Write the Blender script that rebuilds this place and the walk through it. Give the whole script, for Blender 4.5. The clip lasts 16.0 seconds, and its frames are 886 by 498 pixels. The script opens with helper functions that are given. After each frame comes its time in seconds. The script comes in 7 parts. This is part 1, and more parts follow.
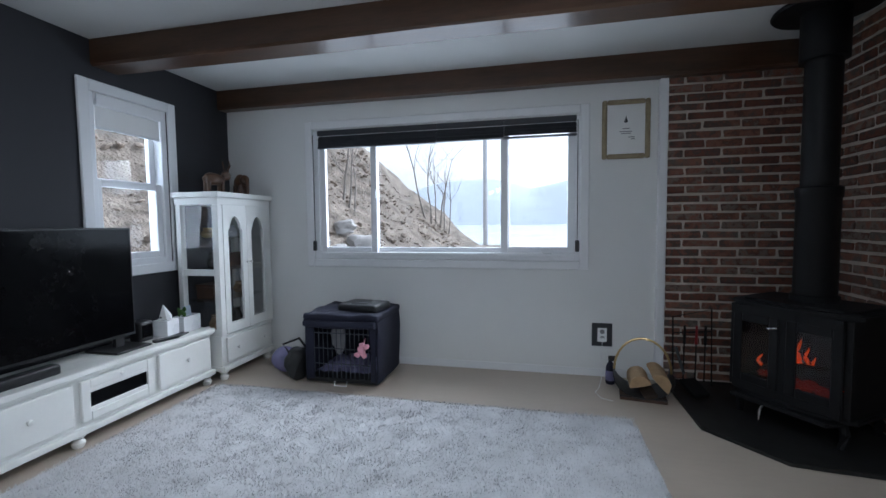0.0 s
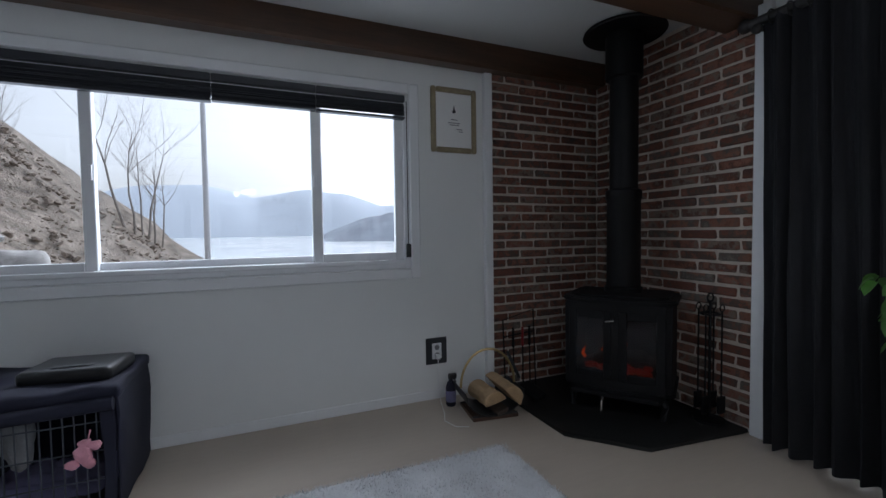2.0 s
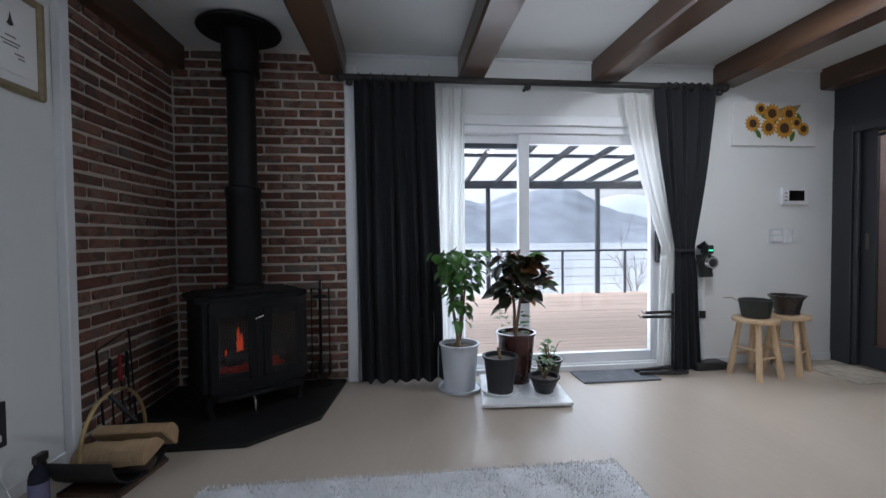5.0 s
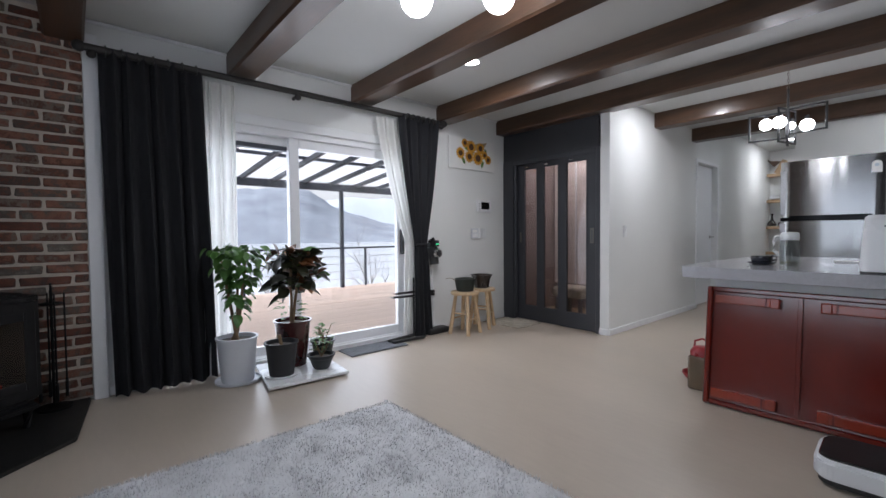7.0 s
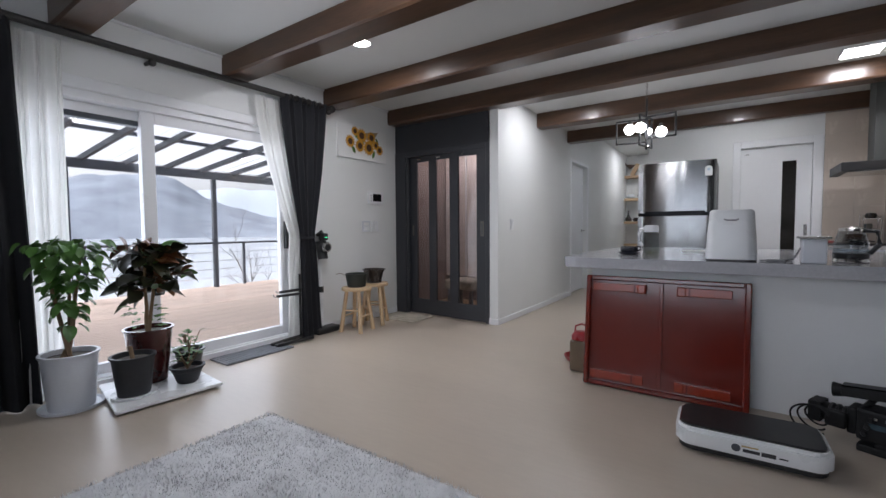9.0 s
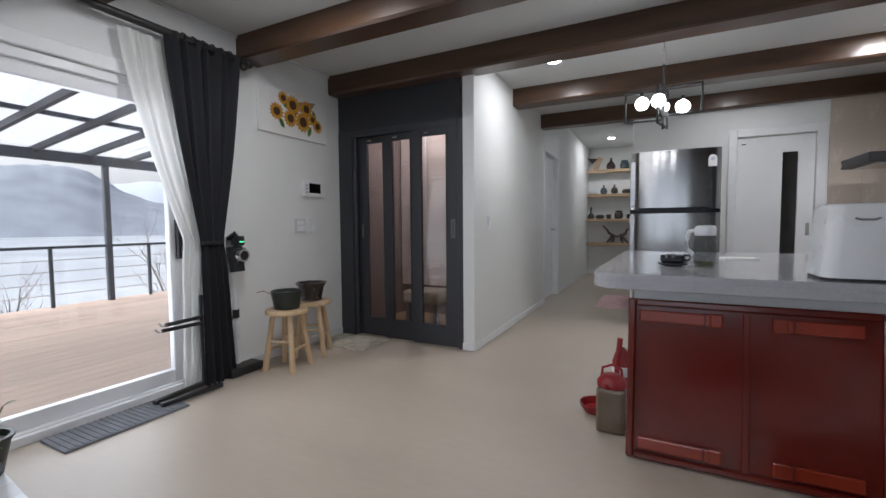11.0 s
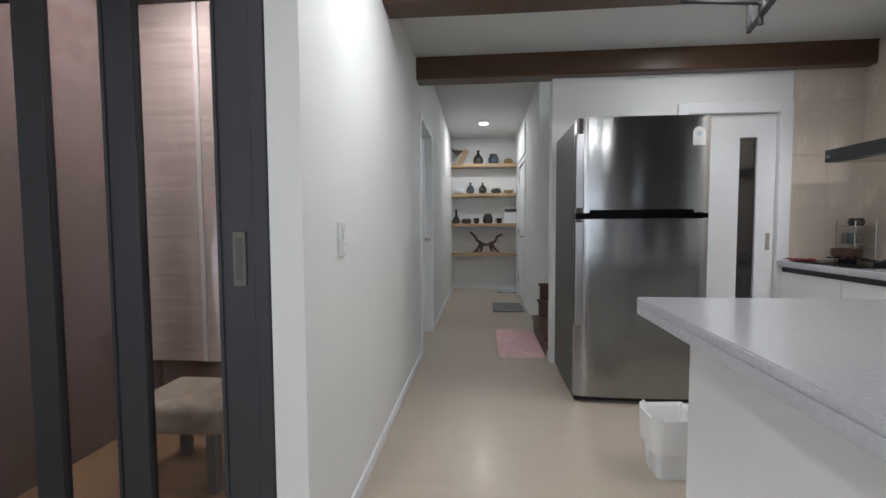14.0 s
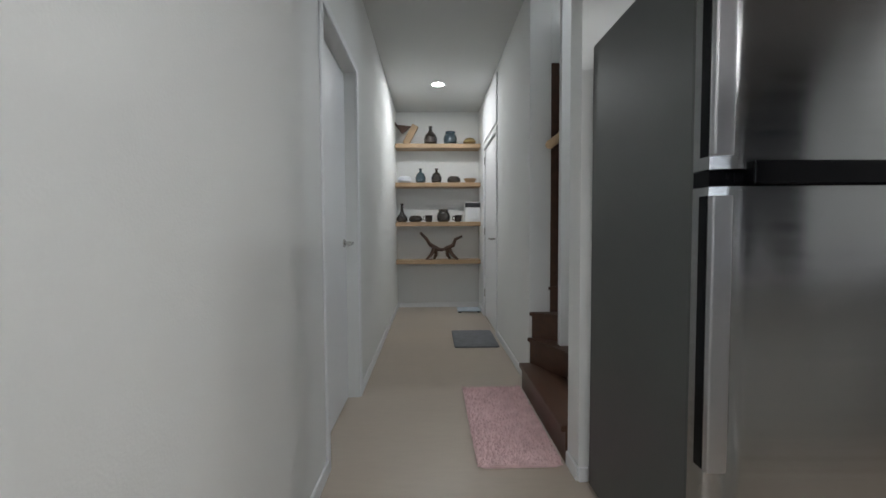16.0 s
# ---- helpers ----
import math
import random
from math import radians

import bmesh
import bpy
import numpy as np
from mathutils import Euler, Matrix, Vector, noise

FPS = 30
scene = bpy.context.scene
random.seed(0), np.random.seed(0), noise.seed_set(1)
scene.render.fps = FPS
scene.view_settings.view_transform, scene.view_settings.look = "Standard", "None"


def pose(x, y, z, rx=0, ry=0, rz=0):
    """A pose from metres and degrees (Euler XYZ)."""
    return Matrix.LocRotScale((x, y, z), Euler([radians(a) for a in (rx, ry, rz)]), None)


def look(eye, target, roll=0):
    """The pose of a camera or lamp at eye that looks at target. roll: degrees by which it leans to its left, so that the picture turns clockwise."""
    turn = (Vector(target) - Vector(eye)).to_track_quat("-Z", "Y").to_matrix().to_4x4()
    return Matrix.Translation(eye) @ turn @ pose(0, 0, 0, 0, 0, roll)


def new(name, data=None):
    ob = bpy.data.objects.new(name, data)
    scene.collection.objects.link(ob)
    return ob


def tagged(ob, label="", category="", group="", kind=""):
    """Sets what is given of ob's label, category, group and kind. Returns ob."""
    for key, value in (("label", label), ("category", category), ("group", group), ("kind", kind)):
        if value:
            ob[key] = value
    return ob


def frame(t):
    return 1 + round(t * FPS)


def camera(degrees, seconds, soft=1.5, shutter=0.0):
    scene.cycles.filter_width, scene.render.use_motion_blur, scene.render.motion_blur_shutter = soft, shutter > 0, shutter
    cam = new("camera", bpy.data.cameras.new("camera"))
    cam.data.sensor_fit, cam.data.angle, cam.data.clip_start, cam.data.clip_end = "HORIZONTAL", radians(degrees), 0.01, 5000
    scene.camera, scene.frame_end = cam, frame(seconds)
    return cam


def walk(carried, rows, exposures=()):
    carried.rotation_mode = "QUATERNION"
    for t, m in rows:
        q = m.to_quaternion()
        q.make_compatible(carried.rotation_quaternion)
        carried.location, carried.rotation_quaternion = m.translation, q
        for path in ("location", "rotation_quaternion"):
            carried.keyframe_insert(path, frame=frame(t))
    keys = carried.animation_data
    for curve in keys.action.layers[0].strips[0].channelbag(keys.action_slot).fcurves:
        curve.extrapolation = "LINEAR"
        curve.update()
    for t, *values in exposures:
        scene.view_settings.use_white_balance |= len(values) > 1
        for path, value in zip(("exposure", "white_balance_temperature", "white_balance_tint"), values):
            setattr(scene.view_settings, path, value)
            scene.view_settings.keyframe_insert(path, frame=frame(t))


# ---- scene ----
cam = camera(92.4, 16.0)
PATH = [
    (0, (0.363, 0.09, 1.236), (-0.073, 2.038, 1.115), -0.6),
    (0.5, (0.139, 0.293, 1.221), (-0.068, 2.28, 1.114), -0.3),
    (1, (-0.059, 0.493, 1.196), (0.078, 2.486, 1.094), -0.2),
    (1.5, (-0.172, 0.735, 1.167), (0.291, 2.679, 1.083), -0.4),
    (2, (-0.235, 0.893, 1.167), (0.548, 2.732, 1.086), -0.8),
    (2.5, (-0.349, 1.196, 1.16), (0.871, 2.78, 1.084), -0.3),
    (3, (-0.459, 1.392, 1.142), (1.102, 2.641, 1.08), -0.4),
    (3.5, (-0.59, 1.527, 1.118), (1.218, 2.381, 1.067), -0.2),
    (4, (-0.762, 1.651, 1.109), (1.17, 2.167, 1.061), -0.5),
    (4.2, (-0.811, 1.715, 1.106), (1.152, 2.092, 1.055), -0.5),
    (6.3, (-1.185, 2.375, 1.051), (0.531, 1.35, 0.99), -0.5),
    (6.5, (-1.223, 2.405, 1.05), (0.435, 1.289, 0.987), -0.4),
    (7, (-1.293, 2.448, 1.055), (0.219, 1.14, 0.989), -0.5),
    (7.5, (-1.341, 2.469, 1.053), (0.046, 1.03, 0.981), -0.4),
    (8, (-1.333, 2.462, 1.053), (-0.057, 0.924, 0.973), -0.5),
    (8.5, (-1.28, 2.423, 1.047), (-0.09, 0.818, 0.959), -0.4),
    (9, (-1.187, 2.362, 1.039), (-0.056, 0.715, 0.943), -0.4),
    (9.2, (-1.14, 2.322, 1.043), (-0.025, 0.664, 0.938), -0.5),
    (11.3, (-0.379, 1.425, 1.067), (0.48, -0.378, 0.958), -0.3),
    (11.5, (-0.311, 1.312, 1.066), (0.516, -0.506, 0.96), -0.2),
    (12, (-0.101, 0.975, 1.076), (0.607, -0.893, 0.979), -0.3),
    (12.5, (0.061, 0.636, 1.107), (0.641, -1.274, 0.996), -0.2),
    (13, (0.212, 0.257, 1.108), (0.671, -1.686, 1.001), -0.2),
    (13.5, (0.335, -0.099, 1.113), (0.66, -2.069, 1.008), -0.4),
    (14, (0.369, -0.497, 1.128), (0.547, -2.486, 1.02), -0.3),
    (14.5, (0.401, -0.886, 1.134), (0.471, -2.882, 1.024), -0.4),
    (15, (0.415, -1.313, 1.133), (0.402, -3.31, 1.021), -0.4),
    (15.5, (0.408, -1.794, 1.102), (0.363, -3.79, 0.997), -0.2),
    (16, (0.417, -2.261, 1.071), (0.361, -4.258, 0.979), -0.3),
]
EXPOSURES = [
    (0.0, 1.0, 5500, 8), (0.5, 0.86, 5500, 8), (1.0, 0.66, 5550, 9), (1.5, 0.5, 5650, 10), (2.5, 0.36, 5680, 10), (3.0, 0.28, 5700, 10),
    (3.5, 0.62, 5700, 10), (4.0, 0.8, 5650, 10), (6.5, 0.9, 5950, 13), (9.0, 0.84, 6050, 14), (11.5, 0.76, 6150, 12), (12.5, 1.04, 6200, 12), (13.5, 1.12, 6200, 11), (15.0, 1.06, 6200, 10), (16.0, 1.13, 6200, 9),
]
walk(cam, [(t, look(eye, target, roll)) for t, eye, target, roll in PATH], EXPOSURES)


# ---- light ----
world = bpy.data.worlds.new("sky")
scene.world = world
world.use_nodes = True
wn = world.node_tree.nodes
sky = wn.new("ShaderNodeTexSky")
sky.sky_type = "NISHITA"
sky.sun_disc = False
sky.sun_elevation, sky.sun_rotation = radians(40), radians(45)
sky.air_density, sky.dust_density, sky.ozone_density = 1.0, 4.0, 1.0
wn["Background"].inputs["Strength"].default_value = 0.15
hazy = wn.new("ShaderNodeHueSaturation")
hazy.inputs["Saturation"].default_value = 0.14
world.node_tree.links.new(sky.outputs["Color"], hazy.inputs["Color"])
world.node_tree.links.new(hazy.outputs["Color"], wn["Background"].inputs["Color"])
sun_data = bpy.data.lights.new("overcast_sun", "SUN")
sun_data.energy, sun_data.angle, sun_data.color = 0.8, radians(40), (1.0, 0.97, 0.93)
sun = new("overcast_sun", sun_data)
sun.matrix_world = look((20, 20, 26), (0, 0, 0))


def area_lamp(name, m, sx, sy, watts, color=(1, 1, 1), round_shape=False):
    d = bpy.data.lights.new(name, "AREA")
    d.shape = "DISK" if round_shape else "RECTANGLE"
    d.size, d.size_y, d.energy, d.color = sx, sy, watts, color
    ob = new(name, d)
    ob.matrix_world = m
    return ob


# daylight in the openings: glass doors, front window, side window
DAY = (0.86, 0.93, 1.0)
area_lamp("daylight_glass_doors", look((2.52, 0.95, 1.05), (0, 0.95, 0.9)), 2.0, 1.8, 11, DAY)
area_lamp("daylight_front_window", look((-0.47, 3.86, 1.5), (-0.47, 0, 1.2)), 2.2, 1.1, 10, DAY)
area_lamp("daylight_side_window", look((-2.72, 2.62, 1.5), (0, 2.62, 1.2)), 0.5, 1.0, 3, DAY)


# ---- materials ----
def mat(name, color, rough=0.6, metal=0.0, var=0.12, scale=6.0, fine=60.0, bump=0.1, stretch=(1, 1, 1),
        rand=0.0, coat=0.0, spec=0.5, bump_dist=0.004, second=None, world_space=False):
    m = bpy.data.materials.new(name)
    m.use_nodes = True
    n, l = m.node_tree.nodes, m.node_tree.links
    b = n["Principled BSDF"]
    b.inputs["Roughness"].default_value, b.inputs["Metallic"].default_value = rough, metal
    b.inputs["Coat Weight"].default_value, b.inputs["Specular IOR Level"].default_value = coat, spec
    b.inputs["Coat Roughness"].default_value = 0.12
    if world_space:
        src = n.new("ShaderNodeNewGeometry").outputs["Position"]
    else:
        src = n.new("ShaderNodeTexCoord").outputs["Object"]
    mp = n.new("ShaderNodeMapping")
    mp.inputs["Scale"].default_value = stretch
    l.new(src, mp.inputs["Vector"])
    big, small = n.new("ShaderNodeTexNoise"), n.new("ShaderNodeTexNoise")
    big.inputs["Scale"].default_value, small.inputs["Scale"].default_value = scale, fine
    big.inputs["Detail"].default_value, small.inputs["Detail"].default_value = 5, 4
    l.new(mp.outputs[0], big.inputs["Vector"])
    l.new(mp.outputs[0], small.inputs["Vector"])
    mix = n.new("ShaderNodeMath")
    mix.operation = "MULTIPLY_ADD"
    mix.inputs[1].default_value = 0.35
    l.new(small.outputs["Fac"], mix.inputs[0])
    l.new(big.outputs["Fac"], mix.inputs[2])
    total = mix.outputs[0]
    if rand:
        info = n.new("ShaderNodeObjectInfo")
        r = n.new("ShaderNodeMath")
        r.operation = "MULTIPLY_ADD"
        r.inputs[1].default_value = rand
        l.new(info.outputs["Random"], r.inputs[0])
        l.new(total, r.inputs[2])
        total = r.outputs[0]
    ramp = n.new("ShaderNodeValToRGB")
    ramp.color_ramp.elements[0].position, ramp.color_ramp.elements[1].position = 0.35, 1.0 + rand * 0.7
    lo = [max(0, c * (1 - var)) for c in color]
    hi = list(second) if second else [min(1, c * (1 + var)) for c in color]
    ramp.color_ramp.elements[0].color, ramp.color_ramp.elements[1].color = (*lo, 1), (*hi, 1)
    l.new(total, ramp.inputs[0])
    l.new(ramp.outputs[0], b.inputs["Base Color"])
    rr = n.new("ShaderNodeMapRange")
    rr.inputs["To Min"].default_value, rr.inputs["To Max"].default_value = max(0.02, rough - 0.08), min(1, rough + 0.08)
    l.new(big.outputs["Fac"], rr.inputs["Value"])
    l.new(rr.outputs[0], b.inputs["Roughness"])
    if bump:
        bp = n.new("ShaderNodeBump")
        bp.inputs["Strength"].default_value, bp.inputs["Distance"].default_value = bump, bump_dist
        l.new(small.outputs["Fac"], bp.inputs["Height"])
        l.new(bp.outputs[0], b.inputs["Normal"])
    return m


def glow(name, color, strength):
    m = bpy.data.materials.new(name)
    m.use_nodes = True
    b = m.node_tree.nodes["Principled BSDF"]
    b.inputs["Base Color"].default_value = (*color, 1)
    b.inputs["Emission Color"].default_value = (*color, 1)
    b.inputs["Emission Strength"].default_value = strength
    return m


def clear(name, color=(1, 1, 1), rough=0.0):
    m = bpy.data.materials.new(name)
    m.use_nodes = True
    n, l = m.node_tree.nodes, m.node_tree.links
    n.remove(n["Principled BSDF"])
    tr, gl, lw, mx = n.new("ShaderNodeBsdfTransparent"), n.new("ShaderNodeBsdfGlossy"), n.new("ShaderNodeLayerWeight"), n.new("ShaderNodeMixShader")
    tr.inputs[0].default_value = (*color, 1)
    gl.inputs["Roughness"].default_value = rough
    lw.inputs["Blend"].default_value = 0.5
    pw, ma = n.new("ShaderNodeMath"), n.new("ShaderNodeMath")
    pw.operation, ma.operation = "POWER", "MULTIPLY_ADD"
    pw.inputs[1].default_value, ma.inputs[1].default_value, ma.inputs[2].default_value = 5.0, 0.9, 0.035
    l.new(lw.outputs["Facing"], pw.inputs[0])
    l.new(pw.outputs[0], ma.inputs[0])
    l.new(ma.outputs[0], mx.inputs[0])
    l.new(tr.outputs[0], mx.inputs[1])
    l.new(gl.outputs[0], mx.inputs[2])
    l.new(mx.outputs[0], n["Material Output"].inputs[0])
    return m


def thin_cloth(name, color, through_amount):
    m = mat(name, color, 0.9, var=0.06, scale=9, fine=400, bump=0.2)
    n, l = m.node_tree.nodes, m.node_tree.links
    tl, mx = n.new("ShaderNodeBsdfTranslucent"), n.new("ShaderNodeMixShader")
    tl.inputs[0].default_value = (*color, 1)
    mx.inputs[0].default_value = through_amount
    l.new(n["Principled BSDF"].outputs[0], mx.inputs[1])
    l.new(tl.outputs[0], mx.inputs[2])
    l.new(mx.outputs[0], n["Material Output"].inputs[0])
    return m


M_WALL = mat("white_wallpaper", (0.74, 0.75, 0.74), 0.75, var=0.03, scale=1.2, fine=160, bump=0.12, world_space=True)
M_WHITE = mat("white_gloss_paint", (0.78, 0.79, 0.8), 0.52, var=0.03, scale=3, fine=40, bump=0.03)
M_PVC = mat("white_pvc_frame", (0.8, 0.81, 0.83), 0.3, var=0.02, scale=4, fine=50, bump=0.02)
M_CREAM = mat("cream_painted_wood", (0.74, 0.74, 0.71), 0.35, var=0.04, scale=5, fine=40, bump=0.04)
M_DARKWALL = mat("charcoal_wallpaper", (0.026, 0.026, 0.031), 0.7, var=0.12, scale=2, fine=220, bump=0.25, world_space=True)
M_CEIL = mat("ceiling_paper", (0.62, 0.63, 0.62), 0.85, var=0.03, scale=1.5, fine=120, bump=0.1, world_space=True)
M_FLOOR = mat("beige_vinyl_floor", (0.45, 0.385, 0.315), 0.34, var=0.10, scale=1.3, fine=22, bump=0.04, stretch=(0.35, 1.6, 1), coat=0.05, world_space=True)
M_BEAM = mat("stained_wood_beam", (0.072, 0.036, 0.018), 0.34, var=0.5, scale=5, fine=40, bump=0.12, stretch=(0.25, 2.5, 2.5), coat=0.2, world_space=True)
M_BRICK = mat("reclaimed_brick", (0.062, 0.036, 0.03), 0.92, var=0.4, scale=16, fine=120, bump=0.7, rand=1.0, bump_dist=0.006, world_space=True)
for node in M_BRICK.node_tree.nodes:
    if node.type == "VALTORGB":
        tones = node.color_ramp
tones.elements[0].position, tones.elements[0].color = 0.5, (0.045, 0.034, 0.03, 1)
tones.elements[1].position, tones.elements[1].color = 1.0, (0.27, 0.225, 0.185, 1)
for spot, tone in ((0.60, (0.16, 0.058, 0.037)), (0.65, (0.075, 0.062, 0.052)), (0.70, (0.22, 0.09, 0.057)), (0.75, (0.19, 0.155, 0.125)), (0.79, (0.10, 0.043, 0.03)), (0.84, (0.245, 0.11, 0.07)), (0.90, (0.10, 0.088, 0.074))):
    tones.elements.new(spot).color = (*tone, 1)
for node in M_BRICK.node_tree.nodes:
    if node.type == "MATH" and node.operation == "MULTIPLY_ADD" and abs(node.inputs[1].default_value - 1.0) < 1e-6:
        spread = node
shrink = M_BRICK.node_tree.nodes.new("ShaderNodeMapRange")
shrink.inputs["From Min"].default_value, shrink.inputs["From Max"].default_value = 0.35, 2.0
shrink.inputs["To Min"].default_value, shrink.inputs["To Max"].default_value = 0.45, 1.0
M_BRICK.node_tree.links.new(spread.outputs[0], shrink.inputs["Value"])
for node in M_BRICK.node_tree.nodes:
    if node.type == "VALTORGB":
        M_BRICK.node_tree.links.new(shrink.outputs[0], node.inputs[0])
M_MORTAR = mat("sandy_mortar", (0.56, 0.50, 0.43), 0.95, var=0.2, scale=14, fine=150, bump=0.6, world_space=True)
M_IRON = mat("black_stove_iron", (0.005, 0.005, 0.0055), 0.6, 0.0, var=0.3, scale=9, fine=150, bump=0.25, spec=0.25)
M_FLUE = mat("black_flue_enamel", (0.005, 0.005, 0.0055), 0.5, var=0.2, scale=7, fine=90, bump=0.08, spec=0.25)
M_HEARTH = mat("black_hearth_stone", (0.008, 0.008, 0.0075), 0.55, var=0.4, scale=7, fine=70, bump=0.2)
M_DARKGLASS = clear("smoked_stove_glass", (0.45, 0.4, 0.38), 0.05)
M_GLASS = clear("window_glass")
M_TINT = clear("tinted_glass", (0.82, 0.78, 0.77))
M_CURTAIN = mat("charcoal_curtain", (0.014, 0.0145, 0.0175), 0.95, var=0.2, scale=10, fine=420, bump=0.3)
M_SHEER = thin_cloth("white_sheer", (0.82, 0.82, 0.8), 0.45)
M_BLIND = mat("charcoal_blind", (0.04, 0.042, 0.05), 0.5, var=0.2, scale=8, fine=90, bump=0.1)
M_BLACK = mat("black_plastic", (0.014, 0.014, 0.015), 0.42, var=0.2, scale=8, fine=80, bump=0.06)
M_GLOSSBLACK = mat("glossy_black_panel", (0.003, 0.003, 0.0035), 0.14, var=0.2, scale=6, fine=60, bump=0, spec=0.1)
M_RODS = mat("dark_curtain_rod", (0.022, 0.02, 0.019), 0.45, var=0.2, scale=8, fine=60, bump=0.06)
M_GREYDOOR = mat("charcoal_door_paint", (0.032, 0.034, 0.040), 0.5, var=0.08, scale=3, fine=120, bump=0.06)
M_MAUVE = mat("mauve_brown_wallpaper", (0.25, 0.2, 0.19), 0.75, var=0.1, scale=3, fine=80, bump=0.0)
M_PINK = mat("pale_wood_panelling", (0.66, 0.595, 0.565), 0.5, var=0.22, scale=4, fine=30, bump=0.08, stretch=(0.5, 0.5, 14))
M_STEEL = mat("brushed_stainless_steel", (0.33, 0.33, 0.327), 0.17, 1.0, var=0.08, scale=1.2, fine=60, bump=0.03, stretch=(0.2, 0.2, 40), bump_dist=0.001)
brushed = M_STEEL.node_tree.nodes["Principled BSDF"]
brushed.inputs["Anisotropic"].default_value, brushed.inputs["Anisotropic Rotation"].default_value = 0.85, 0.25
grain = M_STEEL.node_tree.nodes.new("ShaderNodeTangent")
grain.direction_type, grain.axis = "RADIAL", "Z"
M_STEEL.node_tree.links.new(grain.outputs[0], brushed.inputs["Tangent"])
M_HANDLE = mat("satin_steel_handle", (0.42, 0.42, 0.43), 0.3, 1.0, var=0.06, scale=6, fine=60, bump=0.02)
M_STEELSIDE = mat("grey_fridge_side", (0.078, 0.083, 0.08), 0.45, 0.3, var=0.06, scale=3, fine=120, bump=0.05)
M_CHROME = mat("satin_metal", (0.6, 0.59, 0.57), 0.22, 1.0, var=0.06, scale=6, fine=60, bump=0)
M_BRASS = mat("worn_brass", (0.5, 0.38, 0.18), 0.3, 1.0, var=0.2, scale=12, fine=60, bump=0.05)
M_QUARTZ = mat("grey_quartz_worktop", (0.44, 0.44, 0.465), 0.13, var=0.1, scale=70, fine=320, bump=0, coat=0.2)
M_RED = mat("red_lacquer", (0.13, 0.0115, 0.006), 0.16, var=0.15, scale=1.5, fine=12, bump=0, coat=0.35)
M_REDLIGHT = mat("red_lacquer_legs", (0.24, 0.026, 0.01), 0.2, var=0.12, scale=3, fine=20, bump=0, coat=0.2)
M_TILE = mat("beige_wall_tile", (0.58, 0.50, 0.425), 0.25, var=0.06, scale=5, fine=60, bump=0.02)
M_GROUT = mat("pale_grout", (0.54, 0.49, 0.43), 0.9, var=0.08, scale=12, fine=90, bump=0.2)
M_PINE = mat("pale_pine", (0.56, 0.40, 0.24), 0.5, var=0.2, scale=5, fine=40, bump=0.1, stretch=(3, 3, 0.6))
M_SHELF = mat("oak_shelf", (0.42, 0.29, 0.17), 0.5, var=0.18, scale=6, fine=50, bump=0.1, stretch=(0.6, 4, 4))
M_STAIR = mat("dark_stained_stair", (0.07, 0.032, 0.018), 0.35, var=0.35, scale=5, fine=50, bump=0.08, stretch=(4, 0.6, 4))
M_WOODDARK = mat("dark_driftwood", (0.07, 0.035, 0.02), 0.5, var=0.4, scale=14, fine=60, bump=0.3)
M_LOG = mat("split_log", (0.36, 0.24, 0.13), 0.85, var=0.25, scale=14, fine=90, bump=0.4, stretch=(1, 1, 5))
M_BARK = mat("log_bark", (0.07, 0.05, 0.037), 0.95, var=0.4, scale=18, fine=70, bump=0.7)
M_NAVY = mat("navy_canvas", (0.011, 0.012, 0.028), 0.85, var=0.3, scale=7, fine=260, bump=0.35)
M_PURPLE = mat("lilac_plush", (0.21, 0.2, 0.34), 0.95, var=0.2, scale=12, fine=160, bump=0.5)
M_PINKCLOTH = mat("pink_plush", (0.7, 0.33, 0.4), 0.95, var=0.12, scale=12, fine=180, bump=0.5)
M_GREYCLOTH = mat("grey_towel", (0.22, 0.22, 0.23), 0.95, var=0.3, scale=12, fine=160, bump=0.5)
M_GREYMAT = mat("grey_ribbed_mat", (0.16, 0.165, 0.18), 0.95, var=0.25, scale=14, fine=140, bump=0.7)
M_PINKMAT = mat("pink_shag", (0.9, 0.65, 0.65), 0.98, var=0.2, scale=16, fine=150, bump=0.3, bump_dist=0.006)
M_RUG = mat("pale_grey_shag", (0.60, 0.60, 0.61), 0.98, var=0.17, scale=5.5, fine=70, bump=0.5, bump_dist=0.006)
M_PATTERN = mat("beige_patterned_mat", (0.42, 0.37, 0.29), 0.9, var=0.35, scale=14, fine=60, bump=0.4, second=(0.6, 0.56, 0.47))
M_LEAF = mat("green_leaf", (0.065, 0.16, 0.028), 0.45, var=0.5, scale=9, fine=50, bump=0.15)
M_LEAFDARK = mat("bronze_leaf", (0.022, 0.016, 0.010), 0.4, var=0.5, scale=9, fine=40, bump=0.15, second=(0.036, 0.042, 0.016))
M_LEAFRED = mat("red_leaf", (0.16, 0.032, 0.014), 0.4, var=0.5, scale=9, fine=40, bump=0.15, second=(0.17, 0.08, 0.025))
M_STEM = mat("plant_stem", (0.2, 0.13, 0.07), 0.8, var=0.3, scale=14, fine=70, bump=0.3)
M_SOIL = mat("potting_gravel", (0.13, 0.115, 0.1), 0.95, var=0.5, scale=40, fine=160, bump=0.8)
M_POTWHITE = mat("white_glazed_pot", (0.6, 0.62, 0.66), 0.3, var=0.05, scale=5, fine=60, bump=0.03)
M_POTBLACK = mat("black_plastic_pot", (0.02, 0.021, 0.024), 0.5, var=0.25, scale=8, fine=70, bump=0.1)
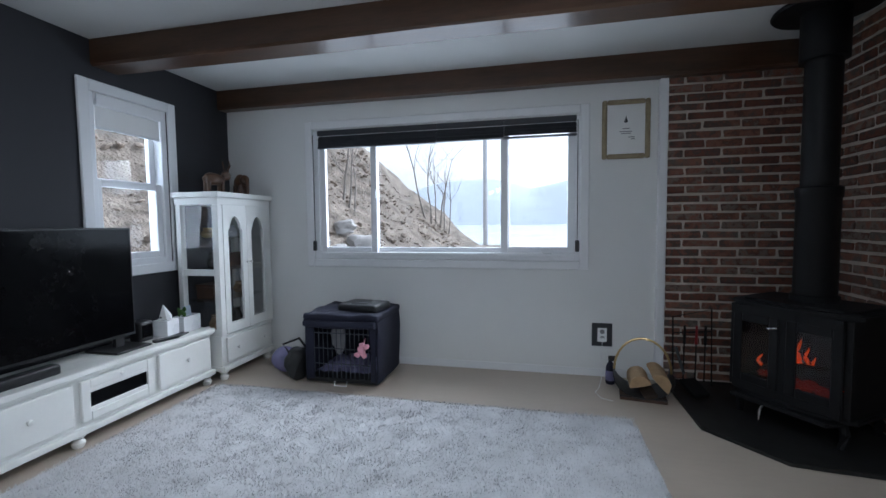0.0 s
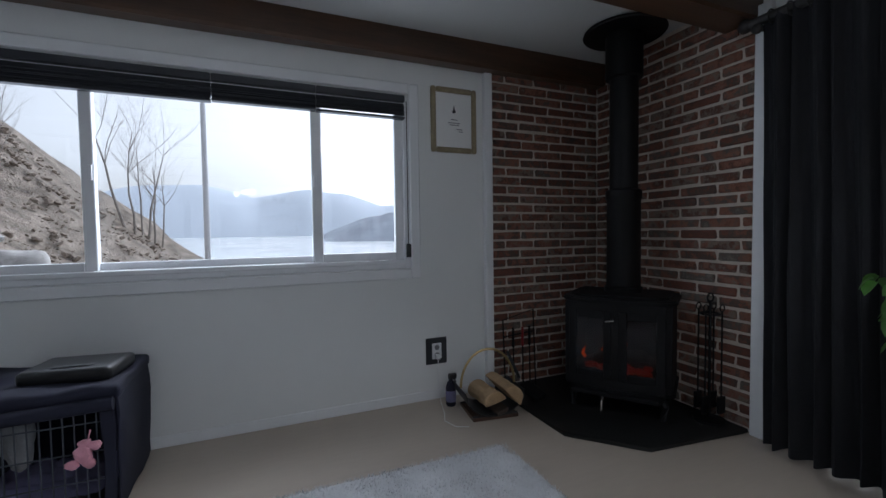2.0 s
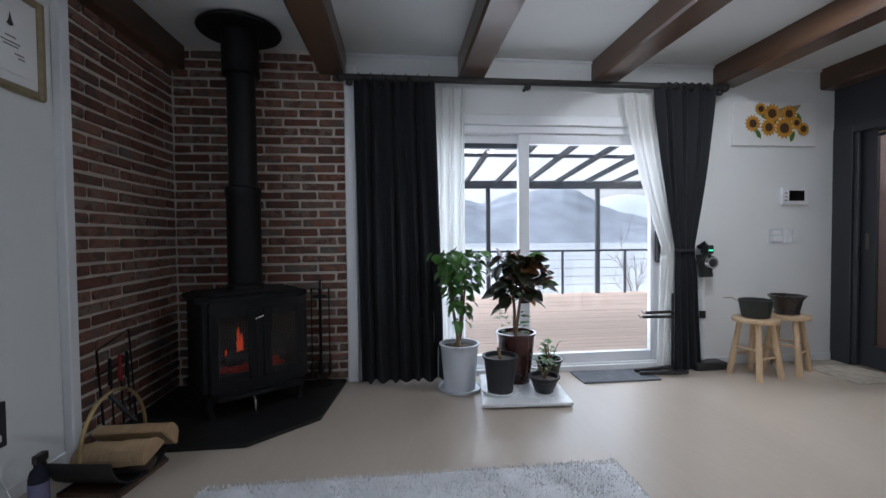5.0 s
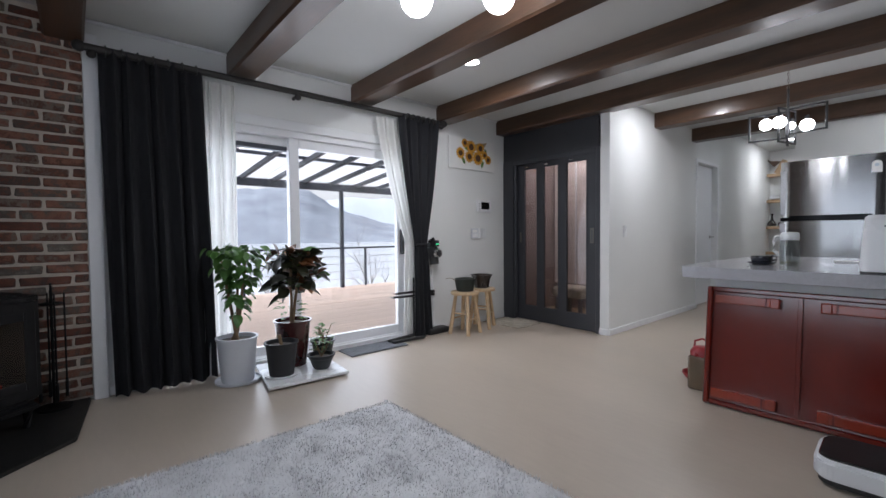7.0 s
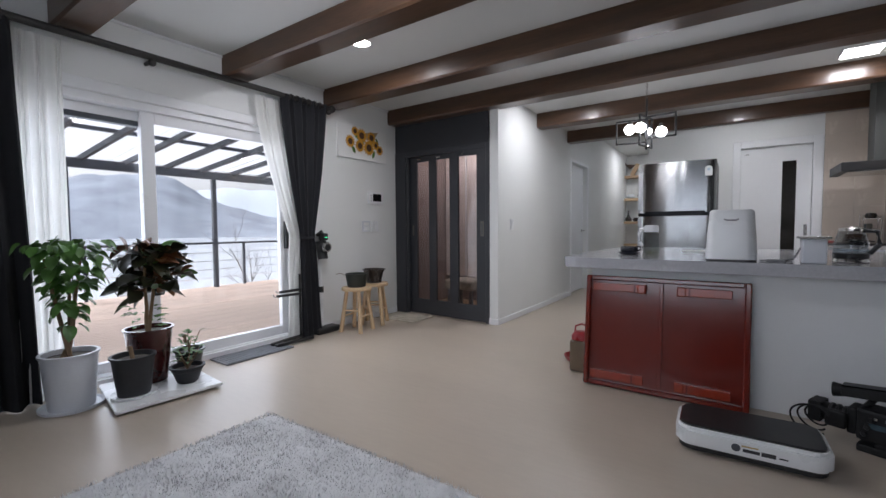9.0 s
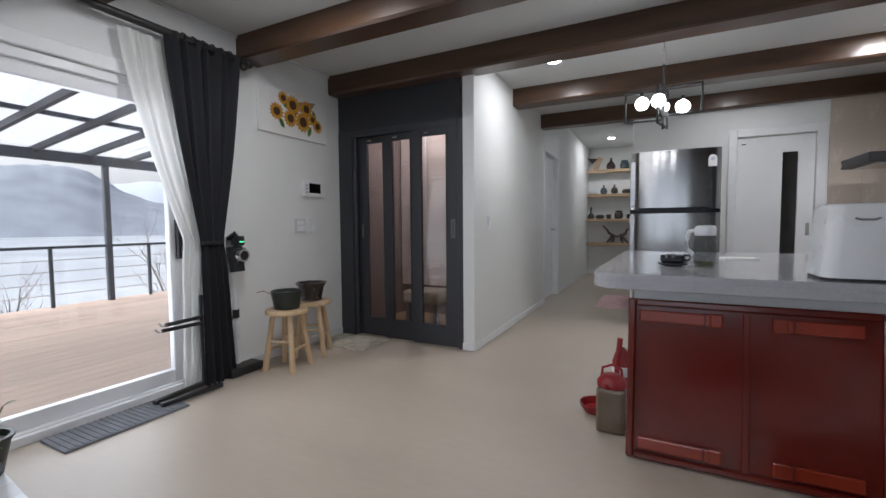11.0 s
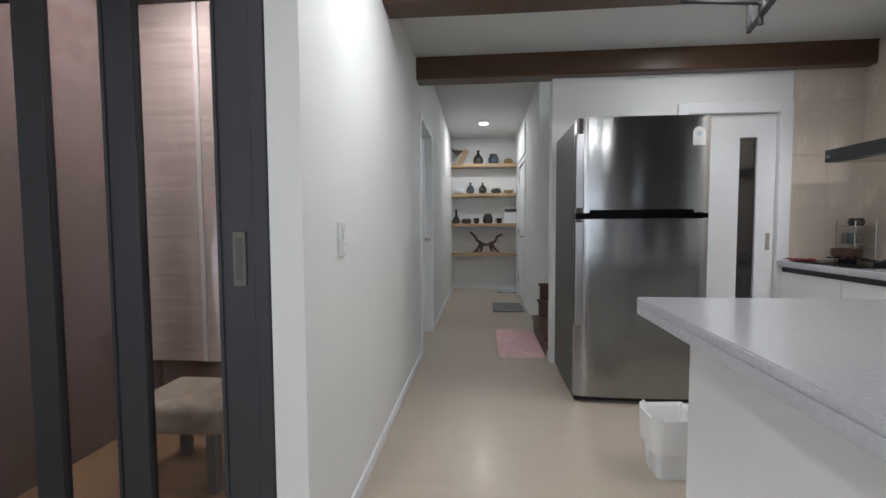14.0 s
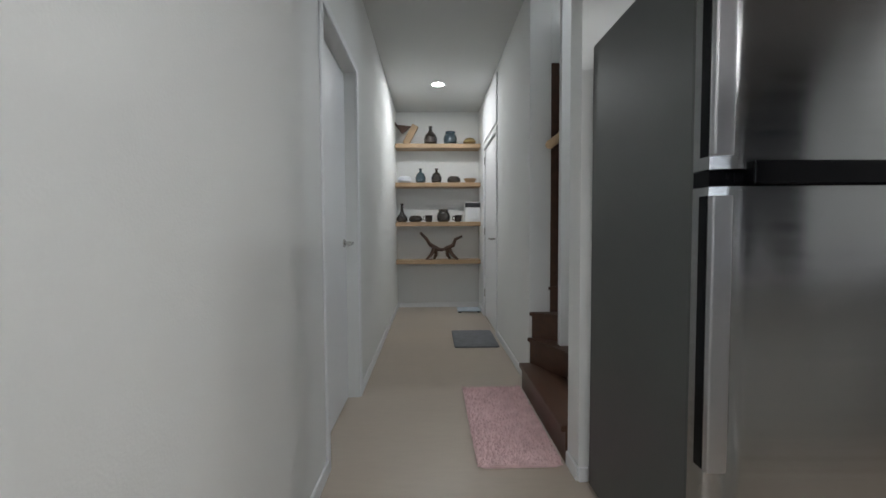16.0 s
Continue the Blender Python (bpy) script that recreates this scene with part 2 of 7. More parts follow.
M_POTMAROON = mat("maroon_glazed_pot", (0.05, 0.012, 0.012), 0.2, var=0.5, scale=5, fine=40, bump=0.05, coat=0.4)
M_POTGREEN = mat("dark_green_pot", (0.018, 0.023, 0.018), 0.4, var=0.3, scale=8, fine=60, bump=0.08)
M_CARVED = mat("carved_brown_wood", (0.075, 0.035, 0.016), 0.4, var=0.45, scale=22, fine=70, bump=0.2)
M_BRONZE = mat("dull_bronze", (0.13, 0.125, 0.105), 0.5, 0.4, var=0.15, scale=12, fine=60, bump=0.05)
M_CERAMIC = mat("dark_ceramic", (0.03, 0.022, 0.018), 0.2, var=0.5, scale=14, fine=60, bump=0.05, coat=0.4)
M_CERBLUE = mat("blue_grey_ceramic", (0.045, 0.07, 0.085), 0.25, var=0.4, scale=14, fine=60, bump=0.05, coat=0.3)
M_WHITEPLASTIC = mat("white_plastic", (0.76, 0.77, 0.78), 0.28, var=0.02, scale=5, fine=60, bump=0.02)
M_PAPER = mat("white_paper", (0.78, 0.78, 0.77), 0.8, var=0.03, scale=8, fine=90, bump=0.05)
M_PALEBLUE = mat("pale_blue_plastic", (0.5, 0.58, 0.66), 0.4, var=0.04, scale=5, fine=60, bump=0.03)
M_GILT = mat("gilt_frame", (0.3, 0.245, 0.15), 0.45, 0.3, var=0.25, scale=22, fine=110, bump=0.3)
M_INK = mat("dark_ink", (0.03, 0.03, 0.035), 0.6, var=0.1, scale=9, fine=60, bump=0)
M_YELLOW = mat("sunflower_petal", (0.52, 0.25, 0.02), 0.7, var=0.3, scale=40, fine=120, bump=0.2)
M_BROWN = mat("sunflower_heart", (0.07, 0.03, 0.012), 0.8, var=0.4, scale=60, fine=160, bump=0.4)
M_VASE = mat("tan_basket_print", (0.36, 0.27, 0.15), 0.8, var=0.3, scale=50, fine=120, bump=0.2)
M_REDPLASTIC = mat("red_plastic", (0.24, 0.009, 0.012), 0.3, var=0.15, scale=8, fine=60, bump=0.02)
M_MURKY = mat("olive_liquid_jar", (0.12, 0.085, 0.055), 0.22, var=0.15, scale=8, fine=60, bump=0.02, coat=0.4)
M_DECK = mat("weathered_deck_board", (0.55, 0.43, 0.35), 0.75, var=0.16, scale=4, fine=50, bump=0.25, stretch=(6, 0.5, 1), rand=0.35)
M_STEELPOST = mat("dark_steel_post", (0.06, 0.068, 0.085), 0.5, 0.2, var=0.15, scale=6, fine=60, bump=0.08)
M_ROOF = thin_cloth("translucent_roof_sheet", (0.86, 0.88, 0.9), 0.85)
# bank and litter browns are paled and greyed, haze put into the colour
M_BANK = mat("leaf_litter_bank", (0.12, 0.085, 0.06), 0.98, var=0.75, scale=2.4, fine=16, bump=0.9, bump_dist=0.08, second=(0.40, 0.345, 0.29), world_space=True)
M_LITTER = mat("dead_leaves_and_stones", (0.17, 0.135, 0.105), 0.98, var=0.45, scale=5, fine=40, bump=0.5, second=(0.44, 0.37, 0.31), world_space=True)
M_ROCK = mat("pale_field_stone", (0.3, 0.29, 0.28), 0.92, var=0.35, scale=4, fine=30, bump=0.5, second=(0.52, 0.51, 0.5))
M_TRUNK = mat("bare_tree_bark", (0.27, 0.245, 0.225), 0.95, var=0.35, scale=7, fine=60, bump=0.5)
M_GROUND = mat("gravel_yard", (0.26, 0.24, 0.21), 0.95, var=0.3, scale=2, fine=20, bump=0.5, world_space=True)
# lake has one pale, near-white base colour throughout
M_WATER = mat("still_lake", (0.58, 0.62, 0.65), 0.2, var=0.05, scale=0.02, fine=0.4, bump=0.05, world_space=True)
# hill colours hold the haze of distance, paler blue for the far range
M_HILL = mat("hazed_wooded_hill", (0.33, 0.365, 0.42), 1.0, var=0.26, scale=0.03, fine=0.3, bump=0.3, spec=0.1, world_space=True)
M_HILLFAR = mat("hazed_far_hill", (0.56, 0.62, 0.70), 1.0, var=0.06, scale=0.006, fine=0.05, bump=0.1, spec=0.1, world_space=True)
M_DIMGLASS = mat("smoky_door_glass", (0.022, 0.02, 0.018), 0.06, var=0.3, scale=3, fine=30, bump=0, spec=0.6)
M_CUP = mat("midnight_blue_glaze", (0.010, 0.011, 0.020), 0.22, var=0.15, scale=8, fine=60, bump=0.02, coat=0.3)
M_MATTBLACK = mat("matt_black_plastic", (0.007, 0.007, 0.0075), 0.55, var=0.25, scale=12, fine=120, bump=0.12, spec=0.3)
M_GLOBE = glow("opal_lamp_globe", (1.0, 0.99, 0.98), 9.0)
M_LED = glow("led_diffuser", (1.0, 0.99, 0.97), 6.0)
M_FLAME = glow("burning_flames", (1.0, 0.13, 0.02), 0.55)
M_EMBER = glow("glowing_embers", (1.0, 0.04, 0.006), 0.045)
M_GREENLED = glow("green_indicator", (0.1, 1.0, 0.4), 1.5)


# ---- building helpers ----
def obj(name, bm, material, smooth=False):
    me = bpy.data.meshes.new(name)
    bmesh.ops.recalc_face_normals(bm, faces=bm.faces)
    bm.to_mesh(me)
    bm.free()
    me.materials.append(material)
    if smooth:
        for p in me.polygons:
            p.use_smooth = True
        me.set_sharp_from_angle(angle=radians(40))
    return new(name, me)


def thing(name, m, label, category, group=""):
    ob = new(name)
    ob.empty_display_size = 0.1
    ob.matrix_basis = m
    return tagged(ob, label, category, group)


def part(name, bm, material, parent, label="", smooth=False):
    ob = obj(name, bm, material, smooth)
    ob.parent = parent
    if label:
        tagged(ob, label)
    return ob


def setting(name, bm, material, label, smooth=False):
    return tagged(obj(name, bm, material, smooth), label, name.split("_")[0], kind="structure")


def solid(name, bm, material, label, category, smooth=False, group=""):
    return tagged(obj(name, bm, material, smooth), label, category, group)


def box(x0, x1, y0, y1, z0, z1, bevel=0.0, seg=2, bm=None):
    b = bmesh.new()
    bmesh.ops.create_cube(b, size=1)
    for v in b.verts:
        v.co = Vector(((x0 + x1) / 2 + v.co.x * (x1 - x0), (y0 + y1) / 2 + v.co.y * (y1 - y0), (z0 + z1) / 2 + v.co.z * (z1 - z0)))
    if bevel:
        bmesh.ops.bevel(b, geom=b.edges[:], offset=bevel, segments=seg, affect="EDGES", profile=0.6)
    return join(bm, b)


def join(bm, b):
    if bm is None:
        return b
    me = bpy.data.meshes.new("tmp")
    b.to_mesh(me)
    b.free()
    bm.from_mesh(me)
    bpy.data.meshes.remove(me)
    return bm


def moved(b, m):
    bmesh.ops.transform(b, matrix=m, verts=b.verts)
    return b


def lathe(profile, seg=24, bm=None, at=(0, 0, 0)):
    """A turned body: profile of (radius, height)."""
    b = bmesh.new()
    rings = []
    for r, z in profile:
        rings.append([b.verts.new((at[0] + r * math.cos(2 * math.pi * k / seg), at[1] + r * math.sin(2 * math.pi * k / seg), at[2] + z)) for k in range(seg)])
    for a, c in zip(rings, rings[1:]):
        for k in range(seg):
            b.faces.new((a[k], a[(k + 1) % seg], c[(k + 1) % seg], c[k]))
    if profile[0][0] > 0:
        b.faces.new(rings[0])
    if profile[-1][0] > 0:
        b.faces.new(rings[-1])
    bmesh.ops.remove_doubles(b, verts=b.verts, dist=1e-5)
    return join(bm, b)


def rod(p0, p1, r0, r1=None, seg=10, bm=None):
    p0, p1 = Vector(p0), Vector(p1)
    r1 = r0 if r1 is None else r1
    b = bmesh.new()
    bmesh.ops.create_cone(b, cap_ends=True, segments=seg, radius1=r0, radius2=r1, depth=(p1 - p0).length)
    q = (p1 - p0).to_track_quat("Z", "Y").to_matrix().to_4x4()
    moved(b, Matrix.Translation((p0 + p1) / 2) @ q)
    return join(bm, b)


def tube(points, r, seg=8, bm=None):
    b = bmesh.new()
    pts = [Vector(p) for p in points]
    rings = []
    for i, p in enumerate(pts):
        d = (pts[min(i + 1, len(pts) - 1)] - pts[max(i - 1, 0)]).normalized()
        q = d.to_track_quat("Z", "Y").to_matrix()
        rr = r(i / (len(pts) - 1)) if callable(r) else r
        rings.append([b.verts.new(p + q @ Vector((rr * math.cos(2 * math.pi * k / seg), rr * math.sin(2 * math.pi * k / seg), 0))) for k in range(seg)])
    for a, c in zip(rings, rings[1:]):
        for k in range(seg):
            b.faces.new((a[k], a[(k + 1) % seg], c[(k + 1) % seg], c[k]))
    b.faces.new(rings[0])
    b.faces.new(rings[-1])
    return join(bm, b)


def ball(c, r, bm=None, squash=(1, 1, 1), seg=16):
    b = bmesh.new()
    bmesh.ops.create_uvsphere(b, u_segments=seg, v_segments=max(6, seg // 2), radius=1)
    moved(b, Matrix.Translation(c) @ Matrix.Diagonal((r * squash[0], r * squash[1], r * squash[2], 1)))
    return join(bm, b)


def lump(c, size, rough=0.25, freq=2.5, sub=3, bm=None):
    """An uneven rounded body."""
    b = bmesh.new()
    bmesh.ops.create_icosphere(b, subdivisions=sub, radius=1)
    off = Vector((c[0] * 7.1, c[1] * 5.3, c[2] * 3.7 + size[0]))
    for v in b.verts:
        k = 1 + rough * noise.noise(v.co * freq * 0.5 + off) + rough * 0.5 * noise.noise(v.co * freq + off)
        v.co = Vector((c[0] + v.co.x * k * size[0], c[1] + v.co.y * k * size[1], c[2] + v.co.z * k * size[2]))
    return join(bm, b)


def prism(outline, z0, z1, bevel=0.0, bm=None):
    b = bmesh.new()
    low = [b.verts.new((x, y, z0)) for x, y in outline]
    f = b.faces.new(low)
    r = bmesh.ops.extrude_face_region(b, geom=[f])
    for v in r["geom"]:
        if isinstance(v, bmesh.types.BMVert):
            v.co.z = z1
    if bevel:
        bmesh.ops.bevel(b, geom=b.edges[:], offset=bevel, segments=2, affect="EDGES")
    return join(bm, b)


def wall_with_holes(axis, at, thick, a0, a1, z0, z1, holes):
    """A wall across `axis` whose face is at `at` and body reaches `thick` behind it; holes: (a0, a1, z0, z1)."""
    bm = bmesh.new()
    cuts = sorted({a0, a1, *[h[0] for h in holes], *[h[1] for h in holes]})
    cuts = [c for c in cuts if a0 <= c <= a1]
    for u, v in zip(cuts, cuts[1:]):
        spans, low = [], z0
        for h in sorted((h for h in holes if h[0] < (u + v) / 2 < h[1]), key=lambda h: h[2]):
            if h[2] > low:
                spans.append((low, h[2]))
            low = h[3]
        if low < z1:
            spans.append((low, z1))
        for s, t in spans:
            p0, p1 = sorted((at, at + thick))
            if axis == "x":
                box(p0, p1, u, v, s, t, bm=bm)
            else:
                box(u, v, p0, p1, s, t, bm=bm)
    bmesh.ops.remove_doubles(bm, verts=bm.verts, dist=1e-4)
    return bm


def frame_bars(axis, at0, at1, a0, a1, z0, z1, w, bevel=0.004, bm=None):
    """Four bars of a rectangular frame lying across `axis` between depths at0 and at1."""
    for u0, u1, s0, s1 in ((a0, a0 + w, z0, z1), (a1 - w, a1, z0, z1), (a0 + w, a1 - w, z0, z0 + w), (a0 + w, a1 - w, z1 - w, z1)):
        if axis == "x":
            bm = box(at0, at1, u0, u1, s0, s1, bevel, 1, bm)
        else:
            bm = box(u0, u1, at0, at1, s0, s1, bevel, 1, bm)
    return bm


# ---- structure ----
XL, XR, YW, YB, YE, XC, YH, XH, CE, HC = -2.5, 2.30, 3.62, -4.0, -1.69, 0.88, -8.1, -0.24, 2.46, 2.66
floor = setting("floor", box(XL - 0.2, XR + 0.2, YH - 0.2, YW + 0.2, -0.2, 0), M_FLOOR, "beige low-sheen vinyl floor running through all rooms")
setting("ceiling", box(XL - 0.2, XR + 0.2, YB - 0.08, YW + 0.2, CE, CE + 0.12), M_CEIL, "flat white papered ceiling between the beams")
setting("ceiling_hall", box(XH - 0.14, XC + 0.12, YH - 0.2, YB - 0.081, HC, HC + 0.12), M_CEIL, "flat white papered ceiling of the corridor")
setting("ceiling_stairwell", box(-2.5, XH - 0.141, -5.3, YB - 0.141, 3.9, 4.0), M_CEIL, "white ceiling over the staircase")
WIN = (-1.62, 0.70, 0.925, 2.07)
setting("wall_front", wall_with_holes("y", YW, 0.2, XL - 0.2, XR + 0.2, 0, CE, [WIN]), M_WALL, "white papered wall with a wide window")
SIDE = (2.33, 2.94, 0.95, 2.13)
setting("wall_side_dark", wall_with_holes("x", XL, -0.2, -0.45, YW, 0, CE, [SIDE]), M_DARKWALL, "charcoal papered wall behind the television")
setting("wall_side_kitchen", box(XL - 0.2, XL, YB - 0.14, -0.451, 0, CE), M_WALL, "white kitchen side wall")
GD = (-0.2, 2.1, 0.05, 1.95)
setting("wall_deck_side", wall_with_holes("x", XR, 0.2, -3.6, YW, 0, CE, [GD]), M_WALL, "white papered wall with glass doors to the deck")
KD = (-1.90, -1.23, 0.0, 1.98)
setting("wall_kitchen_back", wall_with_holes("y", YB, -0.14, XL, XH + 0.04, 0, CE, [KD]), M_WALL, "white wall behind the refrigerator")
HD = (-4.95, -4.12, 0.0, 2.04)
setting("wall_corridor", wall_with_holes("x", XC, 0.12, YH - 0.2, YE, 0, HC, [HD]), M_WALL, "long white papered corridor wall")
setting("wall_hall_stair_side", wall_with_holes("x", XH, -0.14, YH - 0.2, -5.08, 0, HC, [(-7.45, -6.5, 0, 2.04)]), M_WALL, "white papered corridor wall past the stairs")
setting("wall_hall_end", box(XH - 0.14, XC + 0.12, YH - 0.2, YH, 0, HC), M_WALL, "white end wall of the corridor")
setting("wall_room_behind_door", box(XH - 0.9, XH - 0.8, YH, -6.0, 0, HC), M_WALL, "plain wall closing the room behind the hall door")
setting("wall_bedroom_close", box(1.6, 1.7, -5.6, -3.7, 0, HC), M_WALL, "plain wall closing the room behind the corridor door")
setting("wall_pantry_close", box(XL, XH - 0.14, -4.9, -4.85, 0, CE), M_WALL, "plain wall closing the pantry")
# header over the kitchen opening of the corridor
setting("wall_hall_header", box(XH + 0.041, XC, YB - 0.14, YB - 0.081, CE, HC), M_WALL, "white strip between two ceiling heights")
# stairwell
setting("wall_stairwell_near", box(-2.5, XH - 0.14, -4.85, -4.80, 2.6, 3.9), M_WALL, "upper stairwell wall")
setting("wall_stairwell_far", box(-2.5, XH - 0.141, -5.12, -5.08, 2.16, 3.9), M_WALL, "white upper wall of the staircase")
# panelling also stands in for the dark where the flight runs on
setting("wall_stairwell_panel", box(-2.5, XH - 0.141, -5.12, -5.083, 0, 2.159), M_STAIR, "dark stained wood panelling closing the stairwell, doubling as its darkness")
setting("wall_stairwell_end", box(-2.6, -2.5, -5.3, YB - 0.14, 0, 3.9), M_WALL, "end wall of the staircase")
# entrance hall behind the charcoal door
setting("wall_entry_back", box(1.0, XR, -3.4, -3.3, 0, CE), M_MAUVE, "mauve-brown papered wall of the entrance hall")
setting("wall_entry_side", box(XR - 0.012, XR - 0.001, -3.3, YE - 0.075, 0, CE), M_MAUVE, "mauve-brown papered side wall of the entrance hall")
setting("wall_entry_header", box(0.981, XR, YE - 0.06, YE, 1.96, CE), M_GREYDOOR, "charcoal panel above the sliding door")
setting("wall_entry_jamb", box(XC, 0.98, YE, YE + 0.008, 0, CE), M_WALL, "white end face of the corridor wall")


def baseboard(x0, x1, y0, y1):
    setting("baseboard", box(x0, x1, y0, y1, 0, 0.065, 0.004, 1), M_WHITE, "low white painted baseboard")


baseboard(-2.05, 1.245, YW - 0.012, YW)
baseboard(XC - 0.012, XC, -4.10, YE + 0.008)
baseboard(XC - 0.012, XC, YH, -4.99)
baseboard(XC, 0.985, YE + 0.008, YE + 0.02)
baseboard(XR - 0.012, XR, YE + 0.01, -0.32)
baseboard(XR - 0.012, XR, 2.18, 2.305)
baseboard(XH, XH + 0.012, -6.42, -5.08)
baseboard(XH, XH + 0.012, YH, -7.52)
baseboard(XH + 0.012, XC - 0.012, YH, YH + 0.012)
baseboard(XH + 0.04, XH + 0.052, -4.135, YB)
baseboard(-0.24, XH + 0.04, YB, YB + 0.012)

# exposed beams
BEAMS = [(3.50, YW, XL, XR), (2.37, 2.57, XL, XR), (1.33, 1.53, XL, XR), (0.26, 0.46, XL, XR), (-0.78, -0.58, XL, XR), (-1.74, -1.55, XL, XR), (-2.93, -2.73, XL, XC), (-4.08, -3.90, XL, XC)]
for y0, y1, x0, x1 in BEAMS:
    b = bmesh.new()
    n = 24
    rows = []
    for i in range(n + 1):
        x = x0 + (x1 - x0) * i / n
        w = [0.004 * noise.noise(Vector((x * 1.7, y0 * 9 + k * 5, 1))) for k in range(4)]
        rows.append([b.verts.new(c) for c in ((x, y0, CE), (x, y0 + w[0], 2.305 + w[1]), (x, y0 + 0.014 + w[0], 2.29 + w[2]), (x, y1 - 0.014 + w[3], 2.29 + w[2]), (x, y1 + w[3], 2.305 + w[1]), (x, y1, CE))])
    for p, q in zip(rows, rows[1:]):
        for k in range(5):
            b.faces.new((p[k], p[k + 1], q[k + 1], q[k]))
        b.faces.new((p[5], p[0], q[0], q[5]))
    b.faces.new(rows[0])
    b.faces.new(rows[-1])
    setting("beam", b, M_BEAM, "dark brown stained wooden ceiling beam")

# thin cornice against the deck wall
setting("trim_cornice", box(XR - 0.018, XR, YE, 3.4, CE - 0.02, CE, 0.004, 1), M_WHITE, "narrow white cornice strip")


# ---- windows and doors ----
def sash(parent, axis, at0, at1, a0, a1, z0, z1, w, glass=None):
    fr = part("sash", frame_bars(axis, at0, at1, a0, a1, z0, z1, w), M_PVC, parent)
    mid = (at0 + at1) / 2
    g = glass or M_GLASS
    if axis == "x":
        pane = part("pane", box(mid - 0.003, mid + 0.003, a0 + w - 0.005, a1 - w + 0.005, z0 + w - 0.005, z1 - w + 0.005), g, fr)
    else:
        pane = part("pane", box(a0 + w - 0.005, a1 - w + 0.005, mid - 0.003, mid + 0.003, z0 + w - 0.005, z1 - w + 0.005), g, fr)
    pane.visible_shadow = False
    return fr


win = tagged(new("window_1"), "wide white three-part sliding window", "window", kind="structure")
part("casing", frame_bars("y", YW - 0.02, YW, -1.69, 0.755, 0.855, 2.15, 0.068, 0.006), M_WHITE, win)
part("window_frame", frame_bars("y", YW + 0.005, YW + 0.16, -1.62, 0.70, 0.925, 2.07, 0.05), M_PVC, win)
part("window_sill", box(-1.57, 0.65, YW - 0.012, YW + 0.10, 0.957, 0.985, 0.006), M_PVC, win)
sash(win, "y", YW + 0.03, YW + 0.07, -1.575, -1.03, 0.975, 2.02, 0.055)
sash(win, "y", YW + 0.08, YW + 0.12, -1.09, 0.13, 0.975, 2.02, 0.05)
sash(win, "y", YW + 0.03, YW + 0.07, 0.06, 0.655, 0.975, 2.02, 0.06)
part("latch", box(-1.055, -1.035, YW + 0.015, YW + 0.035, 1.46, 1.54, 0.005), M_PVC, win)
part("latch", box(0.068, 0.088, YW + 0.015, YW + 0.035, 1.46, 1.54, 0.005), M_PVC, win)

win2 = tagged(new("window_2"), "narrow white double-hung side window", "window", kind="structure")
part("casing", frame_bars("x", XL, XL + 0.02, 2.26, 3.01, 0.88, 2.2, 0.075, 0.006), M_WHITE, win2)
part("window_frame", frame_bars("x", XL - 0.16, XL - 0.005, 2.33, 2.94, 0.95, 2.13, 0.05), M_PVC, win2)
sash(win2, "x", XL - 0.07, XL - 0.03, 2.375, 2.895, 0.995, 1.56, 0.05)
sash(win2, "x", XL - 0.12, XL - 0.08, 2.375, 2.895, 1.52, 2.085, 0.05)
shade = thing("roller_blind", Matrix.Identity(4), "white roller blind drawn up in the side window", "blind")
part("cassette", box(XL - 0.025, XL + 0.012, 2.385, 2.885, 2.04, 2.125, 0.01), M_WHITE, shade)
part("fabric", box(XL - 0.02, XL - 0.014, 2.39, 2.88, 1.90, 2.045), M_PAPER, shade)
part("hem_bar", rod((XL - 0.017, 2.39, 1.90), (XL - 0.017, 2.88, 1.90), 0.009), M_WHITE, shade)

gd = tagged(new("door_1"), "white framed sliding glass doors to the deck", "door", kind="structure")
part("casing", frame_bars("x", XR - 0.02, XR, -0.28, 2.18, -0.1, 2.03, 0.08, 0.006), M_WHITE, gd)
part("door_frame", frame_bars("x", XR + 0.005, XR + 0.17, -0.2, 2.1, 0.0, 1.95, 0.055), M_PVC, gd)
sash(gd, "x", XR + 0.09, XR + 0.14, 0.955, 2.05, 0.05, 1.9, 0.075)
leaf = sash(gd, "x", XR + 0.03, XR + 0.08, -0.15, 1.045, 0.05, 1.9, 0.085)
# dark strip across the top of the left pane
part("pane_top_strip", box(XR + 0.085, XR + 0.145, 1.03, 1.98, 1.79, 1.828, 0.003, 1), M_STEELPOST, gd)
part("door_handle", box(XR - 0.012, XR + 0.03, -0.125, -0.095, 0.86, 1.12, 0.008), M_BLACK, gd)
part("threshold", box(XR - 0.03, XR + 0.03, -0.2, 2.1, 0.0, 0.045, 0.005), M_PVC, gd)

# venetian blind drawn up over the front window
blind = thing("venetian_blind", Matrix.Identity(4), "charcoal venetian blinds drawn up to the window top", "blind")
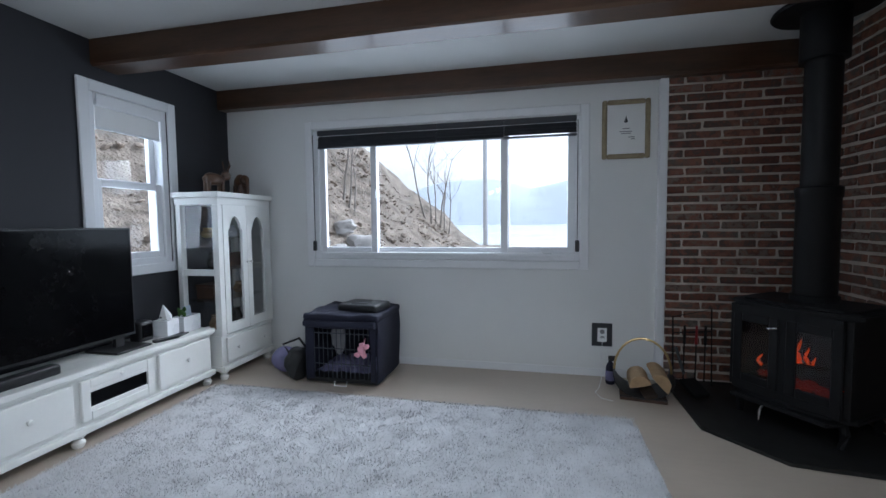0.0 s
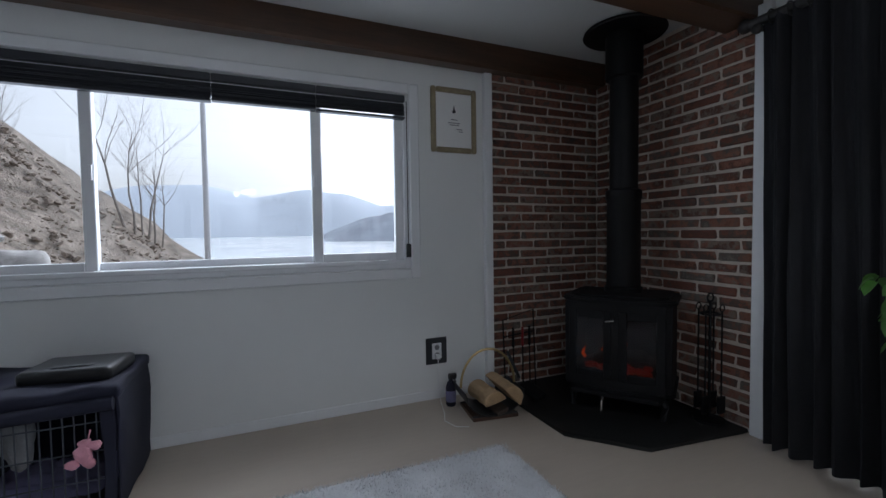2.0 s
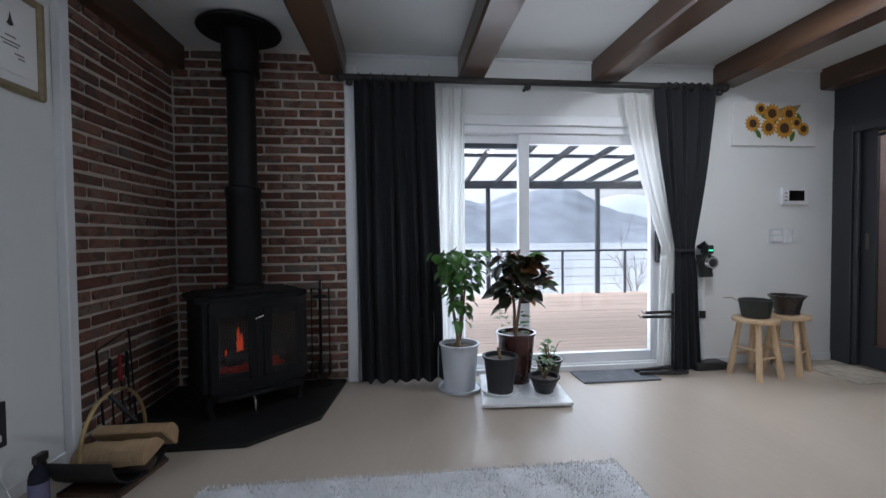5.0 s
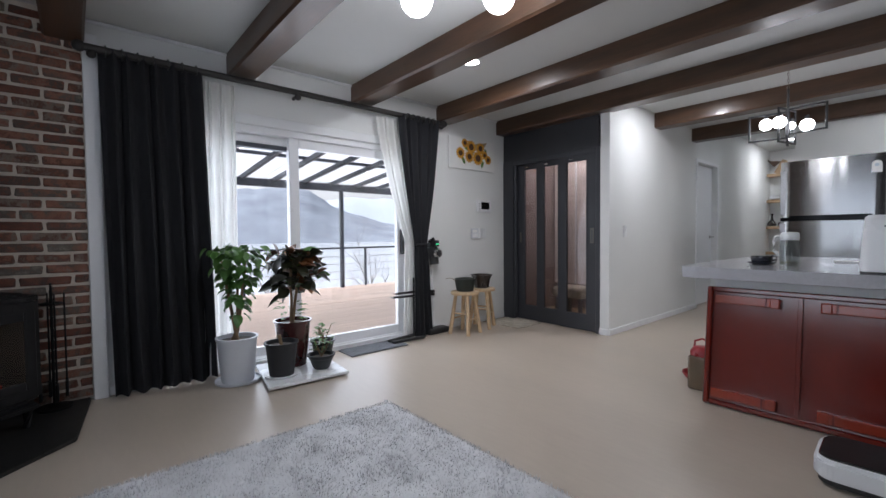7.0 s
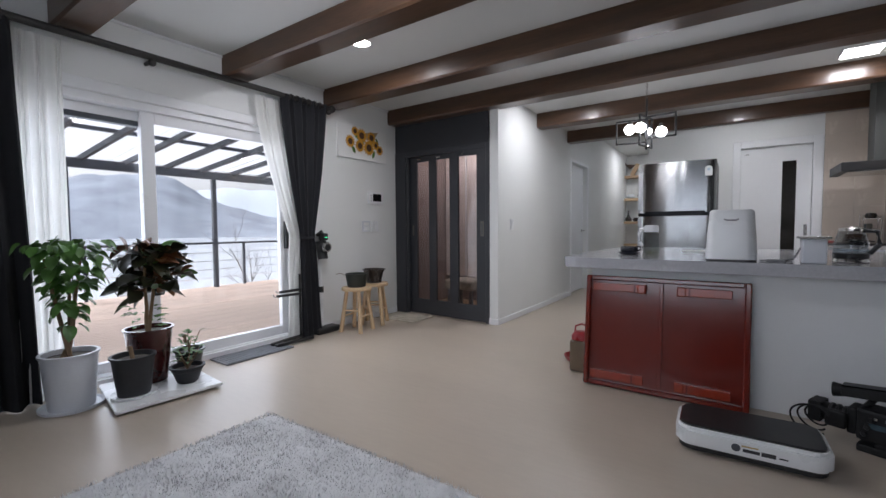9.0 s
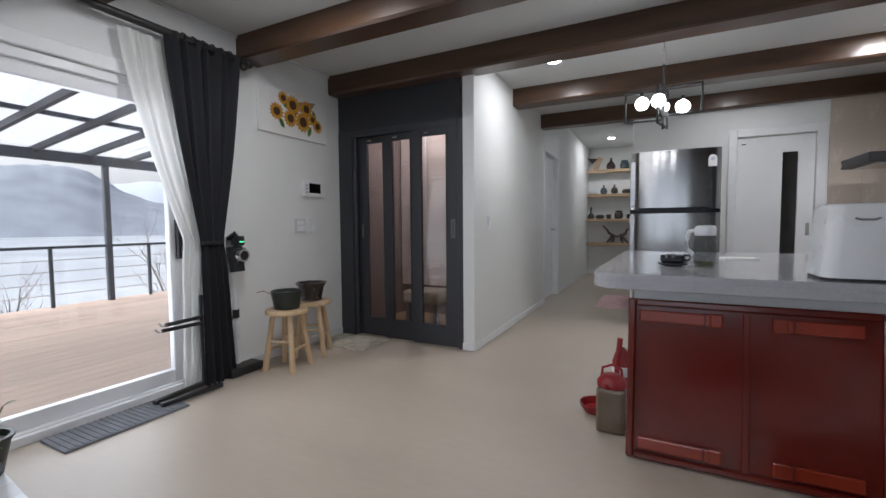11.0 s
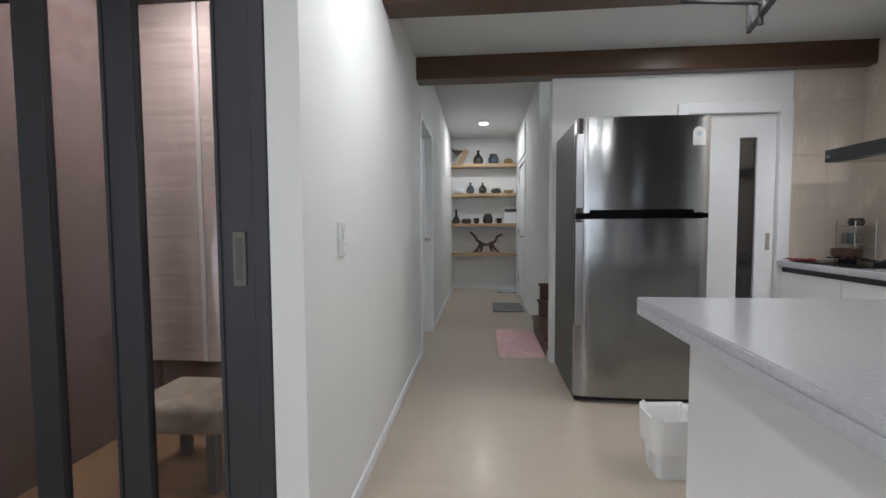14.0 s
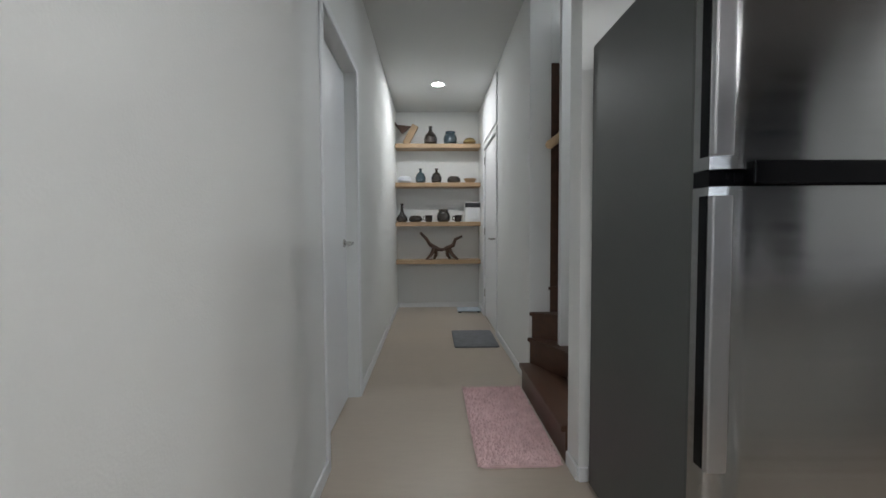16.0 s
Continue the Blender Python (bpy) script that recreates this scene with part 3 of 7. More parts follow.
for i, (x0, x1, drop) in enumerate(((-1.56, -0.475, 0.088), (-0.472, 0.09, 0.082), (0.093, 0.655, 0.085))):
    part("headrail", box(x0, x1, YW - 0.03, YW + 0.022, 2.025, 2.066, 0.004), M_BLIND, blind)
    for k in range(5):
        z = 2.016 - (k + 1) * (drop / 6)
        tilt = random.uniform(-0.004, 0.004)
        part("slat", moved(box(x0, x1, -0.022, 0.022, -0.0025, 0.0025), pose(0, YW - 0.004, z + tilt, 42 + random.uniform(-14, 14), random.uniform(-0.25, 0.25))), M_BLIND, blind)
    part("bottom_rail", box(x0, x1, YW - 0.028, YW + 0.02, 2.01 - drop - 0.012, 2.012 - drop, 0.004), M_BLIND, blind)
for x in (-1.605, 0.665):
    part("cord", rod((x, YW - 0.026, 1.08), (x, YW - 0.026, 2.03), 0.003, seg=6), M_BLACK, blind)
    part("cord_weight", box(x - 0.016, x + 0.016, YW - 0.042, YW - 0.02, 1.0, 1.09, 0.006), M_BLACK, blind)

# charcoal sliding door to the entrance hall
ed = tagged(new("door_2"), "charcoal three-panel sliding door with narrow glass", "door", kind="structure")
part("jamb", box(2.14, XR, YE - 0.07, YE + 0.012, 0, 1.959, 0.004, 1), M_GREYDOOR, ed)
part("jamb", box(0.981, 1.03, YE - 0.07, YE + 0.012, 0, 1.959, 0.004, 1), M_GREYDOOR, ed)
part("head_rail", box(1.03, 2.14, YE - 0.07, YE + 0.012, 1.90, 1.959, 0.004, 1), M_GREYDOOR, ed)
for k, (x0, x1, g0, g1, yy) in enumerate(((1.75, 2.14, 1.82, 2.0, -0.055), (1.43, 1.80, 1.51, 1.70, -0.03), (1.03, 1.47, 1.14, 1.38, -0.005))):
    b = bmesh.new()
    y0, y1 = YE + yy - 0.012, YE + yy + 0.012
    for a, c, s, t in ((x0, g0, 0.012, 1.90), (g1, x1, 0.012, 1.90), (g0, g1, 0.012, 0.19), (g0, g1, 1.84, 1.90)):
        box(a, c, y0, y1, s, t, bm=b)
    pn = part("panel", b, M_GREYDOOR, ed)
    gl = part("pane", box(g0 - 0.003, g1 + 0.003, YE + yy - 0.003, YE + yy + 0.003, 0.187, 1.843), M_TINT, pn)
    gl.visible_shadow = False
    part("bead", frame_bars("y", y1, y1 + 0.005, g0 - 0.012, g1 + 0.012, 0.178, 1.852, 0.012, 0.001), M_GREYDOOR, pn)
part("recessed_handle", box(1.052, 1.092, YE + 0.006, YE + 0.014, 0.955, 1.115, 0.003), M_BRONZE, ed)
part("handle_well", box(1.061, 1.083, YE + 0.0135, YE + 0.015, 0.972, 1.098), M_STEELSIDE, ed)
part("recessed_handle", box(2.05, 2.075, YE - 0.046, YE - 0.04, 0.955, 1.08, 0.002), M_BRONZE, ed)
for x, yy in ((1.98, -0.043), (1.68, -0.018), (1.34, 0.007)):
    part("sticker", box(x - 0.035, x + 0.015, YE + yy, YE + yy + 0.0015, 1.862, 1.874), M_CHROME, ed)
part("channel", box(2.095, 2.135, YE - 0.03, YE + 0.006, 0.012, 1.90, 0.014, 3), M_GREYDOOR, ed, smooth=True)
# panelled shoe cupboard and bench in the entrance hall
cup = thing("shoe_cupboard", Matrix.Identity(4), "pale wood-grain shoe cupboard in the entrance hall", "cupboard")
part("body", box(1.22, 2.27, -3.29, -2.775, 0.36, 2.36, 0.004), M_PINK, cup)
for x0, x1 in ((1.224, 1.565), (1.571, 1.91), (1.944, 2.266)):
    d = part("door", box(x0, x1, -2.775, -2.75, 0.365, 2.355, 0.003, 1), M_PINK, cup)
part("edge_strip", box(1.914, 1.94, -2.775, -2.742, 0.365, 2.355, 0.003, 1), M_WHITE, cup)
part("plinth", box(1.23, 2.26, -3.28, -2.83, 0.02, 0.36), M_MAUVE, cup)
ent = thing("shoe_bench", Matrix.Identity(4), "low grey padded bench in the entrance hall", "bench")
part("seat", box(1.42, 1.86, -2.45, -2.08, 0.27, 0.40, 0.05, 4), M_PATTERN, ent, smooth=True)
for x in (1.48, 1.80):
    for y in (-2.40, -2.13):
        part("leg", box(x - 0.02, x + 0.02, y - 0.02, y + 0.02, 0.02, 0.28), M_GREYMAT, ent)
solid("entry_step", box(1.01, 2.28, -2.9, -1.78, 0.001, 0.02, 0.004), M_SHELF, "orange-brown wooden step inside the entrance door", "step")

# corridor door (closed) and far hall door
hd = tagged(new("door_3"), "pale grey closed interior door in the corridor", "door", kind="structure")
part("casing", box(XC - 0.012, XC, -5.0, -4.955, 0, 2.085, 0.004, 1), M_WHITE, hd)
part("casing", box(XC - 0.012, XC, -4.125, -4.08, 0, 2.085, 0.004, 1), M_WHITE, hd)
part("casing", box(XC - 0.012, XC, -4.955, -4.125, 2.04, 2.085, 0.004, 1), M_WHITE, hd)
part("leaf", box(XC + 0.07, XC + 0.11, -4.948, -4.122, 0.006, 2.034, 0.003, 1), M_WHITE, hd)
part("door_stop", box(XC + 0.112, XC + 0.125, -4.95, -4.12, 0, 2.036), M_WHITE, hd)
h = part("door_handle", lathe([(0.026, 0), (0.026, 0.008), (0.012, 0.012), (0.011, 0.05)], 16), M_CHROME, hd)
h.matrix_basis = pose(XC + 0.07, -4.87, 0.99, 0, -90, 0)
part("lever", tube([(XC + 0.025, -4.87, 0.99), (XC + 0.014, -4.845, 0.99), (XC + 0.014, -4.74, 0.985)], 0.011), M_CHROME, hd, smooth=True)

hd2 = tagged(new("door_4"), "white closed door with cupboard hatch above", "door", kind="structure")
part("casing", frame_bars("x", XH, XH + 0.012, -7.50, -6.45, -0.05, 2.09, 0.05, 0.003), M_WHITE, hd2)
part("leaf", box(XH - 0.05, XH - 0.01, -7.445, -6.505, 0.005, 2.035, 0.003, 1), M_WHITE, hd2)
for z in (0.25, 1.0, 1.85):
    part("hinge", rod((XH + 0.002, -7.44, z), (XH + 0.002, -7.44, z + 0.09), 0.008, seg=8), M_CHROME, hd2)
part("door_handle", tube([(XH - 0.01, -6.6, 0.97), (XH + 0.05, -6.6, 0.97), (XH + 0.05, -6.72, 0.97)], 0.009), M_CHROME, hd2, smooth=True)
part("hatch", box(XH, XH + 0.014, -7.50, -6.45, 2.12, HC - 0.06, 0.004, 1), M_WHITE, hd2)

kd = tagged(new("door_5"), "white pantry door with a narrow dark glass strip", "door", kind="structure")
part("casing", box(-1.23, -1.15, YB, YB + 0.02, 0, 2.06, 0.004, 1), M_WHITE, kd)
part("casing", box(-1.99, -1.90, YB, YB + 0.02, 0, 2.06, 0.004, 1), M_WHITE, kd)
part("casing", box(-1.90, -1.23, YB, YB + 0.02, 1.98, 2.06, 0.004, 1), M_WHITE, kd)
b = bmesh.new()
for a, c, s, t in ((-1.895, -1.76, 0.01, 1.975), (-1.63, -1.235, 0.01, 1.975), (-1.76, -1.63, 0.01, 0.45), (-1.76, -1.63, 1.80, 1.975)):
    box(a, c, YB - 0.06, YB - 0.02, s, t, bm=b)
lf = part("leaf", b, M_WHITE, kd)
part("pane", box(-1.763, -1.627, YB - 0.05, YB - 0.04, 0.447, 1.803), M_DIMGLASS, lf)
part("recessed_handle", box(-1.868, -1.836, YB - 0.022, YB - 0.014, 0.93, 1.06, 0.003), M_CHROME, lf)
part("brand_plate", box(-1.31, -1.27, YB - 0.021, YB - 0.018, 1.90, 1.908), M_CHROME, lf)

# brick cladding backing and white edge trims
setting("brick_backing_front", box(1.305, XR - 0.021, YW - 0.02, YW, 0.02, 2.29), M_MORTAR, "sandy mortar bed of the brick cladding")
setting("brick_backing_side", box(XR - 0.02, XR, 2.385, YW, 0.02, CE), M_MORTAR, "sandy mortar bed of the brick cladding")
setting("trim_brick_front", box(1.245, 1.305, YW - 0.045, YW, 0, 2.29, 0.005, 1), M_WHITE, "white vertical trim beside the bricks")
setting("trim_brick_side", box(XR - 0.045, XR, 2.305, 2.385, 0, 2.36, 0.005, 1), M_WHITE, "white vertical trim beside the bricks")

# kitchen wall tiles
setting("tile_bed_back", box(XL, -1.992, YB, YB + 0.006, 0.85, CE), M_GROUT, "pale grout bed behind wall tiles")
setting("tile_bed_side", box(XL, XL + 0.006, YB + 0.006, -2.2, 0.85, CE), M_GROUT, "pale grout bed behind wall tiles")

# stairs
stairs = thing("staircase", Matrix.Identity(4), "dark stained winding wooden staircase beside the corridor", "staircase")
PVX, PVY, SY, SX = -0.232, -5.07, -4.142, -1.15
for k, line in enumerate(([(-0.19, PVY), (-0.19, SY), (SX, SY), (SX, PVY)], [(PVX - 0.012, PVY), (PVX - 0.42, SY), (SX, SY), (SX, PVY)], [(PVX - 0.024, PVY), (SX, PVY + 0.62), (SX, PVY)], [(PVX - 0.15, PVY), (SX, PVY + 0.16), (SX, PVY)])):
    z = 0.172 * (k + 1)
    part("riser", prism(line, z - 0.172, z - 0.03), M_STAIR, stairs)
    cx, cy = sum(p[0] for p in line) / len(line), sum(p[1] for p in line) / len(line)
    part("tread", prism([(x + (0.02 if x > cx else 0), min(y + (0.012 if y > cy and y < SY - 0.02 else 0), SY)) for x, y in line], z - 0.03, z, 0.004), M_STAIR, stairs)
rail = thing("handrail", Matrix.Identity(4), "pale rounded wooden stair handrail end", "handrail")
part("rail", rod((-0.36, -5.03, 1.62), (-1.6, -5.03, 2.55), 0.028, seg=14), M_PINE, rail, smooth=True)
part("rail_end", ball((-0.36, -5.03, 1.62), 0.03), M_PINE, rail, smooth=True)
part("bracket", rod((-0.7, -5.08, 1.84), (-0.7, -5.03, 1.87), 0.008), M_CHROME, rail)
# lamp added for an unseen stair window, whitens the upper wall
area_lamp("stairwell_daylight", look((-2.3, -4.9, 3.3), (-0.3, -4.9, 2.6)), 0.5, 0.7, 12, DAY)


# ---- outside ----
def foot_line(y):
    return -3.7 - 0.6 * math.sin(y * 0.31) if y < 5 else min(-2.3, -4.3 + (y - 5) * 0.14)


def lane(x, y):
    """Height of the ground round the house."""
    foot = foot_line(y)
    up = max(0.0, foot - x)
    shelf = min(1.0, max(0.0, (y - 4.5) / 4.5)) * min(1.0, max(0.0, (2.0 - x) / 2.5))
    h = -0.55 + 0.8 * shelf + (0.86 * up if up < 6.2 else 5.33 + (up - 6.2) * 0.25)
    h = min(h, 7.5)
    bumpy = 0.5 * noise.noise(Vector((x * 0.6, y * 0.6, 0.3))) + 0.3 * noise.noise(Vector((x * 1.9, y * 1.9, 3)))
    h += bumpy * min(1, up * 1.2)
    if y > 19:
        h -= (y - 19) * 0.34
    if x > 6 and y > -30:
        h -= (x - 6) * 0.22
    return h


b = bmesh.new()
grid = {}
xs = [-40 + i * 0.6 for i in range(110)]
ys = [-14 + j * 0.6 for j in range(85)]
for i, x in enumerate(xs):
    for j, y in enumerate(ys):
        z = lane(x, y)
        if -3.3 < x < 8.5 and -9 < y < 4.2:
            z = -0.75
        grid[i, j] = b.verts.new((x, y, max(z, -7.5)))
for i in range(len(xs) - 1):
    for j in range(len(ys) - 1):
        b.faces.new((grid[i, j], grid[i + 1, j], grid[i + 1, j + 1], grid[i, j + 1]))
setting("ground_bank", b, M_BANK, "steep bank covered with dry brown leaves", smooth=True)
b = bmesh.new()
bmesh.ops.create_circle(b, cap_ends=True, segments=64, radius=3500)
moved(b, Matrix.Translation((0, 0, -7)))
setting("water", b, M_WATER, "pale lake reaching the far hills")


def ridge(name, dist, a0, a1, height, seed, material, label, depth, humps=()):
    """A rounded ridge of hills standing on the far shore."""
    b = bmesh.new()
    n, m = 220, 9
    rows = []
    for i in range(n + 1):
        a = radians(a0 + (a1 - a0) * i / n)
        top = height * (0.55 + 0.55 * noise.noise(Vector((i * 0.024, seed, 0.4))) + 0.07 * noise.noise(Vector((i * 0.1, seed, 4.3))) + 0.012 * noise.noise(Vector((i * 0.5, seed, 9.2))))
        if humps:
            top = 45 + max(p[2] * math.exp(-((a0 + (a1 - a0) * i / n - p[0]) / p[1]) ** 2) for p in humps) + height * (0.12 * noise.noise(Vector((i * 0.09, seed, 0.4))) + 0.04 * noise.noise(Vector((i * 0.3, seed, 4.3))))
        edge = math.sin(math.pi / 2 * min(1, i / 50, (n - i) / 50))
        col = []
        for k in range(m + 1):
            d = dist + depth * k / m
            z = -8 + max(4, top) * edge * math.sin(math.pi / 2 * k / m) * (1 + 0.05 * noise.noise(Vector((i * 0.25, k * 1.1, seed))))
            col.append(b.verts.new((d * math.sin(a), d * math.cos(a), z)))
        rows.append(col)
    for p, q in zip(rows, rows[1:]):
        for k in range(m):
            b.faces.new((p[k], p[k + 1], q[k + 1], q[k]))
    tagged(obj(name, b, material, True), label, "hills", kind="structure")


# no mist is built: haze over these ridges is in their materials
ridge("backdrop_far_hills", 1500, -40, 175, 260, 3.1, M_HILLFAR, "far hills across the lake, haze painted as pale blue", 500, ((-10, 13, 205), (5, 12, 160), (19, 10, 95), (45, 16, 110), (80, 22, 150), (120, 22, 140), (155, 16, 120)))
ridge("backdrop_near_hills", 520, 46, 130, 150, 8.7, M_HILL, "wooded hillside across the lake, haze painted as grey-blue", 240)
ridge("backdrop_small_hill", 420, 6, 46, 52, 2.3, M_HILL, "low wooded hill beyond the water, haze in its colour", 90)

# stones along the foot of the bank
for k in range(30):
    y = 0.8 + k * 0.34 + random.uniform(-0.1, 0.1)
    foot = foot_line(y)
    r = random.uniform(0.16, 0.36)
    x = foot - random.uniform(-0.1, 0.5)
    solid("boulder", lump((x, y, lane(x, y) + r * 0.35), (r * 1.2, r * 1.25, r * 0.9), 0.5, 2.2, 3), M_ROCK, "pale grey boulder at the foot of the bank", "boulder", True, "stones along the bank")
    if k % 4 == 0:
        r2 = r * 0.8
        solid("boulder", lump((x - 0.55, y + 0.1, lane(x - 0.55, y + 0.1) + r2 * 0.35), (r2 * 1.2, r2, r2 * 0.8), 0.5, 2.2, 3), M_ROCK, "pale grey boulder at the foot of the bank", "boulder", True, "stones along the bank")


VS, FS = [], []
rnd_l = random.Random(77)
for k in range(3600):
    y = rnd_l.uniform(0.5, 18)
    foot = foot_line(y)
    x = foot - 5.5 * rnd_l.random()
    r = 0.025 + 0.085 * rnd_l.random() ** 3
    b2 = bmesh.new()
    bmesh.ops.create_icosphere(b2, subdivisions=1, radius=1)
    turn = pose(x, y, lane(x, y) + r * 0.2, rnd_l.uniform(-40, 40), rnd_l.uniform(-40, 40), rnd_l.uniform(0, 360))
    moved(b2, turn @ Matrix.Diagonal((r * rnd_l.uniform(0.7, 1.6), r, r * rnd_l.uniform(0.3, 0.7), 1)))
    VS.extend(tuple(v.co) for v in b2.verts)
    b2.verts.index_update()
    FS.extend(tuple(v.index + len(VS) - 12 for v in f.verts) for f in b2.faces)
    b2.free()
me = bpy.data.meshes.new("leaf_litter")
me.from_pydata(VS, [], FS)
me.materials.append(M_LITTER)
tagged(new("leaf_litter", me), "dry leaves, clods and small stones on the bank", "leaf litter", kind="stuff")


def bare_tree(x, y, height, seed):
    rnd = random.Random(seed)
    t = thing("bare_tree", pose(x, y, lane(x, y) - 0.1), "leafless grey tree with thin branches on the bank", "tree", "bare trees")
    limbs = bmesh.new()
    trunk = bmesh.new()

    def grow(bm, p, d, length, r, level):
        pts, q, e = [p], p.copy(), d.copy()
        for _ in range(5):
            e = (e + Vector((rnd.uniform(-0.18, 0.18), rnd.uniform(-0.18, 0.18), rnd.uniform(-0.03, 0.14)))).normalized()
            q = q + e * length / 5
            pts.append(q.copy())
        tube(pts, lambda s: r * (1 - 0.72 * s), 6 if level < 2 else 4, bm)
        if level < 4:
            for k in range(rnd.randint(3, 5) if level else 5):
                at = rnd.randint(1 if level else 2, 5)
                side = Vector((rnd.uniform(-1, 1), rnd.uniform(-1, 1), rnd.uniform(0.15, 0.9))).normalized()
                grow(limbs, pts[at], (e * 0.5 + side).normalized(), length * rnd.uniform(0.45, 0.68), r * (1 - 0.14 * at) * 0.5, level + 1)

    for k in range(3):
        grow(trunk, Vector((k * 0.2 - 0.2, 0, 0)), Vector((rnd.uniform(-0.3, 0.3), rnd.uniform(-0.2, 0.2), 1)).normalized(), height * (0.6 - 0.08 * k), 0.045 - k * 0.007, 0)
    part("trunk", trunk, M_TRUNK, t, smooth=True)
    part("crown", limbs, M_TRUNK, t)


bare_tree(-3.9, 17.0, 6.2, 4)
bare_tree(-3.5, 17.6, 5.4, 58)
bare_tree(-5.2, 12.0, 4.6, 11)
bare_tree(-8.4, 15.0, 5.0, 21)
bare_tree(13.0, -6.2, 4.6, 33)
bare_tree(15.0, -3.4, 4.0, 35)
pole = thing("utility_pole", pose(-3.25, 30.0, -4.2), "tall pale concrete utility pole", "pole")
part("shaft", rod((0, 0, 0), (0, 0, 15), 0.19, 0.14, 14), M_POTWHITE, pole, smooth=True)
part("crossarm", box(-0.8, 0.8, -0.05, 0.05, 14.2, 14.3), M_STEELPOST, pole)
fence = thing("roadside_fence", pose(0, 17.5, 0), "low metal roadside fence beyond the yard", "fence")
for k in range(9):
    part("post", rod((-0.5 + k * 1.6, 0, -1.2), (-0.5 + k * 1.6, 0, -0.12), 0.04), M_STEELPOST, fence)
part("rail", rod((-0.7, 0, -0.2), (12.6, 0, -0.2), 0.03), M_STEELPOST, fence)
part("rail", rod((-0.7, 0, -0.6), (12.6, 0, -0.6), 0.03), M_STEELPOST, fence)

# deck, railing and pergola
deck = setting("deck", box(2.55, 7.62, -6.4, 6.4, -0.3, -0.14), M_STEELPOST, "weathered timber deck outside the glass doors")
perg = thing("pergola", pose(0, 0, 0), "dark steel pergola with translucent roof sheets", "pergola")
PX = 7.45
for y in (-6.2, -2.1, 0.2, 2.6, 6.2):
    part("post", box(PX - 0.04, PX + 0.04, y - 0.04, y + 0.04, -0.11, 2.05, 0.006, 1), M_STEELPOST, perg)
part("eaves_beam", box(PX - 0.06, PX + 0.06, -6.4, 6.4, 2.05, 2.2, 0.006, 1), M_STEELPOST, perg)
part("wall_beam", box(2.52, 2.62, -6.4, 6.4, 2.62, 2.74, 0.006, 1), M_STEELPOST, perg)
for k in range(21):
    y = -6.2 + k * 0.62
    part("rafter", moved(box(-2.55, 2.55, -0.027, 0.027, -0.04, 0.04), pose(5.05, y, 2.43, 0, 5.6, 0)), M_STEELPOST, perg)
for x in (3.9, 5.9):
    part("purlin", box(x - 0.028, x + 0.028, -6.3, 6.3, 2.50 - (x - 5.05) * 0.098 - 0.03, 2.50 - (x - 5.05) * 0.098 + 0.02), M_STEELPOST, perg)
for k in range(13):
    y = -6.2 + k * 0.95
    part("roof_sheet", moved(box(-2.6, 2.6, 0.02, 0.93, 0.06, 0.066), pose(5.05, y, 2.46, 0, 5.6, 0)), M_ROOF, perg)
rl = thing("deck_railing", pose(0, 0, 0), "dark deck railing with thin wires", "railing")
part("top_rail", box(PX - 0.03, PX + 0.03, -6.3, 6.3, 0.76, 0.80, 0.005, 1), M_STEELPOST, rl)
for z in (0.08, 0.25, 0.42, 0.59):
    part("wire", rod((PX, -6.3, z), (PX, 6.3, z), 0.006, seg=6), M_CHROME, rl)
for k in range(9):
    y = -5.4 + k * 1.35
    part("baluster", box(PX - 0.02, PX + 0.02, y - 0.02, y + 0.02, -0.11, 0.77), M_STEELPOST, rl)


# ---- living room things ----
# television cabinet
tvc = thing("tv_cabinet", pose(-2.48, 0.9, 0), "long low cream painted television cabinet", "cabinet")
L, D = 2.0, 0.37
part("body", box(0, D - 0.02, 0.02, L - 0.02, 0.09, 0.40, 0.004), M_CREAM, tvc)
part("top", box(-0.005, D + 0.015, 0, L, 0.405, 0.44, 0.01, 3), M_CREAM, tvc)
part("cornice", box(0, D, 0.01, L - 0.01, 0.39, 0.405, 0.003), M_CREAM, tvc)
part("plinth", box(0, D + 0.01, 0.005, L - 0.005, 0.075, 0.115, 0.008, 2), M_CREAM, tvc)
for y0, y1 in ((0.52, 0.96), (1.50, 1.95)):
    d = part("drawer_front", box(D - 0.02, D + 0.005, y0, y1, 0.14, 0.375, 0.008), M_CREAM, tvc)
    part("knob", moved(lathe([(0.006, 0), (0.006, 0.012), (0.016, 0.018), (0.014, 0.028), (0, 0.032)], 14), pose(D + 0.004, (y0 + y1) / 2, 0.27, 0, 90, 0)), M_CREAM, d, smooth=True)
for y0, y1 in ((0.05, 0.49), (1.0, 1.46)):
    d = part("flap", frame_bars("x", D - 0.02, D + 0.005, y0, y1, 0.14, 0.375, 0.05), M_CREAM, tvc)
    part("dark_glass", box(D - 0.015, D - 0.008, y0 + 0.045, y1 - 0.045, 0.20, 0.315), M_GLOSSBLACK, d)
    for z0, z1 in ((0.186, 0.214), (0.298, 0.329)):
        part("inner_rail", box(D - 0.018, D + 0.001, y0 + 0.046, y1 - 0.046, z0, z1, 0.003, 1), M_CREAM, d)
    part("knob", moved(lathe([(0.006, 0), (0.006, 0.012), (0.014, 0.018), (0.012, 0.026), (0, 0.03)], 14), pose(D + 0.004, (y0 + y1) / 2, 0.35, 0, 90, 0)), M_CREAM, d, smooth=True)
for x in (0.05, D - 0.04):
    for y in (0.05, 1.0, L - 0.05):
        part("foot", lathe([(0.022, 0), (0.03, 0.01), (0.034, 0.03), (0.022, 0.05), (0.036, 0.062), (0.03, 0.078)], 16, at=(x, y, 0)), M_CREAM, tvc, smooth=True)

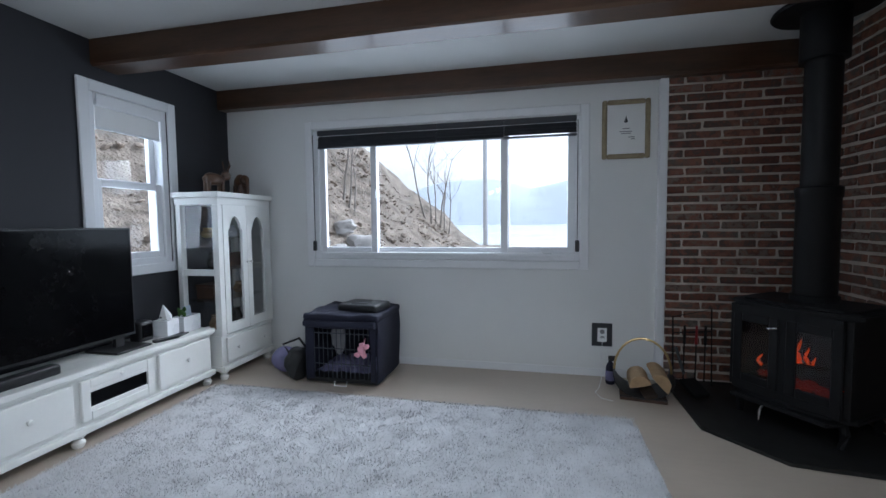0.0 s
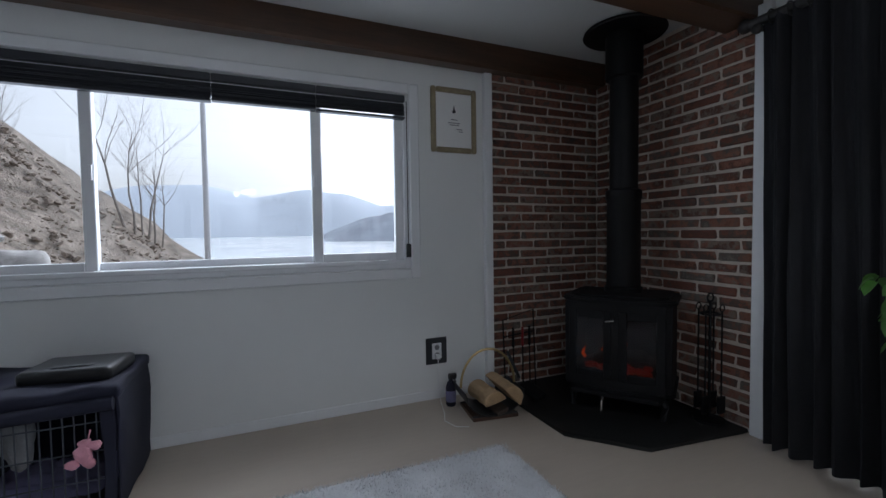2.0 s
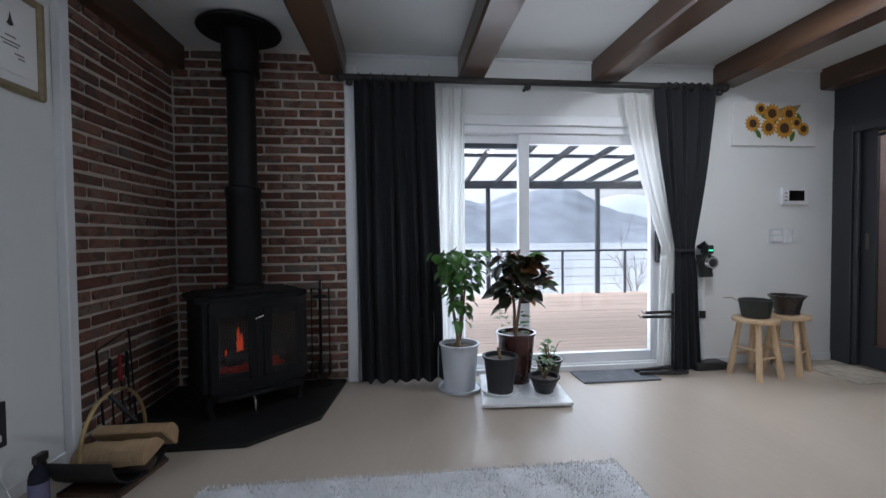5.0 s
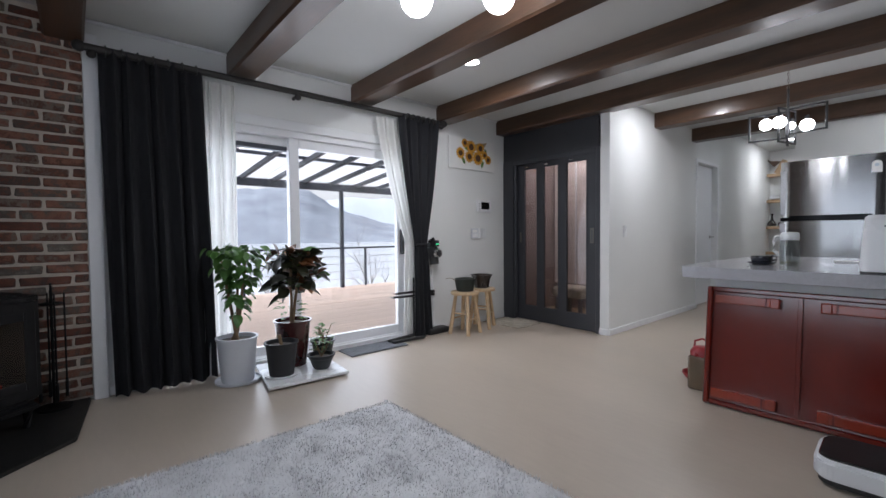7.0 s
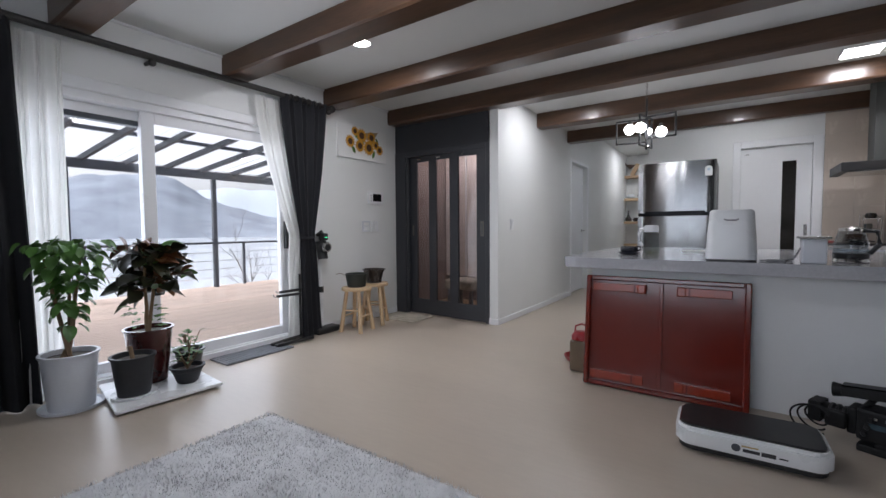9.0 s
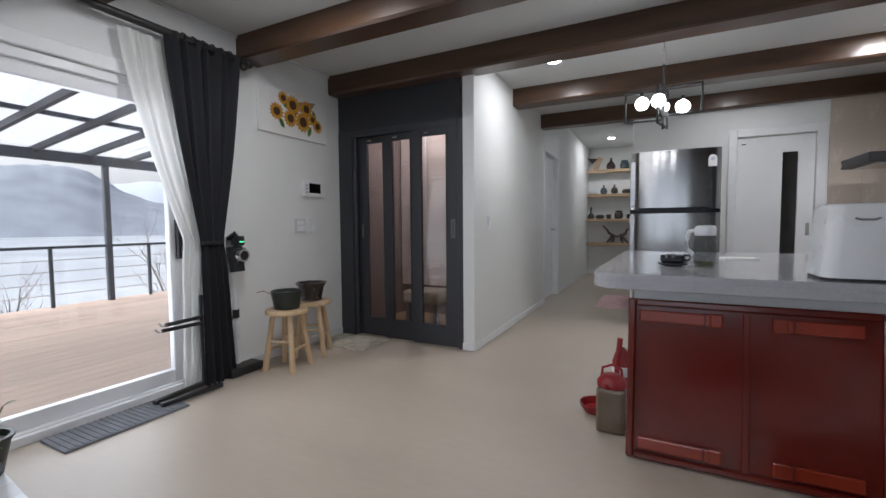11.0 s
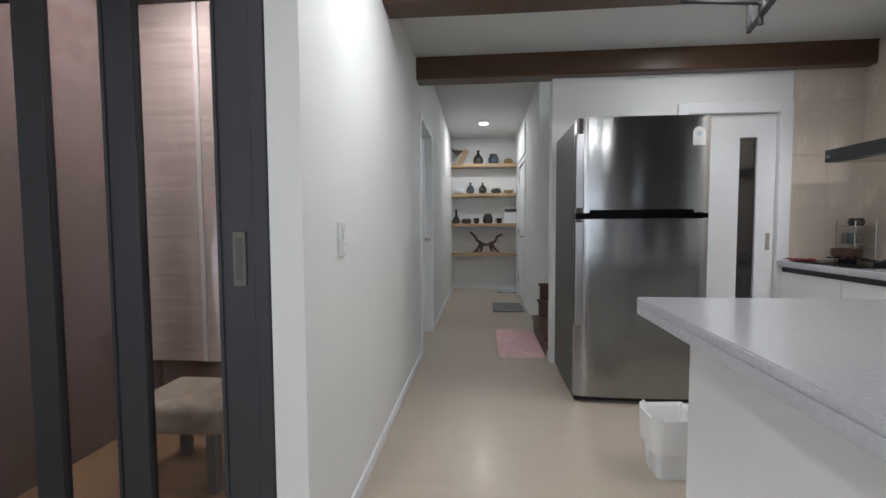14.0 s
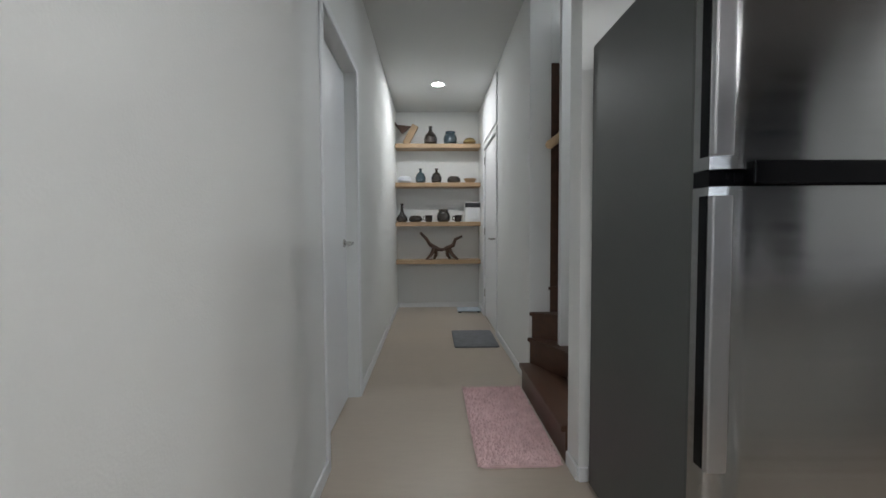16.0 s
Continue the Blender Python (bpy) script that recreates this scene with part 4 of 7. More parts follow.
tv = thing("television", pose(-2.31, 1.78, 0.44, 0, 0, 0), "large black flat television, switched off", "television")
part("bezel", box(-0.03, 0.012, -0.63, 0.63, 0.07, 0.79, 0.006), M_BLACK, tv)
part("screen", box(0.0122, 0.0145, -0.618, 0.618, 0.09, 0.778), M_GLOSSBLACK, tv)
part("back_bulge", box(-0.07, -0.03, -0.4, 0.4, 0.1, 0.5, 0.02), M_BLACK, tv)
for s in (-1, 1):
    f = part("foot", box(-0.12, 0.14, s * 0.52 - 0.13, s * 0.52 + 0.11, 0.0, 0.014, 0.004), M_BLACK, tv)
    part("neck", box(-0.02, 0.01, s * 0.52 - 0.03, s * 0.52 + 0.03, 0.01, 0.09, 0.004), M_BLACK, tv)
# black slab before the screen stands for the television stand's bar
sb = thing("soundbar", pose(-2.2, 1.75, 0.44), "slim black bar of the television's stand", "soundbar")
part("body", box(-0.035, 0.035, -0.42, 0.1, 0.0, 0.055, 0.012, 3), M_BLACK, sb, smooth=True)

spk = thing("speaker", pose(-2.33, 2.48, 0.44), "small round-shouldered black loudspeaker", "speaker")
part("body", box(-0.05, 0.05, -0.055, 0.055, 0, 0.14, 0.02, 3), M_BLACK, spk, smooth=True)
part("grille", box(0.05, 0.053, -0.04, 0.04, 0.03, 0.115), M_GLOSSBLACK, spk)
tb = thing("tissue_box", pose(-2.28, 2.63, 0.44, 0, 0, 8), "white tissue box with a tissue pulled up", "tissue box")
part("box", box(-0.06, 0.06, -0.06, 0.06, 0, 0.12, 0.008), M_WHITEPLASTIC, tb)
b = bmesh.new()
top = b.verts.new((0.01, -0.03, 0.235))
ring = [b.verts.new((0.05 * math.cos(k * 0.9), 0.035 * math.sin(k * 0.9), 0.118 + 0.03 * (k % 2))) for k in range(7)]
for k in range(7):
    b.faces.new((top, ring[k], ring[(k + 1) % 7]))
part("tissue", b, M_PAPER, tb)
cd = thing("desk_caddy", pose(-2.26, 2.80, 0.44), "white desk caddy holding papers and a sprig", "caddy")
b = box(-0.05, 0.05, -0.08, 0.08, 0, 0.012)
for x0, x1, y0, y1 in ((-0.05, -0.044, -0.08, 0.08), (0.044, 0.05, -0.08, 0.08), (-0.044, 0.044, -0.08, -0.074), (-0.044, 0.044, 0.074, 0.08), (-0.044, 0.044, -0.01, -0.004)):
    box(x0, x1, y0, y1, 0.012, 0.115, bm=b)
part("tray", b, M_WHITEPLASTIC, cd)
part("card", moved(box(-0.003, 0.003, -0.05, 0.03, 0, 0.15), pose(-0.01, 0.04, 0.03, 0, -8, 4)), M_PALEBLUE, cd)
for k in range(12):
    a = k * 2.4
    part("sprig", moved(ball((0, 0, 0), 0.014, squash=(1, 0.5, 1.3), seg=8), pose(0.02 * math.cos(a), -0.045 + 0.02 * math.sin(a), 0.13 + 0.012 * (k % 4))), M_LEAF, cd, smooth=True)
rem = thing("remote_control", pose(-2.17, 2.52, 0.44, 0, 0, -15), "black remote control lying on the cabinet", "remote")
part("shell", box(-0.022, 0.022, -0.08, 0.08, 0, 0.018, 0.006), M_BLACK, rem)
for k in range(10):
    part("button", box(-0.013 + 0.014 * (k % 3) - 0.004, -0.013 + 0.014 * (k % 3) + 0.004, -0.06 + 0.028 * (k // 3), -0.05 + 0.028 * (k // 3), 0.0175, 0.0205), M_GREYCLOTH, rem)
tab = thing("tablet", pose(-2.2, 2.66, 0.44, 0, 0, 12), "thin dark tablet lying flat", "tablet")
part("shell", box(-0.04, 0.04, -0.06, 0.06, 0, 0.008, 0.003), M_BLACK, tab)

# display cabinet
dc = thing("display_cabinet", pose(-2.455, 2.925, 0), "cream painted display cabinet with arched glass doors", "cabinet")
W, D, H = 0.655, 0.40, 1.50
# dark of the closed interior is put into the back panel's charcoal
part("back_panel", box(0, 0.012, 0.01, W - 0.01, 0.1, 1.44), M_GREYDOOR, dc)
part("bottom_box", box(0, D - 0.015, 0.005, W - 0.005, 0.09, 0.36, 0.004), M_CREAM, dc)
part("plinth", box(0, D + 0.008, 0, W, 0.075, 0.115, 0.008), M_CREAM, dc)
part("top_box", box(0, D, 0.0, W, 1.40, 1.455, 0.004), M_CREAM, dc)
part("cornice", box(0, D + 0.03, -0.03, W + 0.005, 1.455, 1.50, 0.014, 3), M_CREAM, dc)
for y in (0.0, W - 0.05):
    part("corner_post", box(D - 0.055, D, y, y + 0.05, 0.36, 1.40, 0.006), M_CREAM, dc)
    part("corner_post", box(0.012, 0.055, y, y + 0.05, 0.36, 1.40, 0.006), M_CREAM, dc)
for y in (0.004, W - 0.029):
    part("side_rail", box(0.055, D - 0.055, y, y + 0.025, 0.84, 0.89, 0.004), M_CREAM, dc)
    part("side_rail", box(0.055, D - 0.055, y, y + 0.025, 0.36, 0.41, 0.004), M_CREAM, dc)
    for z0, z1 in ((0.41, 0.84), (0.89, 1.40)):
        g = part("side_pane", box(0.05, D - 0.05, y + 0.01, y + 0.014, z0 - 0.004, z1 + 0.004), M_GLASS, dc)
for z in (0.62, 0.87, 1.13):
    part("glass_shelf", box(0.015, D - 0.06, 0.03, W - 0.03, z, z + 0.008), M_GLASS, dc)


def arched_door(y0, y1, z0, z1, x0, x1, parent):
    """A frame with an ogee-arched opening."""
    b = bmesh.new()
    m, gz0, gz1 = 0.055, z0 + 0.08, z1 - 0.20
    cy, hw = (y0 + y1) / 2, (y1 - y0) / 2 - m
    arch = [(cy - hw, gz0), (cy + hw, gz0), (cy + hw, gz1)]
    arch += [(cy + hw * 0.8, gz1 + 0.012), (cy + hw * 0.72, gz1 + 0.045), (cy + hw * 0.45, gz1 + 0.085), (cy + hw * 0.2, gz1 + 0.105), (cy, gz1 + 0.112)]
    arch += [(2 * cy - y, z) for y, z in reversed(arch[3:-1])] + [(cy - hw, gz1)]
    outer = [(y0, z0), (y1, z0), (y1, z1), (y0, z1)]
    vo = [b.verts.new((x1, y, z)) for y, z in outer]
    vi = [b.verts.new((x1, y, z)) for y, z in arch]
    eo = [b.edges.new((vo[k], vo[(k + 1) % 4])) for k in range(4)]
    ei = [b.edges.new((vi[k], vi[(k + 1) % len(vi)])) for k in range(len(vi))]
    bmesh.ops.triangle_fill(b, use_beauty=True, edges=eo + ei)
    faces = b.faces[:]
    r = bmesh.ops.extrude_face_region(b, geom=faces)
    for v in r["geom"]:
        if isinstance(v, bmesh.types.BMVert):
            v.co.x = x0
    d = part("door", b, M_CREAM, parent)
    part("door_pane", box(x0 + 0.004, x0 + 0.008, cy - hw - 0.01, cy + hw + 0.01, gz0 - 0.01, gz1 + 0.12), M_GLASS, d)
    return d


for k, (y0, y1) in enumerate(((0.052, 0.326), (0.330, 0.604))):
    d = arched_door(y0, y1, 0.37, 1.40, D - 0.022, D + 0.003, dc)
    part("knob", moved(lathe([(0.005, 0), (0.005, 0.012), (0.012, 0.018), (0.01, 0.026), (0, 0.03)], 12), pose(D + 0.002, 0.305 if k == 0 else 0.351, 0.93, 0, 90, 0)), M_CREAM, d, smooth=True)
dr = part("drawer_front", box(D - 0.015, D + 0.005, 0.05, W - 0.05, 0.14, 0.34, 0.008), M_CREAM, dc)
for y in (0.16, W - 0.16):
    part("knob", moved(lathe([(0.006, 0), (0.006, 0.012), (0.016, 0.018), (0.014, 0.028), (0, 0.032)], 14), pose(D + 0.004, y, 0.24, 0, 90, 0)), M_CREAM, dr, smooth=True)
for x in (0.05, D - 0.04):
    for y in (0.05, W - 0.05):
        part("foot", lathe([(0.022, 0), (0.03, 0.01), (0.034, 0.03), (0.022, 0.05), (0.036, 0.062), (0.03, 0.078)], 16, at=(x, y, 0)), M_CREAM, dc, smooth=True)


def pot_shape(name, profile, m, material, label, category="vase", group=""):
    t = thing(name, m, label, category, group)
    part("body", lathe(profile, 22), material, t, smooth=True)
    return t


for k, (y, z, mt) in enumerate(((0.15, 1.138, M_BRASS), (0.42, 1.138, M_POTWHITE), (0.5, 0.878, M_CERBLUE), (0.2, 0.878, M_CERAMIC), (0.3, 0.628, M_CERAMIC), (0.5, 0.628, M_LOG), (0.2, 0.361, M_LOG), (0.45, 0.361, M_CERAMIC))):
    h = 0.08 + 0.02 * (k % 4)
    pot_shape("ornament", [(0.03, 0), (0.045, 0.01), (0.055, h * 0.45), (0.03, h * 0.8), (0.036, h)], pose(-2.3, 2.945 + y, z), mt, "small ornament standing in the display cabinet", "ornament", "cabinet ornaments")
for k, (y, z) in enumerate(((0.22, 0.628), (0.38, 0.878))):
    bx = thing("keepsake_box", pose(-2.33, 2.945 + y, z), "dark wooden keepsake box in the display cabinet", "box")
    part("body", box(-0.08, 0.08, -0.1, 0.1, 0, 0.1, 0.006), M_WOODDARK, bx)
    part("lid", box(-0.085, 0.085, -0.105, 0.105, 0.1, 0.12, 0.006), M_WOODDARK, bx)

# carved figures on the cabinet: plain one-piece shapes
b = lump((0, 0, 0.12), (0.045, 0.10, 0.05), 0.2, 2)
for y in (-0.065, 0.065):
    for x in (-0.02, 0.02):
        rod((x, y, 0), (x, y, 0.1), 0.014, 0.018, bm=b)
lump((0.0, 0.12, 0.16), (0.03, 0.04, 0.04), 0.15, 2, bm=b)
for s in (-1, 1):
    tube([(s * 0.01, 0.12, 0.19), (s * 0.04, 0.13, 0.24), (s * 0.035, 0.12, 0.28)], 0.007, bm=b)
ob = solid("carved_stag", b, M_CARVED, "brown carved wooden stag on the display cabinet", "figurine", True)
ob.matrix_basis = pose(-2.25, 3.13, 1.50, 0, 0, -10)
b = lump((0, 0, 0.12), (0.055, 0.075, 0.065), 0.15, 2)
for y in (-0.045, 0.045):
    for x in (-0.028, 0.028):
        rod((x, y, 0), (x, y, 0.09), 0.022, bm=b)
lump((0, -0.08, 0.13), (0.04, 0.035, 0.045), 0.1, 2, bm=b)
tube([(0, -0.11, 0.14), (0, -0.135, 0.1), (0, -0.13, 0.03), (0, -0.14, 0.01)], lambda s: 0.018 - 0.01 * s, bm=b)
ob = solid("carved_elephant", b, M_CARVED, "brown carved wooden elephant on the display cabinet", "figurine", True)
ob.matrix_basis = pose(-2.22, 3.42, 1.50, 0, 0, 60)

# rug: one thick shag pile
b = bmesh.new()
RX0, RX1, RY0, RY1 = -2.06, 0.95, 0.98, 2.86
nx, ny = 90, 58
grid = {}
for i in range(nx + 1):
    for j in range(ny + 1):
        x, y = RX0 + (RX1 - RX0) * i / nx, RY0 + (RY1 - RY0) * j / ny
        edge = min(i, nx - i, j, ny - j)
        z = 0.003 if edge == 0 else 0.018 + 0.008 * noise.noise(Vector((x * 9, y * 9, 0))) + 0.004 * noise.noise(Vector((x * 31, y * 31, 0)))
        wob = 0.004 * noise.noise(Vector((x * 6, y * 6, 5)))
        if (i < 4 or i > nx - 4) and (j < 4 or j > ny - 4):
            x += (0.02 if i < 4 else -0.02)
        grid[i, j] = b.verts.new((x + wob, y + wob, z))
for i in range(nx):
    for j in range(ny):
        b.faces.new((grid[i, j], grid[i + 1, j], grid[i + 1, j + 1], grid[i, j + 1]))
rug = thing("rug", Matrix.Identity(4), "large pale grey shag rug on the floor", "rug")
part("backing", b, M_RUG, rug, smooth=True)
rnd = np.random.RandomState(3)
n = 90000
px, py = rnd.uniform(RX0 + 0.006, RX1 - 0.006, n), rnd.uniform(RY0 + 0.006, RY1 - 0.006, n)
ang, lean, hh = rnd.uniform(0, 6.283, n), rnd.uniform(0.003, 0.012, n), rnd.uniform(0.022, 0.031, n)
ww = 0.0026
v = np.zeros((n, 3, 3))
v[:, 0] = np.stack([px - ww * np.sin(ang), py + ww * np.cos(ang), np.full(n, 0.012)], 1)
v[:, 1] = np.stack([px + ww * np.sin(ang), py - ww * np.cos(ang), np.full(n, 0.012)], 1)
v[:, 2] = np.stack([px + lean * np.cos(ang), py + lean * np.sin(ang), hh], 1)
me = bpy.data.meshes.new("fur")
me.from_pydata(v.reshape(-1, 3).tolist(), [], np.arange(3 * n).reshape(-1, 3).tolist())
me.materials.append(M_RUG)
pile = tagged(new("fur", me), kind="stuff")
pile.parent = rug

# pet crate under a canvas cover
cr = thing("pet_crate", pose(-1.40, 3.05, 0), "wire pet crate under a navy canvas cover, front rolled up", "crate")
W, D, H = 0.58, 0.50, 0.50
part("tray", box(0.01, W - 0.01, 0.01, D - 0.01, 0.015, 0.05, 0.006), M_BLACK, cr)
for k in range(15):
    x = 0.03 + k * (W - 0.06) / 14
    part("upright_wire", rod((x, 0.0, 0.03), (x, 0.0, H - 0.02), 0.0028, seg=6), M_STEELPOST, cr)
for z in (0.04, 0.16, 0.28, 0.40, H - 0.02):
    part("cross_wire", rod((0.02, 0.0, z), (W - 0.02, 0.0, z), 0.0034, seg=6), M_STEELPOST, cr)
cv = bmesh.new()
box(-0.012, 0.0, 0.0, D + 0.01, 0.02, H, 0.004, 1, cv)
box(W, W + 0.012, 0.0, D + 0.01, 0.02, H, 0.004, 1, cv)
box(-0.012, W + 0.012, D, D + 0.012, 0.02, H, 0.004, 1, cv)
box(0, 0.07, -0.014, -0.004, 0.04, H, 0.004, 1, cv)
box(W - 0.045, W, -0.014, -0.004, 0.04, H, 0.004, 1, cv)
bmesh.ops.subdivide_edges(cv, edges=[e for e in cv.edges if e.calc_length() > 0.2], cuts=6, use_grid_fill=True)
for vv in cv.verts:
    k = 0.014 * noise.noise(Vector((vv.co.x * 8, vv.co.y * 8, vv.co.z * 6)))
    vv.co.x += k if vv.co.x > W / 2 else -abs(k)
part("cover_side", cv, M_NAVY, cr, smooth=True)
b = box(-0.02, W + 0.02, -0.02, D + 0.015, H - 0.01, H + 0.05, 0.025, 3)
bmesh.ops.subdivide_edges(b, edges=[e for e in b.edges if e.calc_length() > 0.3], cuts=8, use_grid_fill=True)
for vv in b.verts:
    if vv.co.z > H:
        vv.co.z += 0.02 * noise.noise(Vector((vv.co.x * 7, vv.co.y * 7, 2)))
part("cover_top", b, M_NAVY, cr, smooth=True)
part("rolled_flap", tube([(0.0, -0.025, H - 0.02), (0.2, -0.032, H - 0.03), (0.4, -0.03, H - 0.025), (W, -0.025, H - 0.02)], 0.028, 10), M_NAVY, cr, smooth=True)
part("base_rail", box(0.0, W, -0.008, 0.012, 0.02, 0.05, 0.004), M_BLACK, cr)
part("pull_handle", tube([(0.24, -0.012, 0.03), (0.24, -0.03, 0.0), (0.34, -0.03, 0.0), (0.34, -0.012, 0.03)], 0.006), M_WHITEPLASTIC, cr, smooth=True)
bd = thing("pet_blanket", pose(-1.36, 3.09, 0.05), "rumpled grey and white blanket inside the crate", "blanket")
b = bmesh.new()
bmesh.ops.create_grid(b, x_segments=26, y_segments=22, size=0.5)
for vv in b.verts:
    x, y = 0.26 + vv.co.x * 0.49, 0.2 + vv.co.y * 0.4
    vv.co = Vector((x, y, 0.03 + 0.05 * abs(noise.noise(Vector((x * 11, y * 11, 1))))))
part("cloth", b, M_PURPLE, bd, smooth=True)
tw = thing("hanging_cloth", pose(-1.20, 3.16, 0.24), "pale grey cloth hanging inside the crate", "cloth")
part("cloth", lump((0.02, 0, 0.1), (0.06, 0.03, 0.13), 0.3, 3), M_GREYCLOTH, tw, smooth=True)
pk = thing("plush_toy", pose(-0.915, 3.0, 0.295), "pink floppy plush toy hooked on the crate wire", "toy")
part("toy_body", lump((0, 0, 0), (0.032, 0.02, 0.036), 0.4, 3), M_PINKCLOTH, pk, smooth=True)
for k, (dx, dz) in enumerate(((-0.04, -0.036), (0.016, -0.04), (0.036, 0.03), (0.004, 0.042))):
    part("limb", lump((dx, 0, dz), (0.024, 0.014, 0.018), 0.3, 3), M_PINKCLOTH, pk, smooth=True)
part("ribbon", rod((0, 0, 0), (0.01, 0.04, 0.08), 0.003, seg=6), M_PINKCLOTH, pk)
fb = thing("folded_bag", pose(-1.00, 3.26, 0.55, 0, 0, -8), "flat black folded bag lying on the crate", "bag")
part("bag_body", box(-0.17, 0.17, -0.13, 0.13, 0, 0.06, 0.024, 3), M_BLACK, fb, smooth=True)
part("strap", tube([(-0.12, -0.06, 0.045), (-0.05, -0.09, 0.06), (0.06, -0.08, 0.06), (0.13, -0.04, 0.045)], 0.008), M_BLACK, fb, smooth=True)
bg = thing("shoulder_bag", pose(-1.52, 3.12, 0), "slumped black shoulder bag on the floor", "bag")
part("bag_body", lump((0, 0, 0.13), (0.085, 0.12, 0.13), 0.3, 2.5), M_BLACK, bg, smooth=True)
part("strap", tube([(-0.04, -0.06, 0.22), (-0.07, -0.1, 0.3), (0.0, 0.02, 0.32), (0.05, 0.06, 0.22)], 0.01), M_BLACK, bg, smooth=True)
bl = thing("plush_cushion", pose(-1.72, 3.25, 0), "round lilac plush cushion on the floor", "cushion")
part("cushion_body", lump((0, 0, 0.105), (0.11, 0.11, 0.105), 0.08, 2), M_PURPLE, bl, smooth=True)

# framed certificate
pf = thing("picture_frame", pose(1.015, YW - 0.03, 1.937), "framed document in a dull gold frame on the wall", "picture")
part("frame", frame_bars("y", 0.0, 0.03, -0.172, 0.172, -0.222, 0.222, 0.036, 0.009), M_GILT, pf)
part("mount", box(-0.14, 0.14, 0.016, 0.022, -0.19, 0.19), M_PAPER, pf)
part("sheet", box(-0.105, 0.105, 0.012, 0.016, -0.145, 0.145), M_PAPER, pf)
b = prism([(-0.016, 0.0), (0, -0.008), (0.016, 0.0), (0.007, 0.018), (0, 0.05), (-0.007, 0.018)], 0, 0.002)
part("emblem", moved(b, pose(0, 0.0115, 0.055, 90)), M_INK, pf)
for w, x, z in ((0.05, 0, 0.005), (0.09, 0, -0.018), (0.07, 0, -0.032), (0.045, 0.04, -0.06), (0.03, 0.05, -0.075)):
    part("text_line", box(x - w / 2, x + w / 2, 0.0105, 0.012, z - 0.003, z + 0.003), M_GREYCLOTH, pf)

ol = thing("wall_outlet", pose(0.862, YW - 0.004, 0.339), "white socket in a dark square wall plate", "outlet")
part("plate", box(-0.077, 0.077, -0.008, 0.004, -0.092, 0.092, 0.004), M_GREYDOOR, ol)
part("socket", box(-0.035, 0.035, -0.014, -0.008, -0.055, 0.055, 0.004), M_WHITEPLASTIC, ol)
for z in (-0.026, 0.026):
    part("plug_hole", moved(lathe([(0.018, 0), (0.018, 0.003), (0.015, 0.003), (0.015, 0.0005)], 16), pose(0, -0.014, z, 90)), M_GREYCLOTH, ol)
part("plug", box(-0.018, 0.012, -0.045, -0.014, -0.05, -0.02, 0.005), M_WHITEPLASTIC, ol)
cb = thing("power_cable", Matrix.Identity(4), "thin white cable trailing over the floor", "cable")
part("wire", tube([(0.86, YW - 0.045, 0.30), (0.85, 3.56, 0.15), (0.845, 3.5, 0.02), (0.81, 3.36, 0.003), (0.77, 3.26, 0.003), (0.80, 3.16, 0.003), (0.87, 3.13, 0.003)], 0.0024, 6), M_WHITEPLASTIC, cb)

# log carrier with split logs, spray bottle
lc = thing("log_carrier", pose(1.09, 3.29, 0, 0, 0, -8), "black log carrier with a tall brass hoop handle", "log carrier")
b = bmesh.new()
rows = []
for k in range(11):
    a = math.pi * (k / 10)
    x, z = -0.19 * math.cos(a), 0.17 - 0.15 * math.sin(a)
    rows.append((x, z))
for (xa, za), (xb, zb) in zip(rows, rows[1:]):
    q = [b.verts.new(c) for c in ((xa, -0.14, za), (xb, -0.14, zb), (xb, 0.14, zb), (xa, 0.14, za))]
    b.faces.new(q)
bmesh.ops.remove_doubles(b, verts=b.verts, dist=1e-4)
r = bmesh.ops.solidify(b, geom=b.faces[:], thickness=0.005)
part("sling", b, M_BLACK, lc, smooth=True)
part("hoop", tube([(-0.185 * math.cos(math.pi * k / 16), 0, 0.17 + 0.235 * math.sin(math.pi * k / 16)) for k in range(17)], 0.008, 8), M_BRASS, lc, smooth=True)
part("base", box(-0.15, 0.15, -0.14, 0.14, 0.0, 0.02, 0.004), M_WOODDARK, lc)
for s in (-1, 1):
    part("runner", rod((-0.15, s * 0.12, 0.02), (0.15, s * 0.12, 0.02), 0.008), M_BLACK, lc)


def split_log(m, r, length, material=M_LOG):
    t = thing("split_log", m, "split pale firewood log with rough bark", "firewood", "logs in the carrier")
    out = [(r * math.cos(a), r * math.sin(a)) for a in [math.pi * k / 7 for k in range(8)]]
    b = prism(out, -length / 2, length / 2, 0.004)
    bmesh.ops.subdivide_edges(b, edges=[e for e in b.edges if e.calc_length() > 0.1], cuts=5)
    for vv in b.verts:
        vv.co += Vector((1, 1, 0)) * 0.006 * noise.noise(vv.co * 25)
    part("wood", b, material, t)


split_log(pose(1.06, 3.26, 0.11, 84, -14, -6), 0.07, 0.34)
split_log(pose(1.175, 3.26, 0.135, 86, 48, -10), 0.072, 0.34)
split_log(pose(1.11, 3.30, 0.055, 88, 165, 2), 0.045, 0.3, M_BARK)
sp = thing("spray_bottle", pose(0.905, 3.47, 0), "dark spray bottle standing on the floor", "bottle")
part("bottle", lathe([(0.03, 0), (0.034, 0.01), (0.034, 0.12), (0.026, 0.15), (0.014, 0.165), (0.014, 0.18)], 18), M_NAVY, sp, smooth=True)
part("label_band", lathe([(0.0345, 0.03), (0.0348, 0.035), (0.0348, 0.1), (0.0345, 0.105)], 18), M_PURPLE, sp, smooth=True)
